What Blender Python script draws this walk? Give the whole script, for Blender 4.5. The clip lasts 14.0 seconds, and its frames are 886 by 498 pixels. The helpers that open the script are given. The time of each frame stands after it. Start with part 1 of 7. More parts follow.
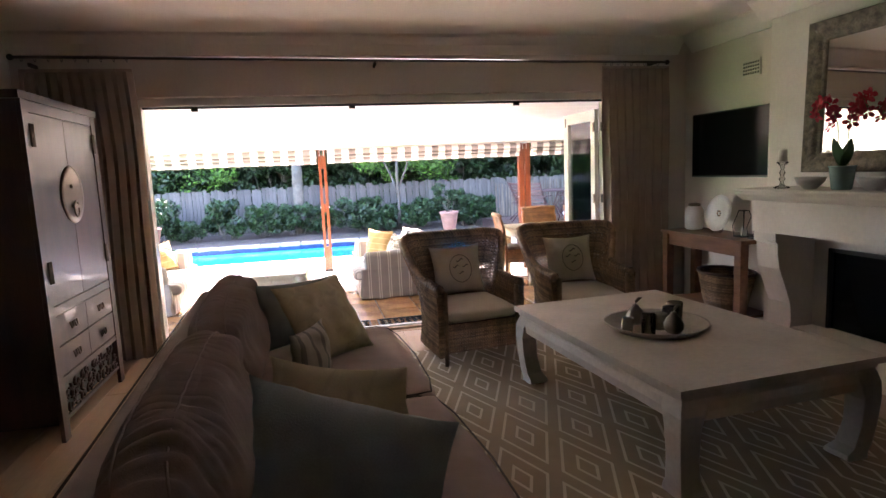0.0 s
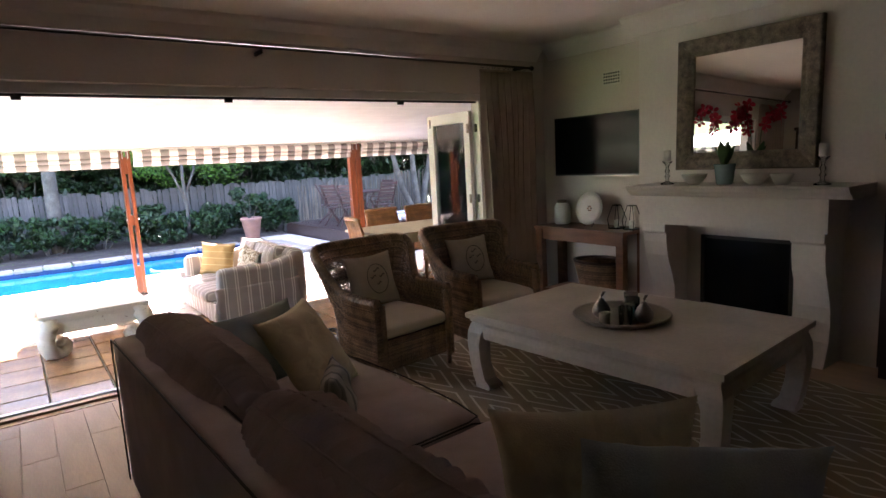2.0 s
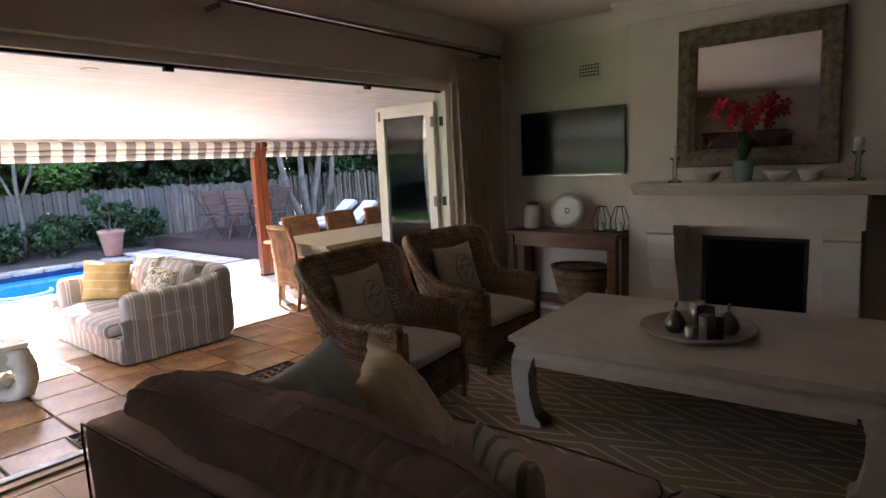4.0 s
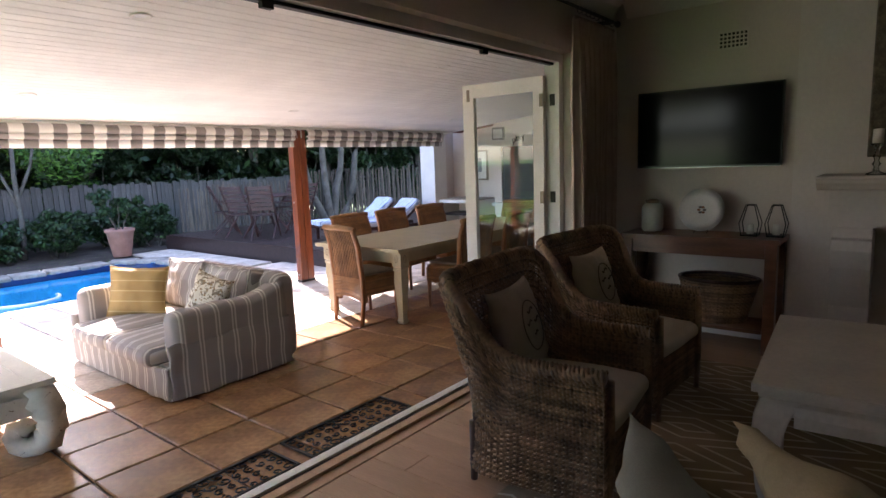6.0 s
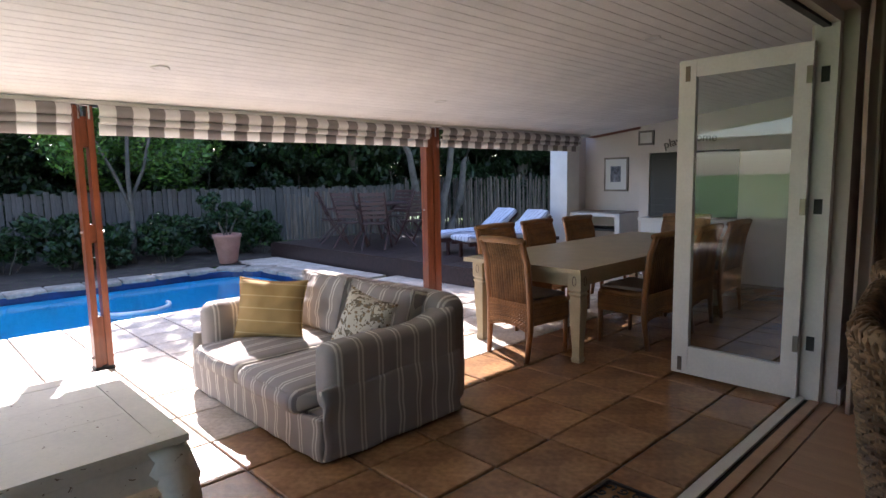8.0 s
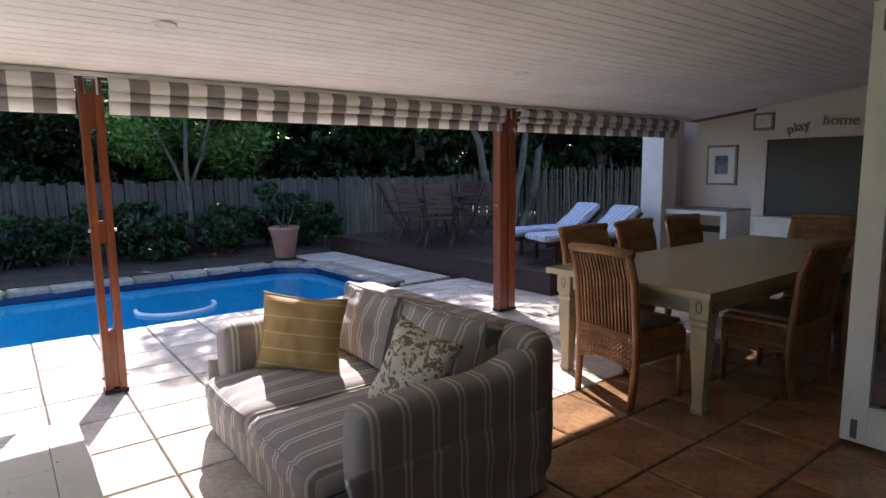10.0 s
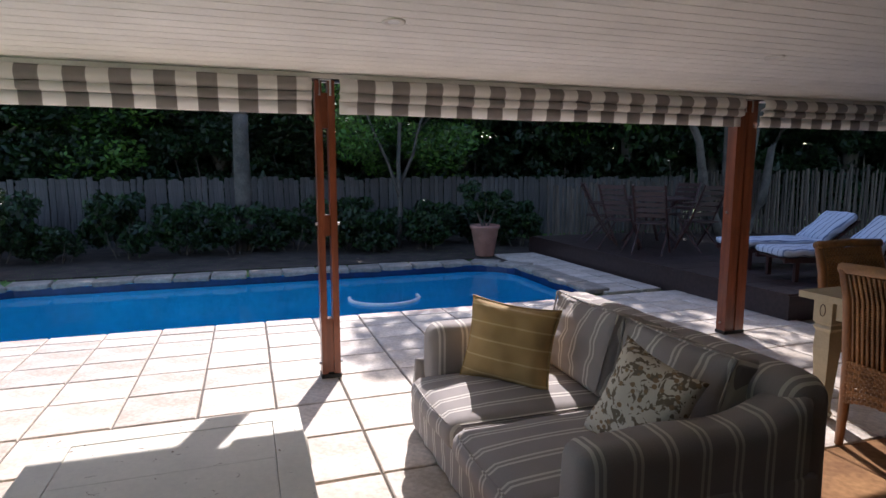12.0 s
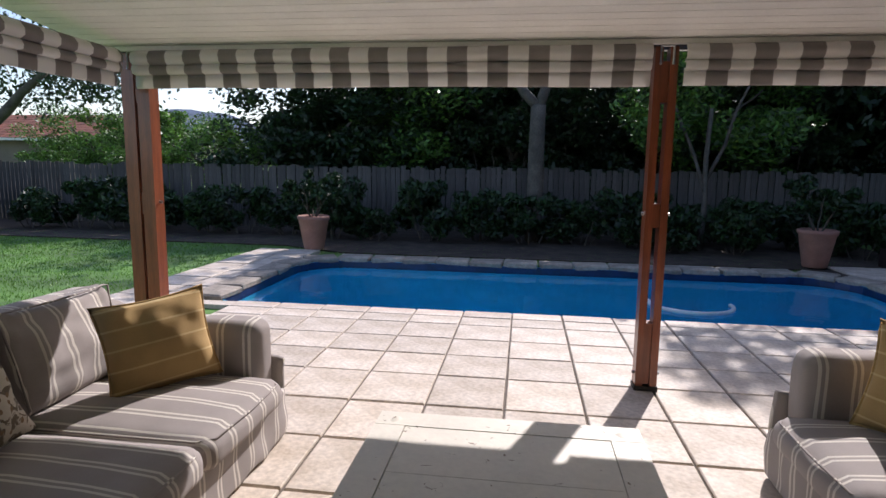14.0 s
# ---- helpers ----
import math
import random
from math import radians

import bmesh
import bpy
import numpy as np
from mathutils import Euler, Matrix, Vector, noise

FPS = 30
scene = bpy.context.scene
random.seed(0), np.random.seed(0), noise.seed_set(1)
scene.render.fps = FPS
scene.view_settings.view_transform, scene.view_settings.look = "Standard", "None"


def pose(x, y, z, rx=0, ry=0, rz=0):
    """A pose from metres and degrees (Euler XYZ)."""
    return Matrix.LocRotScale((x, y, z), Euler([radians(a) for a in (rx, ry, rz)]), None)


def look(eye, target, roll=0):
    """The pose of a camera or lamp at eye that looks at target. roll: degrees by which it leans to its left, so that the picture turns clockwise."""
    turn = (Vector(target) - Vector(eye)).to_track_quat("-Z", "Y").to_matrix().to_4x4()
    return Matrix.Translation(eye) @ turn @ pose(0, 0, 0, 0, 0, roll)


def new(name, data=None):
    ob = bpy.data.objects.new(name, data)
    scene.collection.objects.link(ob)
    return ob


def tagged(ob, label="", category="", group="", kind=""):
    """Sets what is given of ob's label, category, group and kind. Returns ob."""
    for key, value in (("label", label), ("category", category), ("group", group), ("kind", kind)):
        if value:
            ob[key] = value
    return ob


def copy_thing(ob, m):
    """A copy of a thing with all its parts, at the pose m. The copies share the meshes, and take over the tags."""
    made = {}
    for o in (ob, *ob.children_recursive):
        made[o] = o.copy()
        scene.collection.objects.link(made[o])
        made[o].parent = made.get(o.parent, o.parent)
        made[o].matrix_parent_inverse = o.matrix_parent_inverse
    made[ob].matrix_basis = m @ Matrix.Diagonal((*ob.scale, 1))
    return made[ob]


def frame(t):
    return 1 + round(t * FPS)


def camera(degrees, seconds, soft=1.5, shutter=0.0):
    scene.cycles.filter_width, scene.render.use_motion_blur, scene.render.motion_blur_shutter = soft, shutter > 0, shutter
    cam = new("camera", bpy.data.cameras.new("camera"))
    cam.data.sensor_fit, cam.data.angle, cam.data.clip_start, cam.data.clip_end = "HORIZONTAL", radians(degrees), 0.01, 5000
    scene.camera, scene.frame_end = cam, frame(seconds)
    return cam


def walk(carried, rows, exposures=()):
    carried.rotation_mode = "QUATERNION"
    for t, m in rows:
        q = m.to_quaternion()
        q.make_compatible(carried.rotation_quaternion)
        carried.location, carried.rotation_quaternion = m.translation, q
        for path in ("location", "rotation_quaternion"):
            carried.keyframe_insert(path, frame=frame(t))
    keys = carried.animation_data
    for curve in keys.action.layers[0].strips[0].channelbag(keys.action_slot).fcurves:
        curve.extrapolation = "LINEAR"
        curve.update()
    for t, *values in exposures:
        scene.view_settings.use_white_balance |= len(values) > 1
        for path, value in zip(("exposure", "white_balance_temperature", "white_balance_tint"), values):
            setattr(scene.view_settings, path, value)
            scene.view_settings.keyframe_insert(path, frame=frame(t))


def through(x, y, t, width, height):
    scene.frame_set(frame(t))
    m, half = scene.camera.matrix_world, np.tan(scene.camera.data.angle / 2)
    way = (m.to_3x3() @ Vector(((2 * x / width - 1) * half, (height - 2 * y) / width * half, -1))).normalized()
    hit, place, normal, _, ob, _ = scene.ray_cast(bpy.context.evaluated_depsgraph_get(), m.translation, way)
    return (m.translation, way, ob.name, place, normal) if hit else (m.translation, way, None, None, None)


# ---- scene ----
cam = camera(74.2, 14.0)
PATH = [
    (0, (1.969, 1.297, 1.613), (2.394, 3.232, 1.347), -2.5),
    (0.5, (1.658, 1.44, 1.648), (2.304, 3.312, 1.369), -2.8),
    (1, (1.375, 1.63, 1.665), (2.198, 3.43, 1.38), -2.9),
    (1.5, (1.07, 1.846, 1.714), (2.076, 3.548, 1.414), -3.0),
    (2, (0.861, 2.128, 1.688), (2.02, 3.73, 1.385), -3.1),
    (2.5, (0.664, 2.48, 1.695), (1.957, 3.975, 1.387), -2.9),
    (2.7, (0.608, 2.615, 1.69), (1.934, 4.073, 1.383), -2.9),
    (4.8, (0.561, 4.109, 1.587), (2.13, 5.314, 1.292), -2.5),
    (5, (0.594, 4.249, 1.582), (2.163, 5.454, 1.285), -2.5),
    (5.5, (0.67, 4.591, 1.56), (2.237, 5.798, 1.264), -2.3),
    (6, (0.756, 4.927, 1.55), (2.297, 6.168, 1.255), -2.1),
    (6.5, (0.8, 5.304, 1.529), (2.279, 6.619, 1.238), -1.8),
    (7, (0.852, 5.651, 1.534), (2.285, 7.017, 1.245), -1.5),
    (7.5, (0.937, 5.967, 1.501), (2.334, 7.37, 1.221), -1.5),
    (7.7, (0.96, 6.091, 1.436), (2.35, 7.508, 1.188), -1.4),
    (9.8, (1.594, 6.979, 1.439), (2.832, 8.527, 1.172), -0.7),
    (10, (1.648, 7.031, 1.436), (2.849, 8.608, 1.17), -0.7),
    (10.5, (1.704, 7.132, 1.435), (2.796, 8.787, 1.171), -0.7),
    (11, (1.722, 7.211, 1.433), (2.674, 8.951, 1.171), -0.4),
    (11.5, (1.707, 7.264, 1.432), (2.502, 9.08, 1.169), -0.2),
    (12, (1.664, 7.317, 1.437), (2.293, 9.197, 1.173), 0.0),
    (12.5, (1.621, 7.372, 1.441), (2.066, 9.304, 1.176), 0.2),
    (13, (1.559, 7.481, 1.404), (1.818, 9.446, 1.134), 0.5),
    (13.5, (1.467, 7.63, 1.364), (1.487, 9.611, 1.09), 0.6),
    (14, (1.405, 7.748, 1.35), (1.138, 9.71, 1.066), 0.8),
]

EXPO = [(0, 4.7, 6500, 28), (2.0, 4.0, 6500, 28), (2.7, 3.9, 6500, 28), (5, 3.45, 6400, 26), (7.5, 2.35, 6250, 22), (10, 1.55, 6150, 20), (11, 1.25, 6100, 20), (12, 0.9, 6100, 20), (14, 0.42, 6200, 20)]
walk(cam, [(t, look(eye, target, roll)) for t, eye, target, roll in PATH], EXPO)

# ---- light ----
SUN_WAY = Vector((0.40, 1.0, 0.80)).normalized()
world = bpy.data.worlds.new("world")
scene.world = world
world.use_nodes = True
sky = world.node_tree.nodes.new("ShaderNodeTexSky")
sky.sky_type = "NISHITA"
sky.sun_disc = False
sky.sun_elevation = math.asin(SUN_WAY.z)
sky.sun_rotation = math.atan2(SUN_WAY.x, SUN_WAY.y)
background = world.node_tree.nodes["Background"]
background.inputs["Strength"].default_value = 0.15
world.node_tree.links.new(sky.outputs["Color"], background.inputs["Color"])
sun = new("sun", bpy.data.lights.new("sun", "SUN"))
sun.data.energy, sun.data.angle, sun.data.color = 4.6, radians(0.5), (1.0, 0.95, 0.88)
sun.matrix_world = look((0, 0, 20), Vector((0, 0, 20)) - SUN_WAY)


# ---- materials ----
def shader(name, base, rough=0.6, metal=0.0, vary=0.12, scale=6.0, fine=60.0, bump=0.15, tint=None, stretch=(1, 1, 1), by_object=0.0, by_island=0.0, coat=0.0, gloss=0.5, sub=None):
    """A plain surface with stains at one scale, grain at another and a fine relief."""
    m = bpy.data.materials.new(name)
    m.use_nodes = True
    t = m.node_tree
    n, link = t.nodes, t.links.new
    b = n["Principled BSDF"]
    b.inputs["Roughness"].default_value = rough
    b.inputs["Metallic"].default_value = metal
    b.inputs["Coat Weight"].default_value = coat
    b.inputs["Specular IOR Level"].default_value = gloss
    co = n.new("ShaderNodeTexCoord")
    mp = n.new("ShaderNodeMapping")
    mp.inputs["Scale"].default_value = stretch
    link(co.outputs["Object"], mp.inputs["Vector"])
    big, small = n.new("ShaderNodeTexNoise"), n.new("ShaderNodeTexNoise")
    big.inputs["Scale"].default_value, small.inputs["Scale"].default_value = scale, fine
    big.inputs["Detail"].default_value, small.inputs["Detail"].default_value = 4, 3
    link(mp.outputs["Vector"], big.inputs["Vector"])
    link(mp.outputs["Vector"], small.inputs["Vector"])
    ramp = n.new("ShaderNodeMapRange")
    ramp.inputs["From Min"].default_value, ramp.inputs["From Max"].default_value = 0.3, 0.7
    link(big.outputs["Fac"], ramp.inputs["Value"])
    low = tuple(c * (1 - vary * 1.6) for c in base) if tint is None else tint
    mix = n.new("ShaderNodeMixRGB")
    mix.inputs["Color1"].default_value, mix.inputs["Color2"].default_value = (*low, 1), (*[min(1, c * (1 + vary * 0.6)) for c in base], 1)
    link(ramp.outputs["Result"], mix.inputs["Fac"])
    grain = n.new("ShaderNodeMapRange")
    grain.inputs["From Min"].default_value, grain.inputs["From Max"].default_value = 0.3, 0.7
    grain.inputs["To Min"].default_value, grain.inputs["To Max"].default_value = 1 - vary * 0.8, 1 + vary * 0.5
    link(small.outputs["Fac"], grain.inputs["Value"])
    hsv = n.new("ShaderNodeHueSaturation")
    link(mix.outputs["Color"], hsv.inputs["Color"])
    last = grain.outputs["Result"]
    for amount, source in ((by_object, "object"), (by_island, "island")):
        if amount:
            rnd = n.new("ShaderNodeObjectInfo" if source == "object" else "ShaderNodeNewGeometry")
            out = rnd.outputs["Random" if source == "object" else "Random Per Island"]
            r = n.new("ShaderNodeMapRange")
            r.inputs["To Min"].default_value, r.inputs["To Max"].default_value = 1 - amount, 1 + amount
            link(out, r.inputs["Value"])
            mul = n.new("ShaderNodeMath")
            mul.operation = "MULTIPLY"
            link(last, mul.inputs[0])
            link(r.outputs["Result"], mul.inputs[1])
            last = mul.outputs[0]
    link(last, hsv.inputs["Value"])
    link(hsv.outputs["Color"], b.inputs["Base Color"])
    if bump:
        bp = n.new("ShaderNodeBump")
        bp.inputs["Strength"].default_value = bump
        bp.inputs["Distance"].default_value = 0.004
        add = n.new("ShaderNodeMath")
        add.operation = "ADD"
        link(big.outputs["Fac"], add.inputs[0])
        link(small.outputs["Fac"], add.inputs[1])
        link(add.outputs[0], bp.inputs["Height"])
        link(bp.outputs["Normal"], b.inputs["Normal"])
    if sub:
        sub(m, n, link, b, co, hsv)
    return m


def wave(n, link, source, period, offset=0.0):
    """0 to 1 saw of a coordinate with the given period."""
    d = n.new("ShaderNodeMath")
    d.operation = "MULTIPLY_ADD"
    d.inputs[1].default_value, d.inputs[2].default_value = 1 / period, offset
    link(source, d.inputs[0])
    f = n.new("ShaderNodeMath")
    f.operation = "FRACT"
    link(d.outputs[0], f.inputs[0])
    return f.outputs[0]


def band(n, link, source, centre, half):
    """1 where source lies within half of centre."""
    c = n.new("ShaderNodeMath")
    c.operation = "COMPARE"
    c.inputs[1].default_value, c.inputs[2].default_value = centre, half
    link(source, c.inputs[0])
    return c.outputs[0]


def paint_bands(axis, period, bands, colour):
    def sub(m, n, link, b, co, hsv):
        sep = n.new("ShaderNodeSeparateXYZ")
        link(co.outputs["Object"], sep.inputs[0])
        w = wave(n, link, sep.outputs[axis], period)
        total = None
        for c, h in bands:
            o = band(n, link, w, c, h)
            if total is None:
                total = o
            else:
                a = n.new("ShaderNodeMath")
                a.operation = "MAXIMUM"
                link(total, a.inputs[0])
                link(o, a.inputs[1])
                total = a.outputs[0]
        mix = n.new("ShaderNodeMixRGB")
        mix.inputs["Color2"].default_value = (*colour, 1)
        link(total, mix.inputs["Fac"])
        link(hsv.outputs["Color"], mix.inputs["Color1"])
        link(mix.outputs["Color"], b.inputs["Base Color"])
    return sub


def rug_lines(m, n, link, b, co, hsv):
    sep = n.new("ShaderNodeSeparateXYZ")
    link(co.outputs["Object"], sep.inputs[0])
    tri = []
    for axis, period, start in (("X", 0.37, 0.068), ("Y", 0.91, 0.643)):
        w = wave(n, link, sep.outputs[axis], period, start)
        s = n.new("ShaderNodeMath")
        s.operation = "SUBTRACT"
        s.inputs[1].default_value = 0.5
        link(w, s.inputs[0])
        a = n.new("ShaderNodeMath")
        a.operation = "ABSOLUTE"
        link(s.outputs[0], a.inputs[0])
        tri.append(a.outputs[0])
    add = n.new("ShaderNodeMath")
    add.operation = "ADD"
    link(tri[0], add.inputs[0])
    link(tri[1], add.inputs[1])
    w = wave(n, link, add.outputs[0], 0.24)
    line = band(n, link, w, 0.583, 0.10)
    mix = n.new("ShaderNodeMixRGB")
    mix.inputs["Color2"].default_value = (0.62, 0.55, 0.43, 1)
    link(line, mix.inputs["Fac"])
    link(hsv.outputs["Color"], mix.inputs["Color1"])
    link(mix.outputs["Color"], b.inputs["Base Color"])


def blotches(colour, scale, low, high, colour2=None):
    """Printed or worn shapes of another colour."""
    def sub(m, n, link, b, co, hsv):
        v = n.new("ShaderNodeTexNoise")
        v.inputs["Scale"].default_value, v.inputs["Detail"].default_value, v.inputs["Distortion"].default_value = scale, 2, 1.2
        link(co.outputs["Object"], v.inputs["Vector"])
        r = n.new("ShaderNodeMapRange")
        r.inputs["From Min"].default_value, r.inputs["From Max"].default_value = low, high
        link(v.outputs["Fac"], r.inputs["Value"])
        mix = n.new("ShaderNodeMixRGB")
        mix.inputs["Color2"].default_value = (*colour, 1)
        link(r.outputs["Result"], mix.inputs["Fac"])
        link(hsv.outputs["Color"], mix.inputs["Color1"])
        out = mix
        if colour2:
            v2 = n.new("ShaderNodeTexVoronoi")
            v2.inputs["Scale"].default_value = scale * 1.1
            link(co.outputs["Object"], v2.inputs["Vector"])
            r2 = n.new("ShaderNodeMapRange")
            r2.inputs["From Min"].default_value, r2.inputs["From Max"].default_value = 0.30, 0.26
            link(v2.outputs["Distance"], r2.inputs["Value"])
            out = n.new("ShaderNodeMixRGB")
            out.inputs["Color2"].default_value = (*colour2, 1)
            link(r2.outputs["Result"], out.inputs["Fac"])
            link(mix.outputs["Color"], out.inputs["Color1"])
        link(out.outputs["Color"], b.inputs["Base Color"])
    return sub


def glassy(name, colour=(1, 1, 1), rough=0.0, tint=0.0):
    m = bpy.data.materials.new(name)
    m.use_nodes = True
    n, link = m.node_tree.nodes, m.node_tree.links.new
    clear, shine, mix, fres = n.new("ShaderNodeBsdfTransparent"), n.new("ShaderNodeBsdfGlossy"), n.new("ShaderNodeMixShader"), n.new("ShaderNodeFresnel")
    clear.inputs["Color"].default_value = (*colour, 1)
    shine.inputs["Roughness"].default_value = rough
    fres.inputs["IOR"].default_value = 1.52
    link(fres.outputs[0], mix.inputs[0])
    link(clear.outputs[0], mix.inputs[1])
    link(shine.outputs[0], mix.inputs[2])
    link(mix.outputs[0], n["Material Output"].inputs["Surface"])
    return m


def leafy(name, base, by_island=0.45, through=0.25):
    def sub(m, n, link, b, co, hsv):
        tr, mix = n.new("ShaderNodeBsdfTranslucent"), n.new("ShaderNodeMixShader")
        link(hsv.outputs["Color"], tr.inputs["Color"])
        mix.inputs[0].default_value = through
        link(b.outputs[0], mix.inputs[1])
        link(tr.outputs[0], mix.inputs[2])
        link(mix.outputs[0], n["Material Output"].inputs["Surface"])
    return shader(name, base, 0.45, vary=0.25, scale=0.8, fine=8, bump=0, by_island=by_island, sub=sub)


def cloth_through(amount):
    def sub(m, n, link, b, co, hsv):
        paint_bands("X", 0.235, [(0.25, 0.25)], (0.80, 0.77, 0.74))(m, n, link, b, co, hsv)
        col = b.inputs["Base Color"].links[0].from_socket
        tr, mix = n.new("ShaderNodeBsdfTranslucent"), n.new("ShaderNodeMixShader")
        link(col, tr.inputs["Color"])
        mix.inputs[0].default_value = amount
        link(b.outputs[0], mix.inputs[1])
        link(tr.outputs[0], mix.inputs[2])
        link(mix.outputs[0], n["Material Output"].inputs["Surface"])
    return sub


WALL = shader("wall_paint", (0.69, 0.62, 0.555), 0.85, vary=0.04, scale=1.5, fine=40, bump=0.15)
CEIL = shader("ceiling_paint", (0.80, 0.75, 0.70), 0.9, vary=0.04, scale=1.2, fine=30, bump=0.08)
BOARD = shader("white_boards", (0.86, 0.84, 0.80), 0.55, vary=0.05, scale=3, fine=60, bump=0.05, by_island=0.03)
WHITE = shader("white_gloss_paint", (0.76, 0.74, 0.69), 0.35, vary=0.05, scale=4, fine=50, bump=0.06)
PLASTER = shader("white_plaster", (0.72, 0.67, 0.61), 0.8, vary=0.05, scale=3, fine=35, bump=0.2)
OAK = shader("oak_floor", (0.50, 0.315, 0.20), 0.42, vary=0.10, scale=2.2, fine=30, bump=0.06, stretch=(4, 0.5, 1), by_object=0.03)
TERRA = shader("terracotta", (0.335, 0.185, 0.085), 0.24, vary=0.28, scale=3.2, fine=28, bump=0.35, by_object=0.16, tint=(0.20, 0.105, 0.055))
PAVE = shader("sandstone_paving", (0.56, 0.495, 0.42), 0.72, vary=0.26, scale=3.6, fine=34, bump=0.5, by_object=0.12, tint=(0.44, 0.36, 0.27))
GROUT = shader("mortar", (0.17, 0.14, 0.11), 0.9, vary=0.2, bump=0.3)
GRASS = shader("lawn", (0.10, 0.22, 0.035), 0.8, vary=0.35, scale=1.2, fine=120, bump=0.5)
BLADES = leafy("grass_blades", (0.12, 0.27, 0.035), 0.3, 0.3)
SOIL = shader("soil", (0.07, 0.05, 0.035), 0.95, vary=0.35, scale=4, fine=50, bump=0.6)
FENCE = shader("grey_fence_wood", (0.085, 0.078, 0.071), 0.85, vary=0.3, scale=5, fine=50, bump=0.3, stretch=(6, 6, 0.6), by_island=0.3, by_object=0.25)
REED = shader("reed_fence", (0.15, 0.12, 0.09), 0.8, vary=0.3, scale=5, fine=60, bump=0.3, stretch=(5, 5, 0.5), by_island=0.35, by_object=0.3)
DECK = shader("dark_deck_wood", (0.05, 0.03, 0.027), 0.4, vary=0.25, scale=5, fine=60, bump=0.15, stretch=(0.6, 5, 5), by_object=0.2)
POST = shader("varnished_red_wood", (0.23, 0.065, 0.026), 0.35, vary=0.25, scale=4, fine=50, bump=0.12, stretch=(5, 5, 0.4), coat=0.3)
AWN = shader("striped_awning_cloth", (0.30, 0.27, 0.26), 0.85, vary=0.05, fine=150, bump=0.08, sub=cloth_through(0.25))
STRIPE = dict(rough=0.9, vary=0.07, scale=5, fine=220, bump=0.25)
BANDS = [(0.40, 0.045), (0.60, 0.045)]
STRIPE_Y = shader("striped_cotton_across", (0.31, 0.275, 0.255), **STRIPE, sub=paint_bands("Y", 0.13, BANDS, (0.58, 0.54, 0.47)))
STRIPE_X = shader("striped_cotton_along", (0.31, 0.275, 0.255), **STRIPE, sub=paint_bands("X", 0.13, BANDS, (0.58, 0.54, 0.47)))
OCHRE = shader("ochre_cotton", (0.40, 0.26, 0.10), 0.9, vary=0.08, fine=200, bump=0.2, sub=paint_bands("Z", 0.085, [(0.5, 0.05)], (0.52, 0.38, 0.18)))
FLORAL = shader("floral_print_cotton", (0.62, 0.56, 0.45), 0.9, vary=0.05, fine=200, bump=0.15, sub=blotches((0.17, 0.13, 0.085), 27, 0.53, 0.565, (0.26, 0.17, 0.09)))
TAUPE = shader("taupe_linen", (0.36, 0.265, 0.235), 0.9, vary=0.10, scale=6, fine=260, bump=0.3)
PIPING = shader("dark_piping", (0.05, 0.035, 0.03), 0.8, bump=0)
TEAL = shader("grey_teal_linen", (0.29, 0.32, 0.30), 0.9, vary=0.1, scale=6, fine=200, bump=0.25)
CREAMP = shader("faded_floral_linen", (0.62, 0.53, 0.36), 0.9, vary=0.08, fine=200, bump=0.2, sub=blotches((0.50, 0.42, 0.29), 9, 0.50, 0.62))
PLAID = shader("plaid_linen", (0.42, 0.39, 0.33), 0.9, vary=0.05, fine=200, bump=0.2, sub=paint_bands("X", 0.09, [(0.5, 0.14)], (0.20, 0.19, 0.17)))
LINEN = shader("natural_linen", (0.48, 0.42, 0.34), 0.9, vary=0.08, fine=220, bump=0.25)
STAMP = shader("grey_print", (0.17, 0.14, 0.12), 0.9, bump=0)
SEATPAD = shader("cream_cushion_cotton", (0.58, 0.53, 0.45), 0.9, vary=0.06, fine=200, bump=0.2)
WICKER = shader("brown_wicker", (0.30, 0.19, 0.115), 0.42, vary=0.35, scale=9, fine=60, bump=0.2, by_island=0.45)
DWICKER = shader("honey_wicker", (0.31, 0.155, 0.06), 0.5, vary=0.25, scale=9, fine=60, bump=0.2, by_island=0.25)
HONEY = shader("honey_wood", (0.30, 0.13, 0.05), 0.4, vary=0.2, scale=6, fine=50, bump=0.1, stretch=(4, 4, 0.6))
DARKWOOD = shader("dark_red_brown_wood", (0.060, 0.028, 0.024), 0.38, vary=0.22, scale=4, fine=50, bump=0.06, stretch=(3, 3, 0.5), coat=0.12)
REDWOOD = shader("oiled_brown_wood", (0.20, 0.09, 0.045), 0.4, vary=0.2, scale=5, fine=50, bump=0.08, stretch=(4, 0.6, 4))
GARDENWOOD = shader("dark_garden_wood", (0.06, 0.022, 0.018), 0.55, vary=0.2, bump=0.1)
TABLEW = shader("whitewashed_table", (0.60, 0.54, 0.47), 0.42, vary=0.09, scale=3, fine=40, bump=0.06)
DISTRESS = shader("distressed_cream_paint", (0.70, 0.66, 0.56), 0.55, vary=0.06, scale=4, fine=50, bump=0.15, sub=blotches((0.22, 0.16, 0.10), 24, 0.70, 0.74))
CREAMT = shader("cream_dining_table", (0.46, 0.39, 0.25), 0.4, vary=0.08, bump=0.06)
CURTAIN = shader("taupe_curtain", (0.46, 0.355, 0.295), 0.9, vary=0.07, fine=180, bump=0.15)
IRON = shader("black_iron", (0.03, 0.028, 0.026), 0.5, 0.6, bump=0.1)
BRASS = shader("old_brass", (0.20, 0.165, 0.13), 0.35, 1.0, bump=0.08)
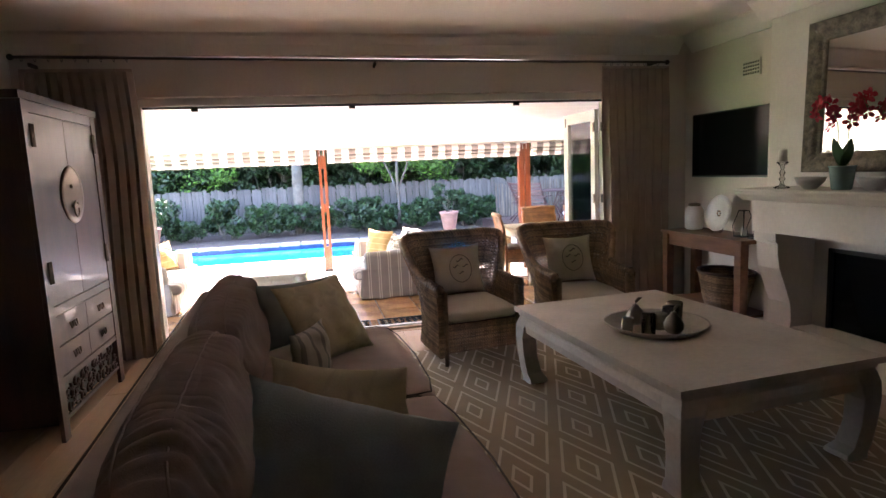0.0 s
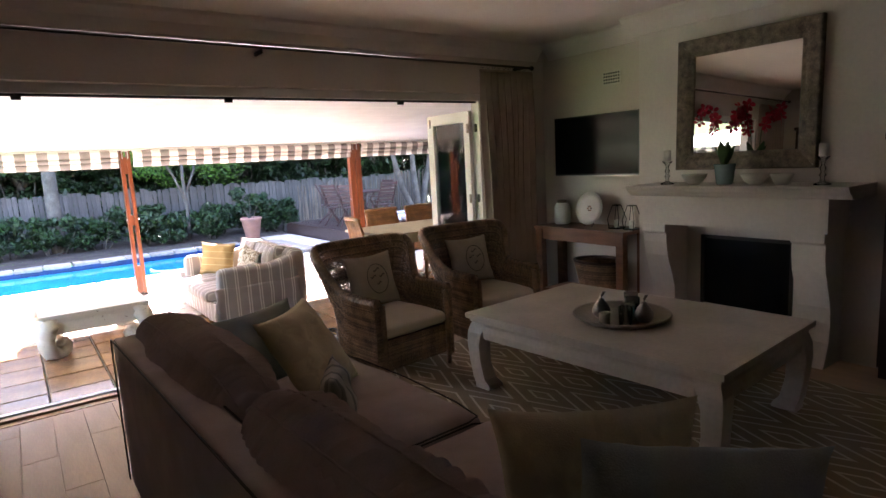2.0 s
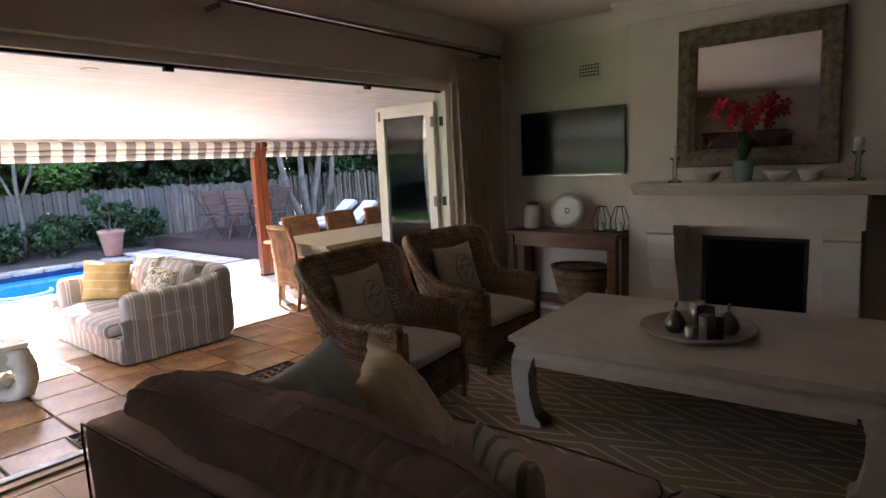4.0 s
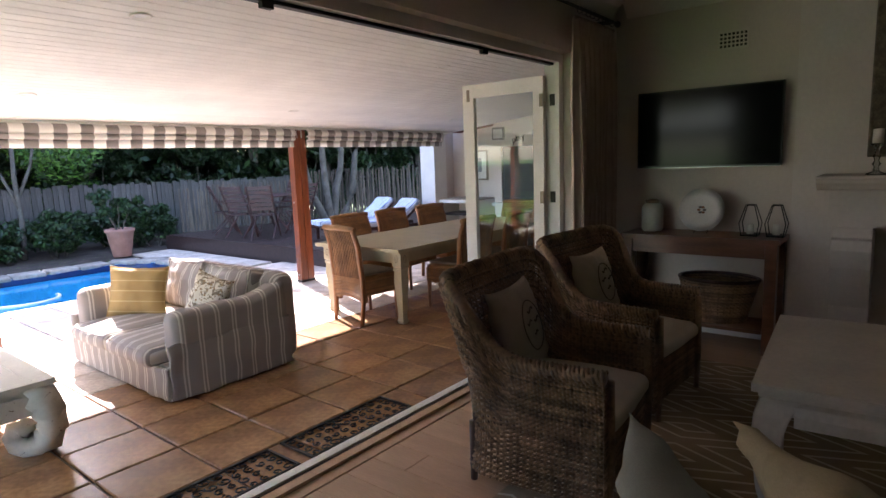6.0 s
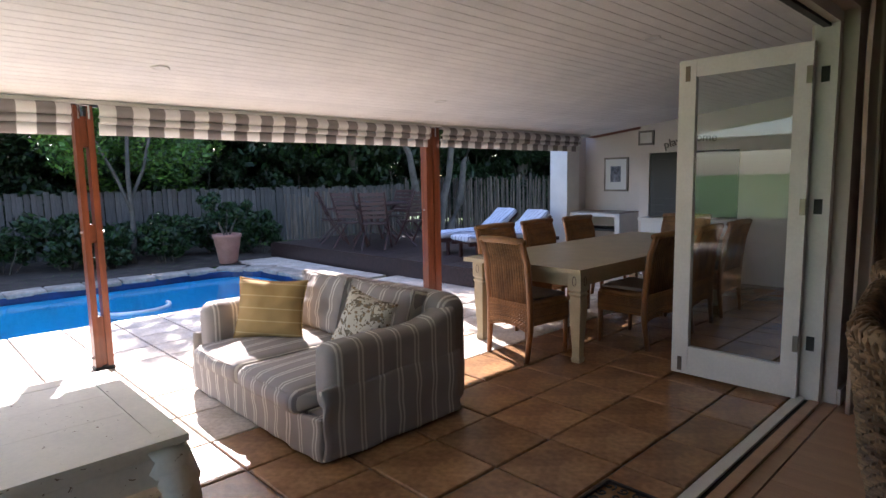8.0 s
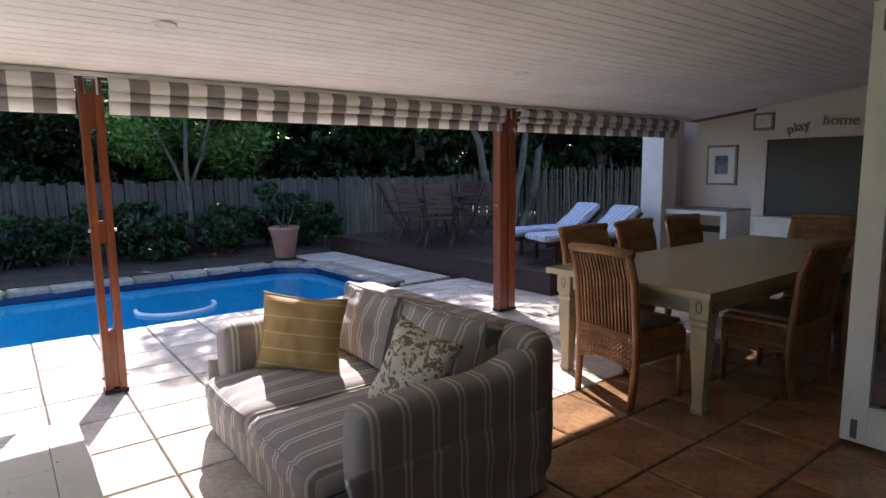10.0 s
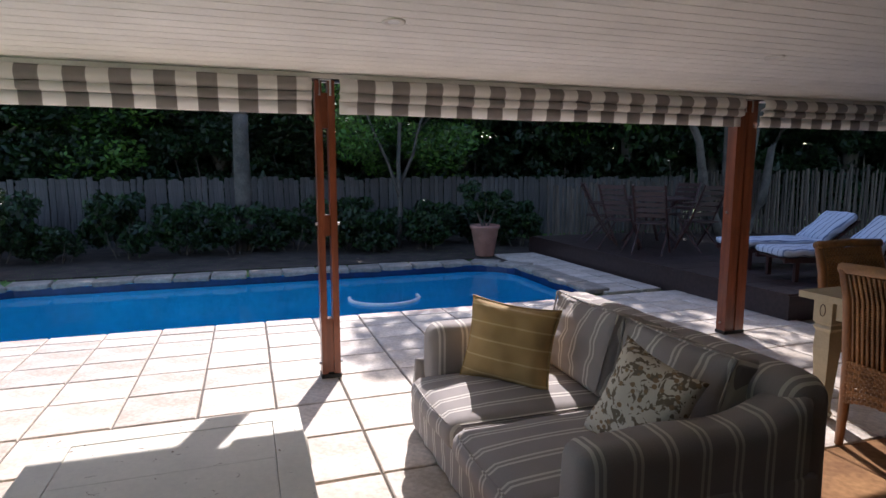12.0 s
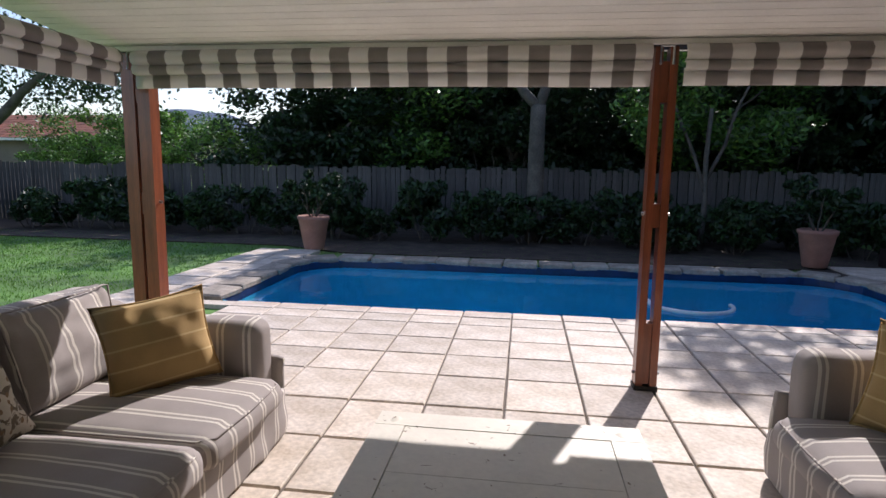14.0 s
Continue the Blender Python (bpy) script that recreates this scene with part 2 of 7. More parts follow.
STEEL = shader("brushed_steel", (0.5, 0.5, 0.5), 0.3, 1.0, bump=0.02)
PEWTER = shader("dark_pewter", (0.20, 0.18, 0.16), 0.35, 0.9, bump=0.05)
SCREEN = shader("black_screen", (0.006, 0.006, 0.007), 0.13, vary=0.0, bump=0, gloss=0.17)
ROD = shader("dull_bronze_rod", (0.075, 0.058, 0.048), 0.8, bump=0.1)
BLACK = shader("black_plastic", (0.012, 0.012, 0.012), 0.35, bump=0)
FIREBLACK = shader("sooty_firebox", (0.012, 0.011, 0.010), 0.6, bump=0.2)
OLDFRAME = shader("carved_grey_gold_frame", (0.20, 0.16, 0.115), 0.6, vary=0.4, scale=18, fine=90, bump=0.8, tint=(0.09, 0.07, 0.05))
CLAYPOT = shader("pink_terracotta_pot", (0.40, 0.20, 0.15), 0.8, vary=0.12, bump=0.2)
CERAMIC = shader("white_ceramic", (0.62, 0.60, 0.55), 0.3, vary=0.06, bump=0.05)
AQUA = shader("aqua_glazed_pot", (0.25, 0.36, 0.35), 0.25, vary=0.06, bump=0.05)
PETAL = shader("red_orchid_petal", (0.55, 0.02, 0.05), 0.6, vary=0.2, scale=20, bump=0, by_island=0.25)
STEM = shader("plant_stem", (0.07, 0.13, 0.04), 0.5, bump=0)
LEAFD = leafy("orchid_leaf", (0.035, 0.10, 0.03), 0.15, 0.1)
LEAF1 = leafy("bright_leaf", (0.085, 0.19, 0.03), 0.75, 0.35)
LEAF2 = leafy("dark_leaf", (0.020, 0.050, 0.013))
LEAF3 = leafy("hedge_leaf", (0.018, 0.052, 0.010), 0.6, 0.12)
BARK = shader("grey_bark", (0.12, 0.105, 0.085), 0.9, vary=0.3, scale=5, fine=40, bump=0.6)
POOLWALL = shader("blue_pool_plaster", (0.05, 0.61, 0.84), 0.6, vary=0.10, scale=1.2, fine=12, bump=0.1)
POOLSTEP = shader("pool_stain", (0.01, 0.10, 0.33), 0.6, vary=0.2, bump=0.05)
POOLBAND = shader("dark_blue_waterline_tile", (0.008, 0.03, 0.11), 0.35, vary=0.25, scale=6, fine=30, bump=0.1)
HOSE = shader("white_hose", (0.72, 0.78, 0.80), 0.4, bump=0)
COPING = shader("rough_stone_coping", (0.36, 0.31, 0.25), 0.85, vary=0.25, scale=4, fine=30, bump=0.7, by_object=0.18)
BLUEPAD = shader("pale_blue_striped_cushion", (0.52, 0.58, 0.68), 0.9, vary=0.06, fine=150, bump=0.2, sub=paint_bands("Y", 0.10, [(0.5, 0.08)], (0.16, 0.20, 0.30)))
ROOFTILE = shader("red_roof_tile", (0.25, 0.085, 0.045), 0.8, vary=0.25, scale=1, fine=10, bump=0.4, by_island=0.2)
# the house wall's shaded side is put into this dark base colour
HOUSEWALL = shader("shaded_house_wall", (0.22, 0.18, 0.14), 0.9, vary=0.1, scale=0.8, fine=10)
# blue of the ridge is distance haze, mixed into the base colour
MOUNTAIN = shader("haze_blue_mountain", (0.16, 0.20, 0.27), 1.0, vary=0.15, scale=0.02, fine=0.15, bump=0)
GLASS = glassy("window_glass", (0.93, 0.96, 0.94))
CLEAR = glassy("clear_glass", (0.85, 0.86, 0.85))
CARVE = shader("carved_tray_wood", (0.22, 0.19, 0.16), 0.5, vary=0.15, bump=0.2)
TRAY = shader("pale_carved_tray", (0.36, 0.32, 0.27), 0.45, vary=0.15, bump=0.2)
SMOKE = shader("silvered_glass", (0.42, 0.38, 0.33), 0.25, 0.5, bump=0.05)
PAPER = shader("white_paper", (0.75, 0.74, 0.70), 0.7, vary=0.02, bump=0)
PHOTO = shader("grey_photo", (0.20, 0.21, 0.25), 0.5, vary=0.6, scale=14, bump=0)
WAX = shader("white_wax", (0.72, 0.69, 0.62), 0.5, vary=0.03, bump=0)
MIRROR = shader("mirror_silver", (0.86, 0.87, 0.86), 0.01, 1.0, vary=0.0, bump=0)
RUG = shader("woven_rug", (0.33, 0.255, 0.175), 0.95, vary=0.1, scale=5, fine=180, bump=0.5, sub=rug_lines)
LAMP = shader("lamp_glass", (0.8, 0.8, 0.78), 0.3, bump=0)
WATER = bpy.data.materials.new("pool_water")
WATER.use_nodes = True
wn, wl = WATER.node_tree.nodes, WATER.node_tree.links.new
w_clear, w_shine, w_mix, w_fres, w_noise, w_bump, w_co = [wn.new("ShaderNode" + k) for k in ("BsdfTransparent", "BsdfGlossy", "MixShader", "Fresnel", "TexNoise", "Bump", "TexCoord")]
w_clear.inputs["Color"].default_value = (0.80, 0.94, 0.99, 1)
w_shine.inputs["Roughness"].default_value = 0.02
w_fres.inputs["IOR"].default_value = 1.33
w_noise.inputs["Scale"].default_value, w_noise.inputs["Detail"].default_value = 3.0, 3
w_bump.inputs["Strength"].default_value, w_bump.inputs["Distance"].default_value = 0.25, 0.02
wl(w_co.outputs["Object"], w_noise.inputs["Vector"])
wl(w_noise.outputs["Fac"], w_bump.inputs["Height"])
wl(w_bump.outputs["Normal"], w_shine.inputs["Normal"])
wl(w_bump.outputs["Normal"], w_fres.inputs["Normal"])
wl(w_fres.outputs[0], w_mix.inputs[0])
wl(w_clear.outputs[0], w_mix.inputs[1])
wl(w_shine.outputs[0], w_mix.inputs[2])
wl(w_mix.outputs[0], wn["Material Output"].inputs["Surface"])


# ---- mesh tools ----
def finish(name, bm, material, parent=None, label="", smooth=False, bevel=0.0, kind="", category="", at=None):
    if bevel:
        edges = [e for e in bm.edges if len(e.link_faces) == 2 and e.calc_face_angle(0) > 0.6]
        bmesh.ops.bevel(bm, geom=edges, offset=bevel, segments=2, profile=0.6, affect="EDGES", clamp_overlap=True)
    me = bpy.data.meshes.new(name)
    bm.to_mesh(me)
    bm.free()
    if smooth:
        me.shade_smooth()
    me.materials.append(material)
    ob = new(name, me)
    if parent is not None:
        ob.parent = parent
    if at is not None:
        ob.matrix_basis = at
    return tagged(ob, label, category, "", kind)


def part(name, bm, material, parent, label="", smooth=False, bevel=0.0, at=None):
    return finish(name, bm, material, parent, label, smooth, bevel, at=at)


def structure(name, bm, material, label, category, bevel=0.0, smooth=False):
    return finish(name, bm, material, None, label, smooth, bevel, "structure", category)


def thing(name, m, label, category, group="", kind=""):
    e = new(name)
    e.empty_display_size = 0.1
    e.matrix_basis = m
    return tagged(e, label, category, group, kind)


def box(bm, x0, x1, y0, y1, z0, z1, m=None):
    v = [bm.verts.new((x, y, z)) for x in (x0, x1) for y in (y0, y1) for z in (z0, z1)]
    for f in ((0, 1, 3, 2), (4, 6, 7, 5), (0, 4, 5, 1), (2, 3, 7, 6), (0, 2, 6, 4), (1, 5, 7, 3)):
        bm.faces.new([v[i] for i in f])
    if m is not None:
        bmesh.ops.transform(bm, matrix=m, verts=v)
    return v


def boxm(*a, m=None):
    bm = bmesh.new()
    box(bm, *a, m=m)
    return bm


def prism(bm, outline, axis, a, b):
    """Extrudes a plane outline from a to b along an axis."""
    def put(p, h):
        return {"x": (h, p[0], p[1]), "y": (p[0], h, p[1]), "z": (p[0], p[1], h)}[axis]
    lo, hi = [bm.verts.new(put(p, a)) for p in outline], [bm.verts.new(put(p, b)) for p in outline]
    n = len(outline)
    fs = [bm.faces.new([lo[i], lo[(i + 1) % n], hi[(i + 1) % n], hi[i]]) for i in range(n)]
    fs += [bm.faces.new(lo[::-1]), bm.faces.new(hi)]
    bmesh.ops.recalc_face_normals(bm, faces=fs)
    return lo + hi


def lathe(bm, profile, segs=24, centre=(0, 0, 0), sx=1.0, sy=1.0):
    rings = []
    for r, z in profile:
        if r < 1e-5:
            rings.append([bm.verts.new((centre[0], centre[1], centre[2] + z))])
        else:
            rings.append([bm.verts.new((centre[0] + sx * r * math.cos(2 * math.pi * i / segs), centre[1] + sy * r * math.sin(2 * math.pi * i / segs), centre[2] + z)) for i in range(segs)])
    for a, b in zip(rings, rings[1:]):
        for i in range(segs):
            q = [a[i % len(a)], a[(i + 1) % len(a)], b[(i + 1) % len(b)], b[i % len(b)]]
            q = list(dict.fromkeys(q))
            if len(q) > 2:
                bm.faces.new(q)
    return bm


def tube(bm, pts, radius, segs=6, closed=False):
    pts = [Vector(p) for p in pts]
    n = len(pts)
    rings = []
    for i, p in enumerate(pts):
        a = pts[(i - 1) % n] if (closed or i) else p
        b = pts[(i + 1) % n] if (closed or i < n - 1) else p
        d = (b - a).normalized()
        side = d.cross(Vector((0, 0, 1)) if abs(d.z) < 0.9 else Vector((1, 0, 0))).normalized()
        up = side.cross(d)
        r = radius[i] if isinstance(radius, (list, tuple)) else radius
        rings.append([bm.verts.new(p + side * r * math.cos(2 * math.pi * k / segs) + up * r * math.sin(2 * math.pi * k / segs)) for k in range(segs)])
    for i in range(n if closed else n - 1):
        a, b = rings[i], rings[(i + 1) % n]
        for k in range(segs):
            bm.faces.new([a[k], a[(k + 1) % segs], b[(k + 1) % segs], b[k]])
    if not closed:
        bm.faces.new(rings[0][::-1])
        bm.faces.new(rings[-1])
    return bm


def soft(bm, x0, x1, y0, y1, z0, z1, r=0.05, n=10, puff=(0, 0, 0), wrinkle=0.0, seed=0.0, m=None, freq=7.0):
    """A rounded, padded block."""
    c = Vector(((x0 + x1) / 2, (y0 + y1) / 2, (z0 + z1) / 2))
    h = Vector(((x1 - x0) / 2, (y1 - y0) / 2, (z1 - z0) / 2))
    inner = Vector([max(a - r, 0.001) for a in h])
    seen = {}

    def vert(u):
        key = tuple(round(a, 4) for a in u)
        if key not in seen:
            p = Vector([u[i] * h[i] for i in range(3)])
            q = Vector([max(-inner[i], min(inner[i], p[i])) for i in range(3)])
            d = p - q
            if d.length > 1e-6:
                p = q + d.normalized() * min(r, d.length)
            w = [1 - min(1, abs(a)) ** 2 for a in u]
            p += Vector((math.copysign(puff[0] * w[1] * w[2], u[0]) if abs(u[0]) > 0.99 else 0, math.copysign(puff[1] * w[0] * w[2], u[1]) if abs(u[1]) > 0.99 else 0, math.copysign(puff[2] * w[0] * w[1], u[2]) if abs(u[2]) > 0.99 else 0))
            if wrinkle:
                s = p * freq + Vector((seed, seed * 1.7, 0))
                p += Vector((noise.noise(s), noise.noise(s + Vector((9, 0, 0))), noise.noise(s + Vector((0, 9, 0))))) * wrinkle
            p += c
            seen[key] = bm.verts.new(m @ p if m is not None else p)
        return seen[key]
    k = [-1 + 2 * i / n for i in range(n + 1)]
    k = [math.copysign(abs(a) ** 0.75, a) for a in k]
    for axis in range(3):
        for s in (-1, 1):
            for i in range(n):
                for j in range(n):
                    q = []
                    for a, b in ((i, j), (i + 1, j), (i + 1, j + 1), (i, j + 1)):
                        u = [0, 0, 0]
                        u[axis], u[(axis + 1) % 3], u[(axis + 2) % 3] = s, k[a], k[b]
                        q.append(vert(u))
                    bm.faces.new(q if s > 0 else q[::-1])
    return bm


def pillow(bm, w, h, t, n=22, seed=0.0, wrinkle=0.019):
    """A scatter cushion that stands in the xz plane, its lower edge at z 0."""
    grid = {}
    for s in (-1, 1):
        for i in range(n + 1):
            for j in range(n + 1):
                u, v = -1 + 2 * i / n, -1 + 2 * j / n
                edge = max(abs(u), abs(v)) > 0.999
                if edge and s == 1:
                    grid[s, i, j] = grid[-1, i, j]
                    continue
                x = u * w / 2 * (1 - 0.10 * (1 - v * v))
                z = v * h / 2 * (1 - 0.10 * (1 - u * u))
                d = t / 2 * 1.12 * (max(0, 1 - abs(u) ** 2.6) ** 0.55) * (max(0, 1 - abs(v) ** 2.6) ** 0.55)
                y = s * (0 if edge else d)
                k = Vector((x * 9 + seed, s * 3 + seed, z * 9))
                if not edge:
                    y += noise.noise(k) * wrinkle + noise.noise(k * 2.3) * wrinkle * 0.5
                grid[s, i, j] = bm.verts.new((x, y, z + h / 2))
    for s in (-1, 1):
        for i in range(n):
            for j in range(n):
                q = [grid[s, i, j], grid[s, i + 1, j], grid[s, i + 1, j + 1], grid[s, i, j + 1]]
                bm.faces.new(q if s < 0 else q[::-1])
    return bm


def pillow_edge(w, h, n=10):
    pts = []
    for a, b in (((-1, -1), (1, -1)), ((1, -1), (1, 1)), ((1, 1), (-1, 1)), ((-1, 1), (-1, -1))):
        for i in range(n):
            u, v = a[0] + (b[0] - a[0]) * i / n, a[1] + (b[1] - a[1]) * i / n
            pts.append((u * w / 2 * (1 - 0.10 * (1 - v * v)), 0, v * h / 2 * (1 - 0.10 * (1 - u * u)) + h / 2))
    return pts


def raw(name, verts, faces, material, parent=None, smooth=False, label="", kind="", category=""):
    me = bpy.data.meshes.new(name)
    me.from_pydata(verts.tolist() if hasattr(verts, "tolist") else verts, [], faces.tolist() if hasattr(faces, "tolist") else faces)
    if smooth:
        me.shade_smooth()
    me.materials.append(material)
    ob = new(name, me)
    if parent is not None:
        ob.parent = parent
    return tagged(ob, label, category, "", kind)


def weave(name, surf, nu, rows, parent, material, size=0.006, amp=0.004, stakes=12, label=""):
    """Woven cane: strands along u that pass in and out of upright stakes along v."""
    vs, fs = [], []

    def strand(pts, outs, r, flat):
        base = len(vs)
        for p, o in zip(pts, outs):
            up = Vector((0, 0, 1)) if flat else o.cross(Vector((0, 0, 1))).normalized()
            vs.extend([tuple(p + o * r * 0.6), tuple(p + up * r), tuple(p - o * r * 0.6), tuple(p - up * r)])
        for i in range(len(pts) - 1):
            a, b = base + 4 * i, base + 4 * i + 4
            for k in range(4):
                fs.append((a + k, a + (k + 1) % 4, b + (k + 1) % 4, b + k))
    for j in range(rows):
        v = (j + 0.5) / rows
        pts, outs = [], []
        for i in range(nu + 1):
            u = i / nu
            p, o = surf(u, v)
            pts.append(p + o * (amp if (i + j) % 2 else -amp) + Vector((0, 0, noise.noise(Vector((u * 20, j, 0))) * size * 0.3)))
            outs.append(o)
        strand(pts, outs, size, True)
    for i in range(stakes + 1):
        pts, outs = [], []
        for j in range(9):
            p, o = surf(i / stakes, j / 8)
            pts.append(p)
            outs.append(o)
        strand(pts, outs, size * 0.8, False)
    return raw(name, vs, fs, material, parent, False, label)


def leaves(rng, centres, radii, count, size, flat=0.6):
    """Random leaves within lumps: vertex and face arrays."""
    centres, radii = np.array(centres, float), np.array(radii, float)
    pick = rng.integers(0, len(centres), count)
    d = rng.normal(size=(count, 3))
    d /= np.linalg.norm(d, axis=1)[:, None]
    p = centres[pick] + d * (rng.random(count) ** 0.4)[:, None] * radii[pick]
    a = rng.normal(size=(count, 3))
    a /= np.linalg.norm(a, axis=1)[:, None]
    b = np.cross(a, rng.normal(size=(count, 3)))
    b /= np.linalg.norm(b, axis=1)[:, None]
    s = size * (0.6 + 0.8 * rng.random(count))[:, None]
    q = np.stack([p - a * s, p + b * s * 0.45, p + a * s, p - b * s * 0.45], 1).reshape(-1, 3)
    return q, np.arange(count * 4).reshape(-1, 4)


def limb(bm, a, b, ra, rb, segs=8, bend=0.1, seed=0.0, steps=6):
    a, b = Vector(a), Vector(b)
    pts, rs = [], []
    for i in range(steps + 1):
        k = i / steps
        off = Vector((noise.noise(Vector((seed, k * 2, 0))), noise.noise(Vector((0, seed, k * 2))), 0)) * bend * math.sin(math.pi * k)
        pts.append(a.lerp(b, k) + off)
        rs.append(ra + (rb - ra) * k)
    tube(bm, pts, rs, segs)


# ---- the shell of the room ----
bm = boxm(-0.47, 6.03, -2.0, 7.17, -0.20, -0.018)
structure("floor", bm, OAK, "screed under the oak boards of the living room", "floor")
bm = boxm(-0.60, 6.20, -2.2, 7.32, 2.90, 3.02)
structure("ceiling", bm, CEIL, "smooth off-white painted living room ceiling", "ceiling")
bm = boxm(-0.60, 0.45, 7.10, 7.34, -0.2, 2.90)
box(bm, 5.17, 6.20, 7.10, 7.34, -0.2, 2.90)
box(bm, 0.45, 5.17, 7.10, 7.34, 2.37, 2.90)
structure("wall_north", bm, WALL, "cream painted wall around the wide patio opening", "wall")
structure("wall_east", boxm(6.03, 6.20, -2.0, 7.10, -0.2, 2.90), WALL, "cream painted wall behind the television", "wall")
structure("wall_west", boxm(-0.60, -0.45, -2.0, 7.10, -0.2, 2.90), WALL, "cream painted side wall of the living room", "wall")
structure("wall_south", boxm(-0.60, 6.20, -2.2, -2.0, -0.2, 2.90), WALL, "cream painted wall closing the living room", "wall")
bm = boxm(5.80, 6.03, 3.58, 4.20, 0, 2.90)
box(bm, 5.80, 6.03, 4.99, 5.63, 0, 2.90)
box(bm, 5.80, 6.03, 4.20, 4.99, 0.90, 2.90)
box(bm, 5.80, 6.03, 4.20, 4.99, 0, 0.27)
structure("chimney_breast", bm, PLASTER, "white plastered chimney breast that stands proud of the wall", "wall")
bm = bmesh.new()
cove = [(0, 0), (0, -0.165), (0.016, -0.165), (0.04, -0.13), (0.075, -0.085), (0.115, -0.048), (0.145, -0.024), (0.155, 0)]
prism(bm, [(7.10 - a, 2.899 + b) for a, b in cove], "x", -0.45, 5.92)
prism(bm, [(6.03 - a, 2.899 + b) for a, b in cove], "y", 5.63, 6.99)
prism(bm, [(5.80 - a, 2.899 + b) for a, b in cove], "y", 3.58, 5.74)
prism(bm, [(5.63 + a, 2.899 + b) for a, b in cove], "x", 5.801, 5.92)
prism(bm, [(6.03 - a, 2.899 + b) for a, b in cove], "y", -2.0, 3.47)
structure("cornice", bm, CEIL, "white coved plaster cornice along the ceiling", "cornice")
bm = boxm(5.18, 6.03, 7.082, 7.10, 0, 0.10)
box(bm, 6.012, 6.03, 5.64, 7.08, 0, 0.10)
box(bm, 6.012, 6.03, -2.0, 3.57, 0, 0.10)
box(bm, -0.45, -0.432, -2.0, 7.08, 0, 0.10)
structure("baseboard", bm, WHITE, "white painted skirting board", "skirting board", bevel=0.004)
door_frame = thing("door_frame_1", pose(2.82, 7.24, 0), "white painted frame of the folding patio doors with a floor track", "door frame", kind="structure")
part("jamb", boxm(-2.37, -2.30, -0.06, 0.07, 0.02, 2.36), WHITE, door_frame, bevel=0.004)
part("jamb", boxm(2.28, 2.35, -0.06, 0.07, 0.02, 2.36), WHITE, door_frame, bevel=0.004)
part("head", boxm(-2.30, 2.28, -0.06, 0.07, 2.297, 2.368), WHITE, door_frame, bevel=0.004)
part("top_track", boxm(-2.30, 2.28, -0.015, 0.025, 2.278, 2.296), IRON, door_frame)
part("threshold", boxm(-2.30, 2.28, -0.07, -0.012, 0.005, 0.022), OAK, door_frame, "oiled oak sill", bevel=0.004)
part("threshold", boxm(-2.30, 2.28, 0.012, 0.07, 0.0, 0.030), WHITE, door_frame, bevel=0.004)
part("floor_track", boxm(-2.30, 2.28, -0.012, 0.012, 0.0, 0.016), IRON, door_frame)
for z in (0.38, 1.23, 2.01):
    part("hinge_plate", boxm(2.274, 2.2795, -0.022, 0.022, z - 0.045, z + 0.045), IRON, door_frame, "dark metal hinge plate", bevel=0.002)
for x in (-1.85, -0.4, 1.3):
    part("hanger", boxm(x - 0.03, x + 0.03, -0.03, 0.0, 2.25, 2.277), IRON, door_frame)

# ---- the ground, the pool and the terrace ----
PX0, PX1, PY0, PY1, PR = -1.60, 5.50, 13.10, 15.75, 0.65


def pool_outline(grow=0.0, steps=7):
    pts = []
    for cx, cy, a0, r in ((PX1 - PR, PY1 - PR, 0, PR), (PX0 + PR, PY1 - PR, 90, PR), (PX0 + 0.18, PY0 + 0.18, 180, 0.18), (PX1 - 0.18, PY0 + 0.18, 270, 0.18)):
        for i in range(steps):
            a = radians(a0 + 90 * i / (steps - 1))
            pts.append((cx + (r + grow) * math.cos(a), cy + (r + grow) * math.sin(a)))
    return pts


def sheet_round_hole(x0, x1, y0, y1, z, hole, hole_z=None):
    """A flat sheet with a hole in it."""
    bm = bmesh.new()
    o = [bm.verts.new((x, y, z)) for x, y in ((x1, y1), (x0, y1), (x0, y0), (x1, y0))]
    h = [bm.verts.new((x, y, z)) for x, y in hole]
    q = len(hole) // 4
    for k in range(4):
        for i in range(q - 1):
            bm.faces.new([h[k * q + i + 1], h[k * q + i], o[k]])
        a = h[(k + 1) * q % len(h)]
        bm.faces.new([a, h[k * q + q - 1], o[k], o[(k + 1) % 4]])
    bmesh.ops.recalc_face_normals(bm, faces=bm.faces)
    return bm


bm = sheet_round_hole(-900, 900, 7.34, 1400, -0.06, pool_outline(0.12))
v = [bm.verts.new(p) for p in ((-900, -600, -0.06), (900, -600, -0.06), (900, 7.34, -0.06), (-900, 7.34, -0.06))]
bm.faces.new(v)
bmesh.ops.recalc_face_normals(bm, faces=bm.faces)
if bm.faces[0].normal.z < 0:
    bmesh.ops.reverse_faces(bm, faces=bm.faces)
structure("ground", bm, GRASS, "mown green lawn and garden ground", "lawn")
bm = bmesh.new()
ol = pool_outline()
top = [bm.verts.new((x, y, -0.02)) for x, y in ol]
low = [bm.verts.new((x, y, -1.35)) for x, y in ol]
n = len(ol)
for i in range(n):
    bm.faces.new([top[i], low[i], low[(i + 1) % n], top[(i + 1) % n]])
bm.faces.new(low)
bmesh.ops.recalc_face_normals(bm, faces=bm.faces)
bmesh.ops.reverse_faces(bm, faces=bm.faces)
pool = thing("swimming_pool", pose(0, 0, 0), "blue plastered swimming pool with rounded far corners", "swimming pool", kind="structure")
part("pool_shell", bm, POOLWALL, pool)
bm = bmesh.new()
inner = pool_outline(-0.004)
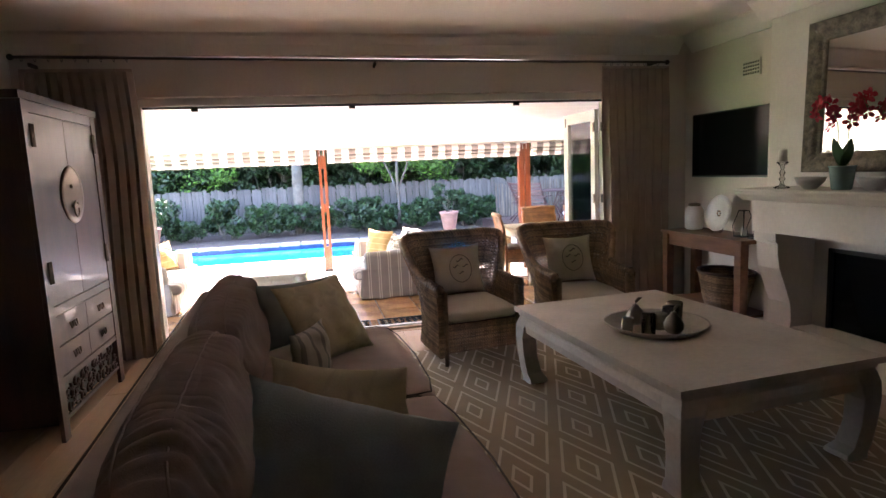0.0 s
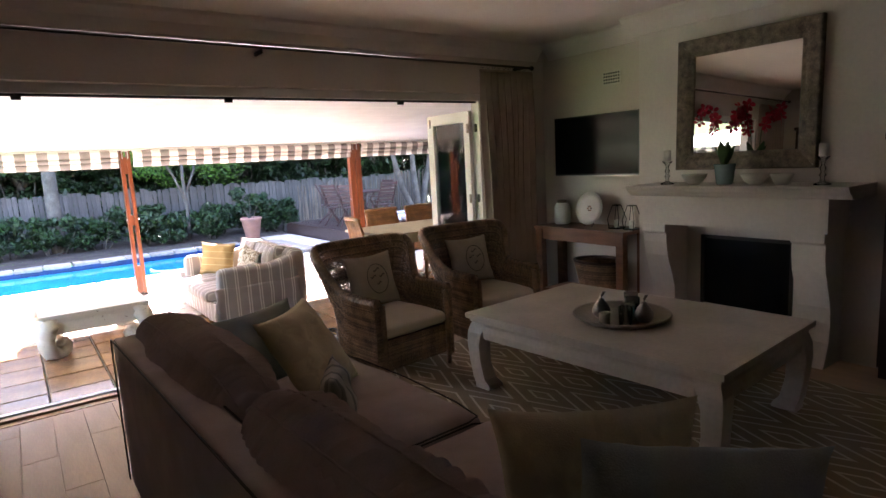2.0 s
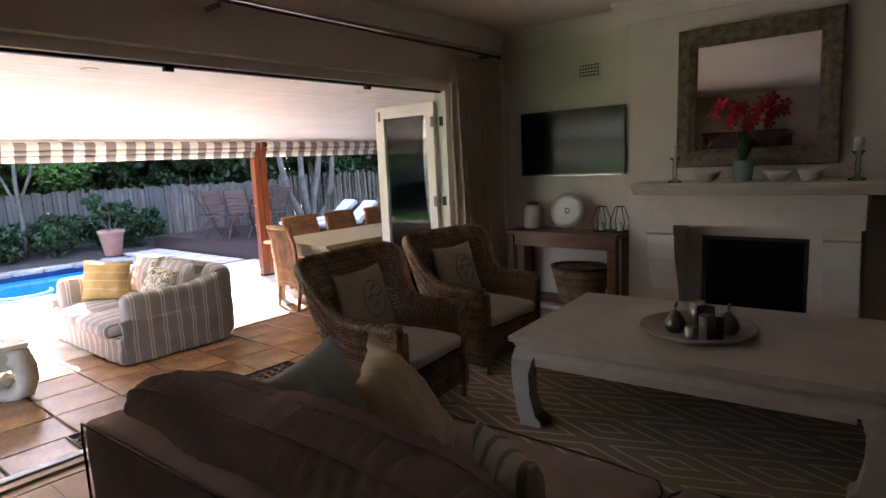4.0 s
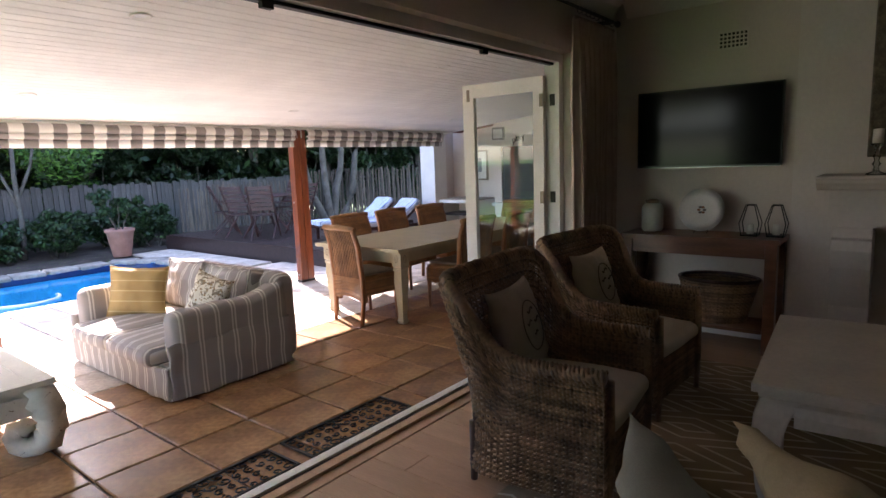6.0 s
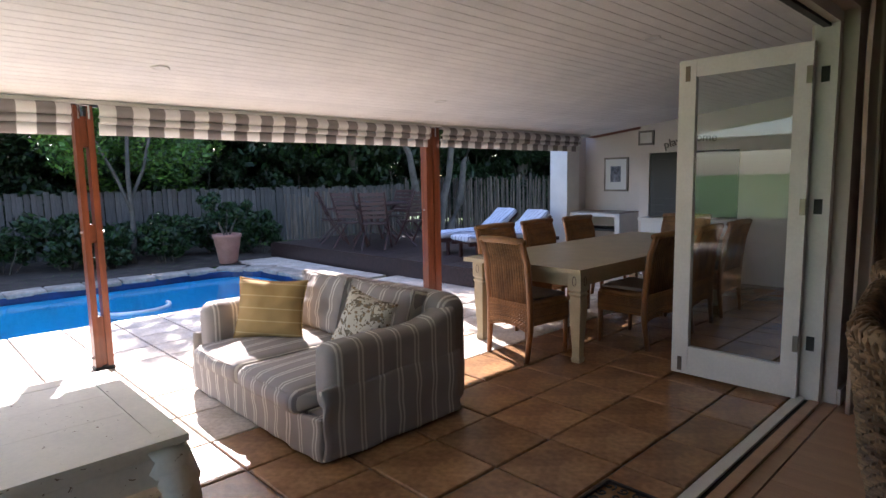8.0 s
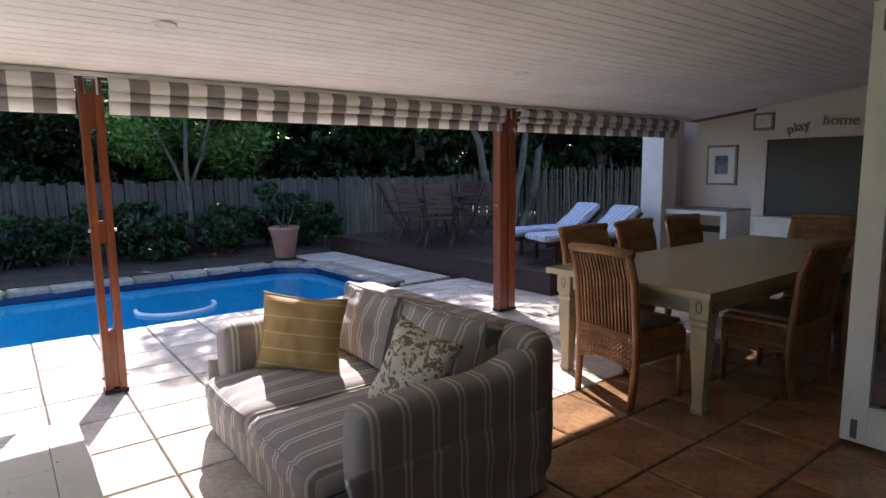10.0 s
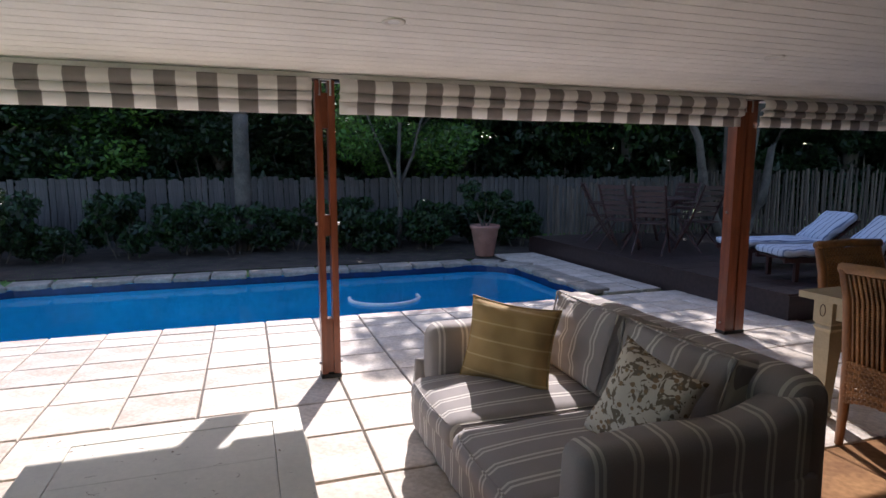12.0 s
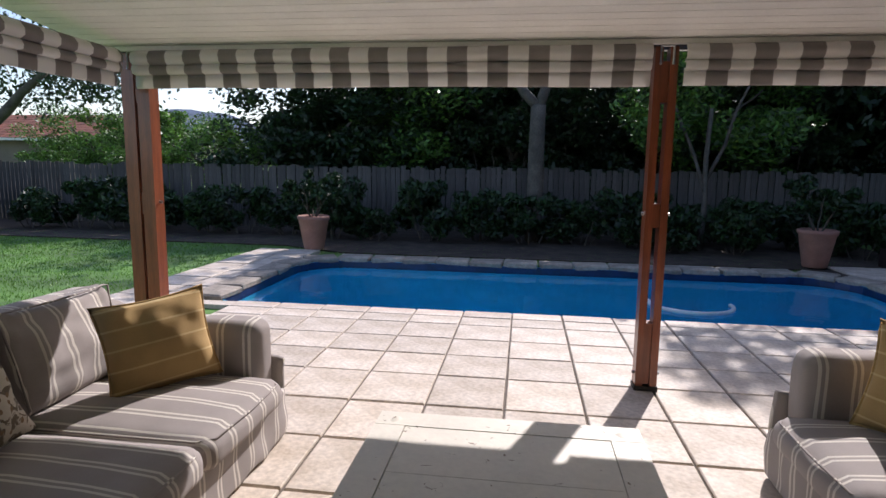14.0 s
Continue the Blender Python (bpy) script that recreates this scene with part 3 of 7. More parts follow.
band_top = [bm.verts.new((x, y, -0.022)) for x, y in inner]
band_low = [bm.verts.new((x, y, -0.125)) for x, y in inner]
for i in range(n):
    bm.faces.new([band_top[i], band_top[(i + 1) % n], band_low[(i + 1) % n], band_low[i]])
part("waterline_band", bm, POOLBAND, pool, "dark blue band of waterline tiles")
bm = bmesh.new()
bm.faces.new([bm.verts.new((x, y, -0.10)) for x, y in ol])
water = structure("pool_water", bm, WATER, "clear blue pool water with faint ripples", "water")
water.visible_shadow = False
bm = bmesh.new()
hose_pts = [(3.20 + 0.42 * math.cos(a), 14.15 + 0.40 * math.sin(a), -0.085) for a in [radians(165 + 200 * i / 24) for i in range(25)]]
tube(bm, hose_pts, 0.022, 8)
hose = thing("pool_cleaner_hose", pose(0, 0, 0), "curved white suction hose that floats in the pool", "hose")
part("hose", bm, HOSE, hose, smooth=True)
for x, y in ((1.05, 13.9), (3.5, 15.3)):
    drain = thing("pool_cleaner", pose(x, y, -1.345), "dark pool cleaning head on the bottom of the pool", "pool cleaner")
    bm = bmesh.new()
    lathe(bm, [(0, 0.12), (0.10, 0.11), (0.22, 0.05), (0.26, 0.0)], 20)
    part("cleaner_body", bm, POOLSTEP, drain, smooth=True)
bm = boxm(-0.9, 0.0, 13.28, 13.62, -1.35, -0.45)
part("pool_step", bm, POOLWALL, pool, "blue plastered step", bevel=0.03)

XS = [1.335 + 0.447 * k for k in range(-6, 19)]
YS = [7.34, 7.66, 8.10, 8.55, 8.98, 9.43, 9.92, 10.41, 10.88, 11.36, 11.78, 12.18, 12.60, 12.86, 13.08]
bm = boxm(XS[0], 9.2, 7.34, 13.08, -0.16, -0.014)
structure("terrace_bed", bm, GROUT, "dark mortar bed between the terrace tiles", "paving")

# ---- the roof over the terrace ----
RISE = 0.111


def roof_z(y):
    return 2.065 + RISE * (11.3 - y)


bm = bmesh.new()
y = 7.345
while y < 11.52:
    a, b = y, y + 0.088
    vs = []
    for x in (-1.35, 9.18):
        for yy, d in ((a, 0), (b, 0), (b, 0.02), (a, 0.02)):
            vs.append(bm.verts.new((x, yy, roof_z(yy) + d)))
    for f in ((0, 1, 2, 3), (7, 6, 5, 4), (0, 4, 5, 1), (1, 5, 6, 2), (2, 6, 7, 3), (3, 7, 4, 0)):
        bm.faces.new([vs[i] for i in f])
    y += 0.093
bmesh.ops.recalc_face_normals(bm, faces=bm.faces)
structure("terrace_ceiling", bm, BOARD, "white painted tongue and groove board ceiling over the terrace", "ceiling")
bm = bmesh.new()
prism(bm, [(7.345, roof_z(7.345) + 0.022), (11.55, roof_z(11.55) + 0.022), (11.55, roof_z(11.55) + 0.20), (7.345, roof_z(7.345) + 0.9)], "x", -1.4, 9.6)
structure("terrace_roof", bm, ROOFTILE, "roof over the covered terrace", "roof")
bm = boxm(-1.35, 9.0, 11.27, 11.30, roof_z(11.3) - 0.03, roof_z(11.3) - 0.003)
structure("awning_rail", bm, WHITE, "white rail that carries the rolled blinds", "rail")


def roman_blind(x0, x1, y, label):
    th = thing("roman_blind", pose(x0, y, 0), label, "awning", "rolled up blinds along the terrace")
    w = x1 - x0
    z1 = roof_z(11.3) - 0.030
    prof_up = [(0.0, z1), (-0.03, z1 - 0.012), (-0.05, z1 - 0.042), (-0.045, z1 - 0.072), (-0.015, z1 - 0.090), (0.004, z1 - 0.094)]
    prof_mid = [(0.0, z1 - 0.085), (-0.028, z1 - 0.096), (-0.036, z1 - 0.118), (-0.03, z1 - 0.137), (0.004, z1 - 0.142)]
    prof_low = [(0.010, z1 - 0.13), (0.004, z1 - 0.175), (0.006, z1 - 0.215), (0.012, z1 - 0.228)]
    for nm, prof in (("upper_fold", prof_up), ("middle_fold", prof_mid), ("lower_flap", prof_low)):
        nx = int(w / 0.06)
        vs, fs = [], []
        for i in range(nx + 1):
            for k, (py, pz) in enumerate(prof):
                s = Vector((i * 0.06 * 2.2 + x0, k * 0.4, len(prof)))
                vs.append((w * i / nx, py + noise.noise(s) * 0.010, pz + noise.noise(s * 0.7) * 0.007))
        m = len(prof)
        for i in range(nx):
            for k in range(m - 1):
                fs.append((i * m + k, (i + 1) * m + k, (i + 1) * m + k + 1, i * m + k + 1))
        ob = raw(nm, vs, fs, AWN, th, True)
        mod = ob.modifiers.new("thickness", "SOLIDIFY")
        mod.thickness = 0.004
    return th


for a, b in ((-1.06, 2.09), (2.27, 5.63), (5.83, 8.72)):
    roman_blind(a, b, 11.28, "grey and white striped canvas blind, rolled up under the terrace roof")
side_blind = roman_blind(0, 3.9, 0, "grey and white striped canvas blind at the side of the terrace")
side_blind.matrix_basis = pose(-1.13, 7.3, 0.0, 0, 0, 90)


def clevis(parent, x, z):
    bm = bmesh.new()
    tube(bm, [(x - 0.035, -0.06, z - 0.10), (x - 0.035, -0.06, z), (x + 0.035, -0.06, z), (x + 0.035, -0.06, z - 0.10)], 0.008, 6)
    part("hook", bm, STEEL, parent)


def slatted_post(x, y, label, gap, wide):
    th = thing("wooden_post", pose(x, y, 0), label, "post", "varnished posts along the terrace")
    top = roof_z(y) - 0.03
    for s in (-1, 1):
        a = s * (gap / 2)
        part("upright", boxm(min(a, a + s * wide), max(a, a + s * wide), -0.05, 0.05, 0.03, top), POST, th, bevel=0.006)
    for z0, z1 in ((0.02, 0.42), (0.98, 1.14), (1.70, top - 0.08)):
        part("spacer", boxm(-gap / 2 + 0.001, gap / 2 - 0.001, -0.04, 0.04, z0 + 0.02, z1), POST, th, bevel=0.004)
    part("foot", boxm(-gap / 2 - wide - 0.006, gap / 2 + wide + 0.006, -0.055, 0.055, 0, 0.028), IRON, th, bevel=0.003)
    part("cap", boxm(-0.16, 0.16, -0.06, 0.06, top + 0.001, top + 0.018), IRON, th, bevel=0.003)
    for z in (0.10, 1.08):
        bm = bmesh.new()
        tube(bm, [(-gap / 2 - wide - 0.014, 0, z), (gap / 2 + wide + 0.02, 0, z)], 0.010, 8)
        part("bolt", bm, STEEL, th)
    clevis(th, 0, top)
    return th


slatted_post(2.18, 11.36, "slender red-brown varnished double post with open slots, on the paving", 0.040, 0.044)
slatted_post(5.73, 11.36, "red-brown varnished double post with a steel foot, on the paving", 0.02, 0.095)
slatted_post(-1.09, 11.36, "knotty red-brown varnished corner post beside the striped sofa", 0.02, 0.085)

# ---- the barbecue wall at the end of the terrace ----
structure("pillar", boxm(8.86, 9.20, 11.58, 11.90, -0.1, 2.04), WHITE, "white painted pillar at the end of the terrace", "pillar", bevel=0.006)
bm = boxm(9.60, 9.75, 7.1, 12.10, -0.1, 3.1)
box(bm, 9.20, 9.60, 11.72, 11.90, 0.86, 3.1)
box(bm, 9.20, 9.60, 11.72, 11.90, -0.1, 0.74)
structure("wall_terrace_end", bm, WALL, "cream painted wall at the end of the terrace", "wall")
bm = boxm(9.20, 9.60, 7.34, 9.14, -0.1, 3.1)
box(bm, 9.20, 9.60, 9.14, 10.39, 1.76, 3.1)
box(bm, 9.20, 9.60, 10.39, 10.54, -0.1, 3.1)
structure("wall_barbecue", bm, WALL, "cream painted chimney wall with the built-in barbecue", "wall")
bm = boxm(6.20, 9.60, 7.20, 7.34, -0.1, 3.1)
structure("wall_house", bm, WALL, "cream painted outside wall of the house", "wall")
structure("wall_house_west", boxm(-0.9, -0.60, 7.20, 7.34, -0.1, 3.1), WALL, "cream painted outside wall of the house", "wall")
bbq = thing("built_in_barbecue", pose(9.2, 9.77, 0.0), "black steel barbecue door above a white cabinet, set in the wall", "barbecue")
part("barbecue_door", boxm(0.02, 0.05, -0.62, 0.61, 0.84, 1.755), BLACK, bbq, "black steel roller door", bevel=0.004)
for i in range(9):
    part("door_rib", boxm(0.008, 0.019, -0.61, 0.60, 0.90 + i * 0.095, 0.91 + i * 0.095), BLACK, bbq)
part("counter", boxm(-0.28, 0.0, -0.66, 0.64, 0.79, 0.835), WHITE, bbq, bevel=0.006)
part("cabinet_door", boxm(-0.24, -0.22, -0.62, -0.01, 0.06, 0.785), WHITE, bbq, bevel=0.004)
part("cabinet_door", boxm(-0.24, -0.22, 0.0, 0.60, 0.06, 0.785), WHITE, bbq, bevel=0.004)
part("cabinet_body", boxm(-0.22, 0.0, -0.64, 0.62, 0.0, 0.788), WHITE, bbq)
shelf = thing("niche_shelf", pose(9.2, 11.2, 0), "white masonry shelf with a dark recess under it, beside the barbecue", "shelf")
part("shelf_top", boxm(-0.25, 0.40, -0.48, 0.50, 0.82, 0.87), WHITE, shelf, bevel=0.008)
part("shelf_lining", boxm(-0.24, 0.40, -0.47, 0.49, 0.871, 0.885), COPING, shelf)
part("shelf_side", boxm(-0.24, 0.40, -0.48, -0.40, 0.0, 0.82), WHITE, shelf)
part("shelf_side", boxm(-0.24, 0.40, 0.42, 0.50, 0.0, 0.82), WHITE, shelf)
part("fire_grate", boxm(-0.20, 0.35, -0.38, 0.40, 0.60, 0.63), IRON, shelf)

# ---- the fences, the deck and the far things ----
rng = np.random.default_rng(5)
fence = thing("plank_fence", pose(0, 19.9, 0), "weathered grey vertical plank fence behind the garden bed", "fence")
n = 0
x = -22.0
plank_meshes = {}


def plank_mesh(k, w, h, t, mat_, taper=0.0):
    key = (k, w, h, t)
    if key not in plank_meshes:
        bm = bmesh.new()
        lean = (k % 5 - 2) * 0.006
        v = box(bm, -w / 2, w / 2, -t / 2, t / 2, 0, h)
        for q in v:
            if q.co.z > 0:
                q.co.x += lean
                q.co.z += (k % 3 - 1) * 0.02
        me = bpy.data.meshes.new("plank")
        bm.to_mesh(me)
        bm.free()
        me.materials.append(mat_)
        plank_meshes[key] = me
    return plank_meshes[key]


FENCE_SPOTS, FENCE_FAR = [], []
while x < 12.5:
    w = 0.095
    (FENCE_SPOTS if -9.0 < x < 12 else FENCE_FAR).append((x, float(rng.random())))
    x += 0.105
bm = bmesh.new()
for x, r in FENCE_FAR:
    box(bm, x, x + 0.095, -0.01, 0.01, -0.06, 1.27 + 0.06 * r)
ob = part("far_planks", bm, FENCE, fence)
ob["kind"] = "stuff"
part("rail", boxm(-22, 12.5, 0.02, 0.06, 0.35, 0.42), FENCE, fence)
part("rail", boxm(-22, 12.5, 0.02, 0.06, 1.10, 1.17), FENCE, fence)

deck = thing("raised_deck", pose(0, 0, 0), "raised dark stained timber deck beyond the pool", "deck")
DX0, DY0 = 6.58, 11.50
part("fascia", boxm(DX0, 14.0, DY0, DY0 + 0.03, -0.05, 0.235), DECK, deck)
part("fascia", boxm(DX0, DX0 + 0.03, DY0 + 0.032, 17.0, -0.05, 0.235), DECK, deck)
part("joist_frame", boxm(DX0 + 0.04, 14.0, DY0 + 0.04, 17.0, -0.05, 0.22), BLACK, deck)
reed = thing("reed_fence", pose(0, 0, 0.0), "tall brown split-pole screen around the deck", "fence")


def trellis(x0, y0, x1, y1, z0, h):
    bm = bmesh.new()
    d = Vector((x1 - x0, y1 - y0, 0))
    k = int(d.length / 0.062)
    for i in range(k):
        p = Vector((x0, y0, 0)) + d * (i / k)
        top = z0 + h * (1 + 0.05 * rng.normal() * 0.5)
        r = 0.022 + 0.008 * rng.random()
        a = Vector((p.x + 0.012 * rng.normal(), p.y + 0.012 * rng.normal(), z0))
        b = Vector((p.x + 0.02 * rng.normal(), p.y + 0.02 * rng.normal(), top))
        tube(bm, [a, b], [r, r * 0.7], 5)
    return bm


ob = part("pole_screen", trellis(9.6, 16.36, 13.6, 15.0, 0.0, 1.44), REED, reed)
ob["kind"] = "stuff"
ob = part("pole_screen", trellis(7.72, 17.0, 9.58, 16.37, 0.0, 1.24), REED, reed)
ob["kind"] = "stuff"
ob = part("pole_screen", trellis(7.1, 17.2, 7.72, 17.02, 0.0, 1.15), REED, reed)
ob["kind"] = "stuff"
ob = part("pole_screen", trellis(13.6, 15.0, 16.0, 11.4, 0.0, 1.7), REED, reed)
ob["kind"] = "stuff"

house = thing("neighbouring_house", pose(-24.5, 42, 0), "low neighbouring house with a red tiled roof and a white gutter", "house")
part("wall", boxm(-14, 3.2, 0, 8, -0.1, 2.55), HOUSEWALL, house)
bm = bmesh.new()
for r in range(9):
    y0, z0 = -0.7 + r * 0.55, 2.65 + r * 0.20
    for c in range(46):
        xx = -14.6 + c * 0.4
        lim = 4.0 - r * 0.62
        if xx + 0.38 < lim:
            v = box(bm, xx, xx + 0.38, y0, y0 + 0.6, z0, z0 + 0.05)
            for q in v:
                if q.co.y > y0 + 0.3:
                    q.co.z += 0.20
part("roof", bm, ROOFTILE, house, "red clay roof tiles")
bm = bmesh.new()
prism(bm, [(-14.6, 2.66), (4.0, 2.66), (-1.3, 4.4), (-14.6, 4.4)], "y", 4.3, 4.4)
part("gable", bm, ROOFTILE, house)
part("gutter", boxm(-14.6, 4.0, -0.86, -0.72, 2.52, 2.68), WHITE, house, "white gutter")
vs, fs = [], []
nx = 60
for i in range(nx + 1):
    u = i / nx
    xx = -980 + 1000 * u
    h = 118 * math.exp(-((u - 0.25) / 0.25) ** 2) + 12 * noise.noise(Vector((u * 9, 2, 0))) + 5 * noise.noise(Vector((u * 30, 2, 0)))
    for k in range(5):
        vs.append((xx, 1000 + 60 * k, max(0, h) * k / 4 - 1))
for i in range(nx):
    for k in range(4):
        a = i * 5 + k
        fs.append((a, a + 5, a + 6, a + 1))
raw("mountain", vs, fs, MOUNTAIN, None, True, "distant hazy blue mountain ridge", "structure", "mountain")


# ---- the living room ----
def scatter(name, w, h, t, m, material, label, seed, category="cushion", piping=None, group=""):
    th = thing(name, m, label, category, group)
    part("cover", pillow(bmesh.new(), w, h, t, seed=seed), material, th, smooth=True)
    if piping:
        bm = bmesh.new()
        tube(bm, pillow_edge(w, h), 0.006, 5, closed=True)
        part("piping", bm, piping, th, smooth=True)
    return th


def living_sofa():
    th = thing("sofa", pose(1.86, 4.10, 0, 0, 0, 2.5), "large taupe linen sofa with gathered cushions and dark piping", "sofa")
    Y0, Y1 = -1.60, 1.50
    bm = soft(bmesh.new(), -0.62, -0.48, Y0, Y1, 0.03, 0.86, r=0.03, n=14, wrinkle=0.004)
    part("back_frame", bm, TAUPE, th, smooth=True)
    for x, z in ((-0.62, 0.85), (-0.485, 0.86)):
        bm = bmesh.new()
        tube(bm, [(x, Y0 + 0.03, z), (x, Y1 - 0.01, z), (x, Y1, z - 0.05), (x, Y1, 0.06)], 0.0045, 5)
        part("piping", bm, PIPING, th, smooth=True)
    bm = soft(bmesh.new(), -0.47, 0.62, Y0, Y1 - 0.05, 0.06, 0.31, r=0.03, n=12, wrinkle=0.003)
    part("base", bm, TAUPE, th, smooth=True)
    bm = soft(bmesh.new(), -0.60, 0.60, Y0 - 0.03, Y0 + 0.17, 0.06, 0.62, r=0.08, n=12, wrinkle=0.004)
    part("arm", bm, TAUPE, th, smooth=True)
    L = (Y1 - 0.03 - Y0 - 0.18) / 2
    for k in range(2):
        a = Y0 + 0.18 + k * L
        bm = soft(bmesh.new(), -0.42, 0.68, a + 0.006, a + L - 0.006, 0.31, 0.485, r=0.07, n=20, puff=(0.04, 0, 0.035), wrinkle=0.014, seed=k, freq=4)
        seat = part("seat_cushion", bm, TAUPE, th, smooth=True)
        bm = bmesh.new()
        tube(bm, [(-0.2, a + 0.012, 0.475), (0.57, a + 0.012, 0.475), (0.655, a + 0.05, 0.465), (0.695, a + 0.25, 0.462), (0.713, a + L / 2, 0.465), (0.695, a + L - 0.25, 0.462), (0.655, a + L - 0.05, 0.465), (0.57, a + L - 0.012, 0.475), (-0.2, a + L - 0.012, 0.475)], 0.0045, 5)
        part("piping", bm, PIPING, seat, smooth=True)
        b0, b1 = a + 0.02 + k * 0.02, a + L - 0.02 + k * 0.10
        turn = Matrix.Translation((-0.31, (b0 + b1) / 2, 0.47)) @ Matrix.Rotation(radians(-13), 4, "Y")
        hl = (b1 - b0) / 2
        cm = bmesh.new()
        soft(cm, -0.12, 0.13, -hl, hl, 0.0, 0.52, r=0.12, n=96, puff=(0.06, 0.02, 0.0), wrinkle=0.0, seed=k)
        for v in cm.verts:
            y, z, x = v.co.y, v.co.z, v.co.x
            end = (abs(y) / hl) ** 4
            v.co.z -= 0.07 * end * (z / 0.52)
            toward = max(0, z - 0.20) / 0.32
            s = math.sin(y * 112 + noise.noise(Vector((y * 5, z * 4, k * 3.0))) * 6 + abs(x) * 9)
            gather = s * 0.020 * toward
            crease = noise.noise(Vector((y * 4 + k * 7, z * 8, x * 7))) * 0.034
            v.co += Vector((crease + s * 0.007 * toward, 0, gather * 0.75 + crease * 0.5))
        bmesh.ops.transform(cm, matrix=turn, verts=cm.verts)
        cush = part("back_cushion", cm, TAUPE, th, "gathered taupe back cushion", smooth=True)
        for x, dz in ((-0.055, 0.0), (0.075, -0.012)):
            bm = bmesh.new()
            pts = [turn @ Vector((x, y, 0.523 + dz - 0.07 * (abs(y) / hl) ** 4 - 0.06 * (abs(y) / hl) ** 14 + 0.002 * math.sin(y * 58))) for y in [-hl * 0.98 + 2 * hl * 0.98 * i / 60 for i in range(61)]]
            tube(bm, pts, 0.0042, 5)
            part("piping", bm, TAUPE, cush, smooth=True)
    for x in (-0.55, 0.52):
        for y in (Y0 + 0.08, Y1 - 0.16):
            part("foot", boxm(x - 0.03, x + 0.03, y - 0.03, y + 0.03, 0.004, 0.058), DARKWOOD, th)
    return th


living_sofa()
scatter("scatter_cushion", 0.60, 0.44, 0.17, pose(1.90, 5.14, 0.53, -26, 0, 24), TEAL, "dark grey-teal linen cushion at the far sofa end", 3.0)
scatter("scatter_cushion", 0.54, 0.54, 0.17, pose(2.095, 4.80, 0.515, -34, 0, 42), CREAMP, "faded olive floral linen cushion leaning on the sofa", 5.0)
scatter("scatter_cushion", 0.36, 0.32, 0.12, pose(1.93, 4.42, 0.50, -8, 0, 62), PLAID, "small cream and grey plaid cushion on the sofa", 7.0)
scatter("scatter_cushion", 0.54, 0.50, 0.17, pose(2.03, 3.08, 0.545, 2, -3, -41), CREAMP, "faded olive floral linen cushion beside the teal one", 9.0)
scatter("scatter_cushion", 0.60, 0.53, 0.24, pose(1.98, 2.84, 0.52, 4, 8, -30), TEAL, "large grey-teal linen cushion on the sofa", 11.0)


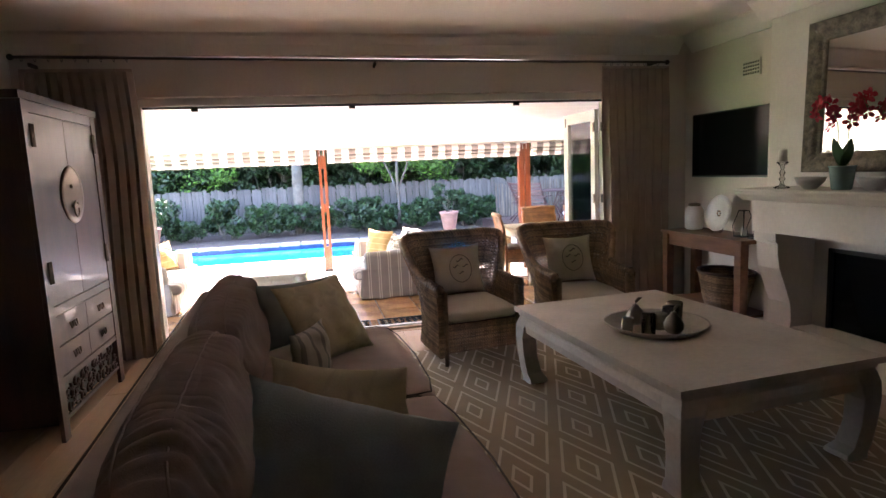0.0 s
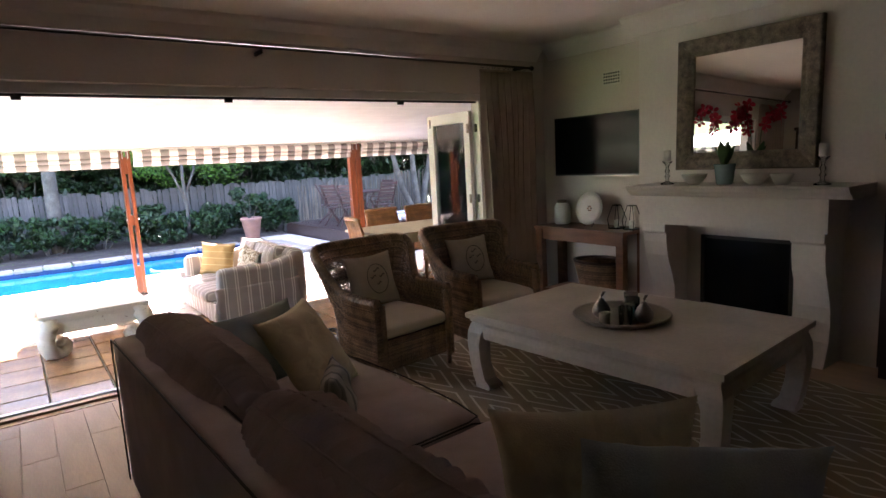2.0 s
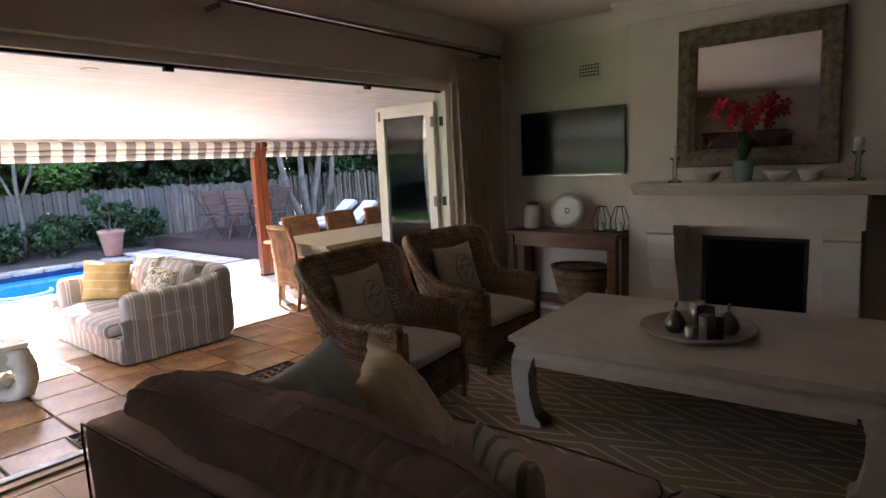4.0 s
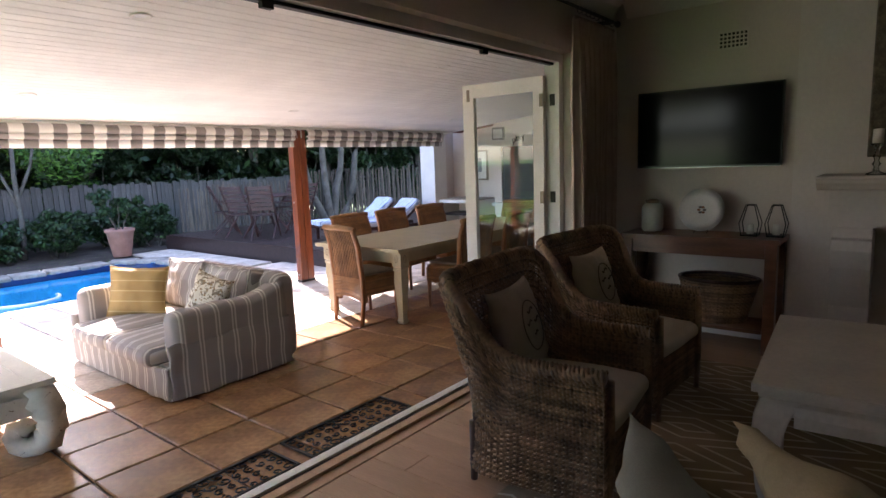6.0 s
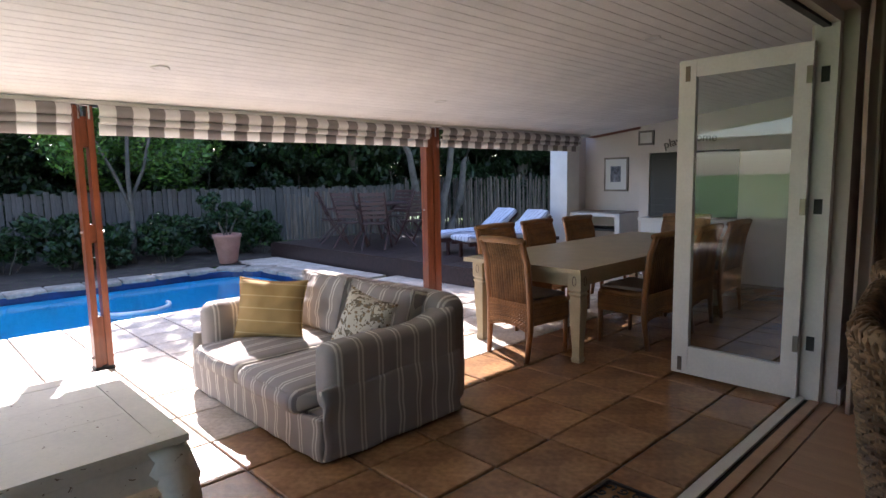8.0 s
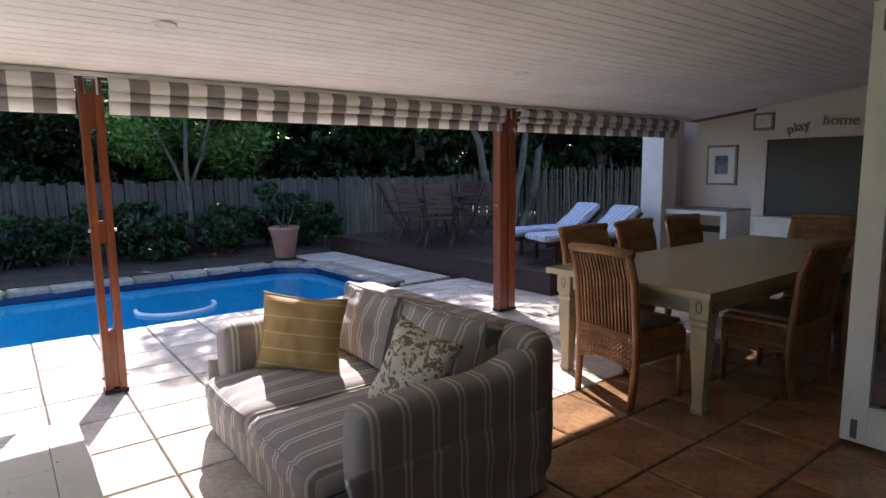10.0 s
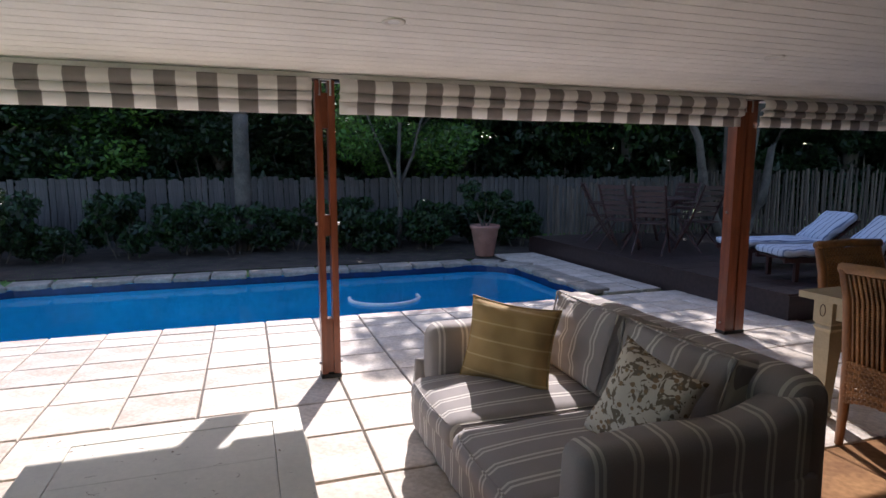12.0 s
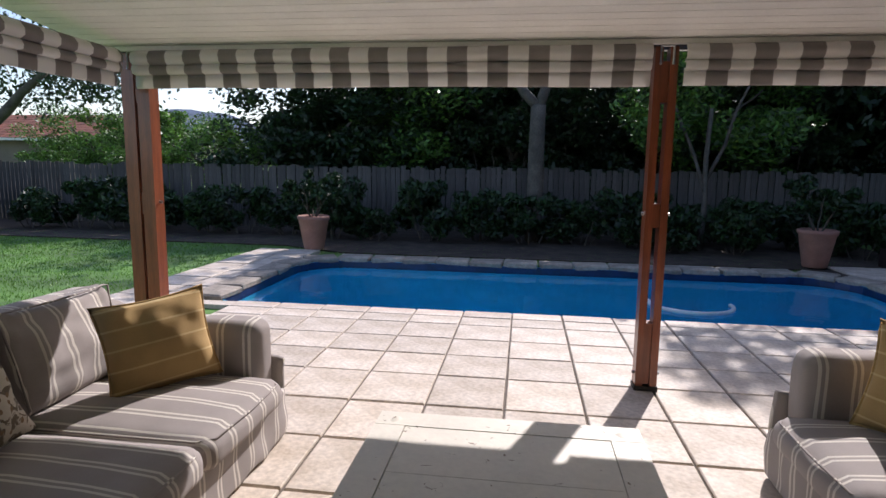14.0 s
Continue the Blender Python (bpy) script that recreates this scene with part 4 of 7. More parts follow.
def wicker_chair(m, label):
    th = thing("wicker_armchair", m, label, "armchair", "wicker armchairs by the patio door")
    W, D = 0.37, 0.35

    def path(u, out=0.0):
        # a U from the front of one arm round the back to the other
        r = 0.16
        seg = [(D + D - r), math.pi / 2 * r, 2 * (W - r), math.pi / 2 * r, (D + D - r)]
        tot = sum(seg)
        s = u * tot
        if s < seg[0]:
            return Vector((-W, -D + s, 0)), Vector((-1, 0, 0))
        s -= seg[0]
        if s < seg[1]:
            a = s / r
            o = Vector((-math.cos(a), math.sin(a), 0))
            return Vector((-W + r, D - r, 0)) + o * r, o
        s -= seg[1]
        if s < seg[2]:
            return Vector((-W + r + s, D, 0)), Vector((0, 1, 0))
        s -= seg[2]
        if s < seg[3]:
            a = s / r
            o = Vector((math.sin(a), math.cos(a), 0))
            return Vector((W - r, D - r, 0)) + o * r, o
        s -= seg[3]
        return Vector((W, D - r - s, 0)), Vector((1, 0, 0))

    def height(u):
        k = abs(u - 0.5) * 2
        return 0.625 + 0.375 * (1 / (1 + math.exp((k - 0.47) * 24)))

    def outer(u, v):
        p, o = path(u)
        z = 0.07 + (height(u) - 0.07) * v
        waist = -0.035 * math.sin(math.pi * min(1, z / 0.6))
        k = abs(u - 0.5) * 2
        lean = 0.16 * (max(0, (z - 0.50) / 0.5) ** 1.3) * min(1, max(0, (0.66 - k) / 0.15))
        return p + o * (waist + 0.02) + Vector((lean * p.x / W, lean * 0.3, z)), o

    def inner(u, v):
        p, o = path(u)
        z = 0.36 + (height(u) - 0.36) * v
        k = abs(u - 0.5) * 2
        lean = 0.16 * (max(0, (z - 0.50) / 0.5) ** 1.3) * min(1, max(0, (0.66 - k) / 0.15))
        return p - o * 0.045 + Vector((lean * p.x / W, lean * 0.3, z)), -o
    weave("outer_weave", outer, 120, 56, th, WICKER, 0.0066, 0.0075, 60)
    weave("inner_weave", inner, 104, 42, th, WICKER, 0.0070, 0.0065, 52)
    rows = []
    for i in range(61):
        u = i / 60
        a, b = outer(u, 1)[0], inner(u, 1)[0]
        rows.append((a + b) / 2 + Vector((0, 0, 0.012)))
    bm = bmesh.new()
    tube(bm, rows, 0.034, 10)
    for v in bm.verts:
        v.co += Vector((noise.noise(v.co * 60), noise.noise(v.co * 60 + Vector((5, 0, 0))), noise.noise(v.co * 60 + Vector((0, 5, 0))))) * 0.006
    part("rolled_rim", bm, WICKER, th, smooth=True)
    bm = bmesh.new()
    for k in range(3):
        pts = []
        for i in range(241):
            u = i / 240
            f = u * 60
            a = rows[min(60, int(f))].lerp(rows[min(60, int(f) + 1)], f - int(f))
            ang = u * 2 * math.pi * 34 + k * 2.1
            o = path(u)[1]
            pts.append(a + o * math.cos(ang) * 0.034 + Vector((0, 0, math.sin(ang) * 0.034)))
        tube(bm, pts, 0.0075, 5)
    part("rim_binding", bm, WICKER, th, smooth=True)
    for s in (-1, 1):
        def arm_front(u, v, s=s):
            return Vector((s * (W + 0.015 - 0.07 * u), -D - 0.004, 0.07 + 0.52 * v)), Vector((0, -1, 0))
        weave("arm_front", arm_front, 8, 50, th, WICKER, 0.0062, 0.003, 4)
        bm = bmesh.new()
        tube(bm, [(s * (W - 0.045), -D - 0.005, 0.0), (s * (W - 0.05), -D - 0.012, 0.30), (s * (W - 0.05), -D - 0.005, 0.62)], [0.018, 0.020, 0.022], 8)
        part("front_leg", bm, WICKER, th, smooth=True)
        bm = bmesh.new()
        tube(bm, [(s * (W - 0.06), D - 0.04, 0.0), (s * (W - 0.06), D - 0.04, 0.30)], 0.018, 8)
        part("back_leg", bm, DARKWOOD, th, smooth=True)

    def front(u, v):
        return Vector((-W + 0.06 + (2 * W - 0.12) * u, -D + 0.006, 0.10 + 0.24 * v)), Vector((0, -1, 0))
    weave("front_weave", front, 60, 17, th, WICKER, 0.0062, 0.0045, 30)
    part("seat_frame", boxm(-W + 0.05, W - 0.05, -D + 0.02, D - 0.05, 0.30, 0.345), DARKWOOD, th, bevel=0.006)
    bm = soft(bmesh.new(), -W + 0.055, W - 0.055, -D - 0.02, D - 0.07, 0.35, 0.455, r=0.045, n=12, puff=(0, 0.01, 0.02), wrinkle=0.006)
    pad = thing("seat_pad", m, "cream cotton seat pad on the wicker armchair", "cushion", "pads of the wicker armchairs")
    part("cover", bm, SEATPAD, pad, smooth=True)
    s = thing("scatter_cushion", m @ pose(0.0, 0.14, 0.475, -17, 0, 3), "natural linen cushion with a printed grey wreath on the wicker armchair", "cushion", "cushions of the wicker armchairs")
    part("cover", pillow(bmesh.new(), 0.50, 0.46, 0.14, seed=2.0), LINEN, s, smooth=True)

    def print_at(x, z):
        u, v = x / 0.25, (z - 0.23) / 0.23
        return -0.078 * (max(0, 1 - abs(u) ** 2.6) ** 0.55) * (max(0, 1 - abs(v) ** 2.6) ** 0.55) - 0.012
    bm = bmesh.new()
    pts = [(0.105 * math.cos(a), print_at(0.105 * math.cos(a), 0.23 + 0.125 * math.sin(a)), 0.23 + 0.125 * math.sin(a)) for a in [2 * math.pi * i / 32 for i in range(32)]]
    tube(bm, pts, 0.0035, 4, closed=True)
    part("printed_wreath", bm, STAMP, s)
    for dx, dz, w in ((-0.045, 0.02, 0.05), (0.045, 0.02, 0.05), (0.0, 0.075, 0.06), (0, -0.04, 0.04)):
        bm = bmesh.new()
        pts = [(dx + w / 2 * math.cos(a), print_at(dx, 0.23 + dz) - 0.002, 0.23 + dz + w * 0.22 * math.sin(a * 2)) for a in [math.pi * i / 8 for i in range(9)]]
        tube(bm, pts, 0.0045, 4)
        part("printed_leaf", bm, STAMP, s)
    return th


wicker_chair(pose(3.25, 6.24, 0.010, 0, 0, 6), "dark brown woven wicker armchair with a cream pad")
wicker_chair(pose(4.37, 6.34, 0.010, 0, 0, -3), "dark brown woven wicker armchair standing beside the first one")

rug = thing("rug", pose(3.7, 4.6, -0.001), "beige woven rug with a cream diamond pattern under the table", "rug")
bm = boxm(-1.55, 1.55, -2.2, 1.75, 0.0, 0.010)
part("woven_field", bm, RUG, rug, bevel=0.003)


def opium_leg(th, x, y, sx, sy, z1, material, size=0.13):
    """A square leg that bulges out at the shoulder and turns in at the foot."""
    bm = bmesh.new()
    prof = [(0.0, 0.0, 0.88), (0.02, -0.004, 0.96), (0.07, -0.004, 0.92), (0.15, 0.006, 0.78), (0.40, 0.020, 0.72), (0.68, 0.030, 0.78), (0.85, 0.026, 0.92), (0.96, 0.010, 1.0), (1.0, 0.0, 1.0)]
    rings = []
    for k, off, w in prof:
        h = size * w
        z = k * z1
        ox, oy = x - sx * 0 + sx * off, y + sy * off
        a, b = (ox, oy), (ox - sx * h, oy - sy * h)
        rings.append([bm.verts.new((px, py, z)) for px, py in ((a[0], a[1]), (b[0], a[1]), (b[0], b[1]), (a[0], b[1]))])
    for p, q in zip(rings, rings[1:]):
        for i in range(4):
            bm.faces.new([p[i], p[(i + 1) % 4], q[(i + 1) % 4], q[i]])
    bm.faces.new(rings[0][::-1])
    bm.faces.new(rings[-1])
    bmesh.ops.recalc_face_normals(bm, faces=bm.faces)
    return part("leg", bm, material, th, bevel=0.006)


def opium_table(m, hx, hy, z, material, label, name="coffee_table", frame=False, apron=0.12):
    th = thing(name, m, label, "coffee table")
    part("tabletop", boxm(-hx, hx, -hy, hy, z - 0.035, z), material, th, bevel=0.008)
    part("moulding", boxm(-hx + 0.025, hx - 0.025, -hy + 0.025, hy - 0.025, z - 0.062, z - 0.036), material, th, bevel=0.008)
    for s in (-1, 1):
        for ax in (0, 1):
            prof = [(0, 0.0), (0.022, -0.02), (0.030, -0.06), (0.022, -apron + 0.01), (0.0, -apron), (-0.03, -apron), (-0.03, 0.0)]
            bm = bmesh.new()
            if ax == 0:
                prism(bm, [(s * (hx - 0.045 + a), z - 0.063 + b) for a, b in prof], "y", -hy + 0.16, hy - 0.16)
            else:
                prism(bm, [(s * (hy - 0.045 + a), z - 0.063 + b) for a, b in prof], "x", -hx + 0.16, hx - 0.16)
            part("apron", bm, material, th, smooth=False, bevel=0.003)
    for sx in (-1, 1):
        for sy in (-1, 1):
            opium_leg(th, sx * (hx - 0.035), sy * (hy - 0.035), sx, sy, z - 0.063, material, 0.15)
    return th


opium_table(pose(4.09, 4.52, 0.010, 0, 0, 4), 0.625, 0.935, 0.565, TABLEW, "large low whitewashed coffee table with turned-in feet, on the diamond rug")
tray = thing("tray", pose(4.02, 4.51, 0.575), "round carved grey-brown wooden tray on the coffee table", "tray")
bm = lathe(bmesh.new(), [(0, 0.004), (0.20, 0.004), (0.255, 0.012), (0.30, 0.042), (0.315, 0.046), (0.318, 0.038), (0.27, 0.004), (0.0, 0.0)], 40)
part("bowl", bm, TRAY, tray, smooth=True)
T0 = Matrix.Translation((4.02, 4.51, 0.580))


def tumbler(x, y, r, h, material, label, wax=True):
    th = thing("candle_glass", T0 @ pose(x, y, 0), label, "candle holder")
    bm = lathe(bmesh.new(), [(0, 0), (r * 0.85, 0), (r * 0.92, 0.005), (r, h), (r * 0.94, h), (r * 0.86, 0.012), (0, 0.010)], 20)
    part("glass", bm, material, th, smooth=True)
    if wax:
        bm = lathe(bmesh.new(), [(0, 0.013), (r * 0.82, 0.013), (r * 0.84, h * 0.55), (0, h * 0.55)], 16)
        part("candle", bm, WAX, th, smooth=True)


tumbler(-0.21, -0.03, 0.036, 0.085, SMOKE, "small silvered candle glass on the tray", False)
tumbler(-0.13, -0.13, 0.045, 0.125, CLEAR, "clear glass tumbler with a wax candle on the tray")
tumbler(0.09, -0.02, 0.050, 0.125, CLEAR, "tall clear candle glass on the tray")
tumbler(0.17, 0.05, 0.048, 0.135, SMOKE, "brown glass votive holder on the tray", False)
tumbler(0.0, -0.05, 0.045, 0.10, SMOKE, "tarnished pewter cup on the tray", False)
for x, y, lab in ((-0.08, 0.10, "ribbed dark glass pear ornament at the back of the tray"), (0.02, -0.16, "ribbed metal pear ornament with a curled leaf on the tray")):
    th = thing("pear_ornament", T0 @ pose(x, y, 0), lab, "ornament")
    bm = bmesh.new()
    lathe(bm, [(0, 0), (0.035, 0.002), (0.055, 0.03), (0.056, 0.06), (0.040, 0.095), (0.020, 0.118), (0.015, 0.13), (0, 0.132)], 32)
    for v in bm.verts:
        a = math.atan2(v.co.y, v.co.x)
        k = 1 + 0.06 * math.cos(a * 16)
        v.co.x *= k
        v.co.y *= k
    part("body", bm, PEWTER, th, smooth=True)
    bm = bmesh.new()
    tube(bm, [(0, 0, 0.128), (0.004, 0, 0.15), (0.022, 0, 0.168), (0.045, 0, 0.17)], [0.006, 0.009, 0.010, 0.003], 6)
    part("stalk", bm, PEWTER, th, smooth=True)


def armoire():
    th = thing("armoire", pose(0.315, 5.90, 0), "tall dark lacquered cabinet with a round brass plate", "cabinet")
    a, b, d, h = -0.62, 0.60, 0.60, 2.19
    part("side", boxm(-d, -0.001, a, a + 0.04, 0.12, h - 0.05), DARKWOOD, th, bevel=0.004)
    part("side", boxm(-d, -0.001, b - 0.04, b, 0.12, h - 0.05), DARKWOOD, th, bevel=0.004)
    part("back", boxm(-d, -d + 0.02, a + 0.041, b - 0.041, 0.12, h - 0.05), DARKWOOD, th)
    part("top", boxm(-d - 0.02, 0.03, a - 0.03, b + 0.03, h - 0.049, h), DARKWOOD, th, bevel=0.008)
    for y in (a, b - 0.09):
        part("post", boxm(0.0, 0.025, y, y + 0.09, 0.0, h - 0.05), DARKWOOD, th, bevel=0.006)
    for y0 in (a, b - 0.09):
        part("back_post", boxm(-d, -d + 0.09, y0, y0 + 0.09, 0.0, 0.119), DARKWOOD, th)
    part("rail", boxm(0, 0.022, a + 0.091, b - 0.091, h - 0.12, h - 0.051), DARKWOOD, th, bevel=0.003)
    part("rail", boxm(0, 0.022, a + 0.091, b - 0.091, 0.80, 0.86), DARKWOOD, th, bevel=0.003)
    part("rail", boxm(0, 0.022, a + 0.091, b - 0.091, 0.36, 0.40), DARKWOOD, th, bevel=0.003)
    for s, y0, y1 in ((-1, a + 0.094, -0.022), (1, -0.018, b - 0.094)):
        dr = part("door", boxm(0.001, 0.020, y0, y1, 0.865, h - 0.124), DARKWOOD, th, "dark lacquered door", bevel=0.003)
        hy = y0 if s < 0 else y1
        for z in (1.08, 1.93):
            bm = bmesh.new()
            for q in (-0.018, 0.0, 0.018):
                tube(bm, [(0.03, hy + s * q - s * 0.0, z - 0.07), (0.03, hy + s * q, z + 0.07)], 0.007, 8)
            part("hinge", bm, BRASS, dr, "brass pin hinge", smooth=True)
    bm = bmesh.new()
    lathe(bm, [(0, 0.012), (0.16, 0.010), (0.195, 0.006), (0.20, 0.0), (0, 0)], 48)
    bmesh.ops.rotate(bm, matrix=Matrix.Rotation(radians(90), 3, "Y"), verts=bm.verts)
    bmesh.ops.translate(bm, vec=(0.0215, -0.01, 1.555), verts=bm.verts)
    part("lock_plate", bm, BRASS, th, "round brass lock plate", smooth=True)
    for z in (1.615, 1.475):
        part("latch", boxm(0.034, 0.050, -0.07, 0.05, z - 0.012, z + 0.012), BRASS, th, bevel=0.003)
    bm = bmesh.new()
    tube(bm, [(0.045, -0.02 + 0.04 * math.cos(t), 1.455 + 0.055 * math.sin(t)) for t in [2 * math.pi * i / 16 for i in range(16)]], 0.006, 6, closed=True)
    part("ring", bm, BRASS, th, smooth=True)
    for z0, z1 in ((0.60, 0.795), (0.405, 0.595)):
        for y0, y1 in ((a + 0.094, -0.022), (-0.018, b - 0.094)):
            if z0 < 0.5 and y0 > -0.1:
                pass
            dw = part("drawer", boxm(0.001, 0.020, y0, y1, z0 + 0.004, z1), DARKWOOD, th, bevel=0.003)
            c = (y0 + y1) / 2
            for q in (-0.035, 0.035):
                bm = bmesh.new()
                tube(bm, [(0.026, c + q - 0.018, (z0 + z1) / 2 + 0.02), (0.034, c + q - 0.02, (z0 + z1) / 2 - 0.02), (0.034, c + q + 0.02, (z0 + z1) / 2 - 0.02), (0.026, c + q + 0.018, (z0 + z1) / 2 + 0.02)], 0.006, 6)
                part("handle", bm, BRASS, dw, "brass pull", smooth=True)
    bm = bmesh.new()
    rr = random.Random(3)
    for i in range(46):
        y = a + 0.12 + (b - a - 0.24) * (i + 0.5) / 46
        r = rr.uniform(0.018, 0.040)
        z = rr.uniform(0.17, 0.33)
        tube(bm, [(0.012, y + r * math.cos(t), z + r * math.sin(t)) for t in [2 * math.pi * k / 10 * 0.8 + i for k in range(10)]], 0.0085, 5)
    part("carved_apron", bm, DARKWOOD, th, "pierced carved apron", smooth=True)
    part("apron_rail", boxm(0, 0.02, a + 0.091, b - 0.091, 0.12, 0.145), DARKWOOD, th)
    part("backing", boxm(-0.05, -0.04, a + 0.041, b - 0.041, 0.12, 0.36), BLACK, th)


armoire()


def curtain(x0, x1, label, seed):
    th = thing("curtain", pose((x0 + x1) / 2, 6.99, 0), label, "curtain", "curtains of the patio opening")
    w = x1 - x0
    vs, fs = [], []
    nx, nz = 120, 16
    for j in range(nz + 1):
        k = j / nz
        z = 0.02 + 2.56 * k
        for i in range(nx + 1):
            u = i / nx
            ph = u * w * 2 * math.pi / 0.085 + 0.8 * noise.noise(Vector((u * 3, k * 1.5, seed)))
            y = 0.033 * math.sin(ph) * (1 if k < 0.93 else 0.7) + 0.02 * noise.noise(Vector((u * 5, k * 2, seed + 5)))
            vs.append((-w / 2 + w * u + 0.012 * math.sin(ph * 2) + 0.04 * noise.noise(Vector((u * 2, k * 2, seed))), y, z))
    for j in range(nz):
        for i in range(nx):
            a = j * (nx + 1) + i
            fs.append((a, a + 1, a + nx + 2, a + nx + 1))
    ob = raw("cloth", vs, fs, CURTAIN, th, True)
    mod = ob.modifiers.new("thickness", "SOLIDIFY")
    mod.thickness = 0.003
    part("heading_tape", boxm(-w / 2, w / 2, -0.006, 0.006, 2.575, 2.60), CURTAIN, th)


curtain(-0.34, 0.53, "taupe linen curtain hanging beside the dark armoire", 1.0)
curtain(4.98, 5.74, "gathered taupe linen curtain hanging beside the open glass door", 4.0)
rod = thing("curtain_rod", pose(2.66, 6.94, 2.66), "thin dark iron curtain rod with ball ends above the opening", "curtain rod")
bm = bmesh.new()
tube(bm, [(-3.02, 0, 0.03), (3.02, 0, -0.03)], 0.012, 10)
part("pole", bm, ROD, rod, smooth=True)
for x in (-3.03, 3.03):
    bm = bmesh.new()
    bmesh.ops.create_uvsphere(bm, u_segments=12, v_segments=8, radius=0.026)
    bmesh.ops.translate(bm, vec=(x, 0, -0.01 * x), verts=bm.verts)
    part("finial", bm, ROD, rod, smooth=True)
for x in (-2.9, -0.02, 2.9):
    part("bracket", boxm(x - 0.008, x + 0.008, 0.0, 0.158, -0.045, -0.015), ROD, rod)
for i in range(18):
    x = (-2.95 + i * 0.10) if i < 9 else (2.32 + (i - 9) * 0.075)
    bm = bmesh.new()
    z = -0.01 * x - 0.012
    tube(bm, [(x, 0.022 * math.cos(t), z + 0.024 * math.sin(t)) for t in [2 * math.pi * k / 12 for k in range(12)]], 0.0025, 4, closed=True)
    part("ring", bm, ROD, rod)

tv = thing("television", pose(5.95, 6.29, 1.75, 0, 0, 0), "slim black wall-mounted television with a thin silver edge, switched off", "television")
part("casing", boxm(-0.012, 0.03, -0.56, 0.56, -0.32, 0.32), BLACK, tv, bevel=0.004)
part("screen", boxm(-0.016, -0.0125, -0.548, 0.548, -0.305, 0.308), SCREEN, tv, "black glass screen")
part("lower_edge", boxm(-0.015, 0.0, -0.55, 0.55, -0.326, -0.3205), STEEL, tv)
part("wall_bracket", boxm(0.031, 0.078, -0.2, 0.2, -0.15, 0.15), IRON, tv)

vent = thing("air_vent", pose(6.03, 6.12, 2.43), "cream pierced air brick high on the wall", "air vent")
part("frame", boxm(-0.010, -0.001, -0.115, 0.115, -0.075, 0.075), PLASTER, vent, bevel=0.002)
for i in range(7):
    for j in range(4):
        part("hole", boxm(-0.0125, -0.0105, -0.10 + i * 0.030, -0.10 + i * 0.030 + 0.018, -0.058 + j * 0.031, -0.058 + j * 0.031 + 0.018), BLACK, vent)

# the fireplace
fp = thing("fireplace_surround", pose(5.80, 4.53, 0), "white plaster fireplace surround with moulded mantel and scrolled legs", "fireplace")
bm = bmesh.new()
prof = [(0, 1.335), (-0.50, 1.335), (-0.50, 1.318), (-0.485, 1.312), (-0.475, 1.290), (-0.440, 1.268), (-0.425, 1.250), (-0.40, 1.243), (-0.40, 1.01), (0, 1.01)]
prism(bm, [(-0.001 if a == 0 else a, b) for a, b in prof[:8]] + [(-0.40, 1.243), (-0.001, 1.243)], "y", -0.86, 0.90)
part("mantel", bm, PLASTER, fp, "white moulded mantel shelf", bevel=0.003)
part("frieze", boxm(-0.38, -0.001, -0.70, 0.83, 1.0, 1.242), PLASTER, fp, bevel=0.006)
leg_prof = [(-0.37, 0.999), (-0.37, 0.93), (-0.345, 0.915), (-0.345, 0.84), (-0.325, 0.72), (-0.26, 0.56), (-0.215, 0.44), (-0.205, 0.32), (-0.22, 0.18), (-0.27, 0.06), (-0.30, 0.0), (-0.001, 0.0), (-0.001, 0.999)]
for y0 in (-0.68, 0.58):
    bm = bmesh.new()
    prism(bm, leg_prof, "y", y0, y0 + 0.23)
    part("leg", bm, PLASTER, fp, "white scrolled leg", bevel=0.008)
part("hearth", boxm(-0.20, -0.001, -0.455, 0.575, 0.0, 0.262), PLASTER, fp, bevel=0.012)
fire = thing("gas_fire", pose(5.80, 4.595, 0.27), "black closed-glass fire insert in the chimney breast", "fire")
part("box", boxm(0.03, 0.20, -0.385, 0.385, 0.0, 0.62), FIREBLACK, fire)
part("frame", boxm(-0.006, 0.028, -0.392, -0.365, 0.003, 0.627), IRON, fire)
part("frame", boxm(-0.006, 0.028, 0.362, 0.389, 0.003, 0.627), IRON, fire)
part("frame", boxm(-0.006, 0.028, -0.364, 0.361, 0.598, 0.627), IRON, fire)
part("glass_front", boxm(0.018, 0.026, -0.364, 0.361, 0.005, 0.597), SCREEN, fire)

mir = thing("wall_mirror", pose(5.782, 4.61, 2.03, 0, 1.6, 0), "mirror in a wide carved grey-gold frame leaning above the mantel", "mirror")
W2, H2 = 0.575, 0.555
sec = [(0.0, 0.0), (-0.055, 0.0), (-0.065, 0.012), (-0.050, 0.03), (-0.058, 0.07), (-0.045, 0.105), (-0.030, 0.115), (-0.036, 0.125), (-0.026, 0.145), (-0.014, 0.148), (-0.002, 0.148)]


def frame_side(corner_a, corner_b, inward):
    vs, fs = [], []
    a, b = Vector(corner_a), Vector(corner_b)
    n = 60
    L = (b - a).length
    for i in range(n + 1):
        for x, d in sec:
            k = i / n
            p = a.lerp(b, k)
            along = (b - a).normalized()
            s = (k - 0.5) * 2
            p = p + Vector(inward) * d - along * s * d
            relief = noise.noise(Vector((k * L * 26, d * 34, a.z * 3 + a.y))) * 0.012 * (0.015 < d < 0.11)
            vs.append((x - 0.004 - relief, p.y, p.z))
    m = len(sec)
    for i in range(n):
        for j in range(m - 1):
            q = i * m + j
            fs.append((q, q + 1, q + m + 1, q + m))
    return raw("frame", vs, fs, OLDFRAME, mir, True, "carved frame moulding")


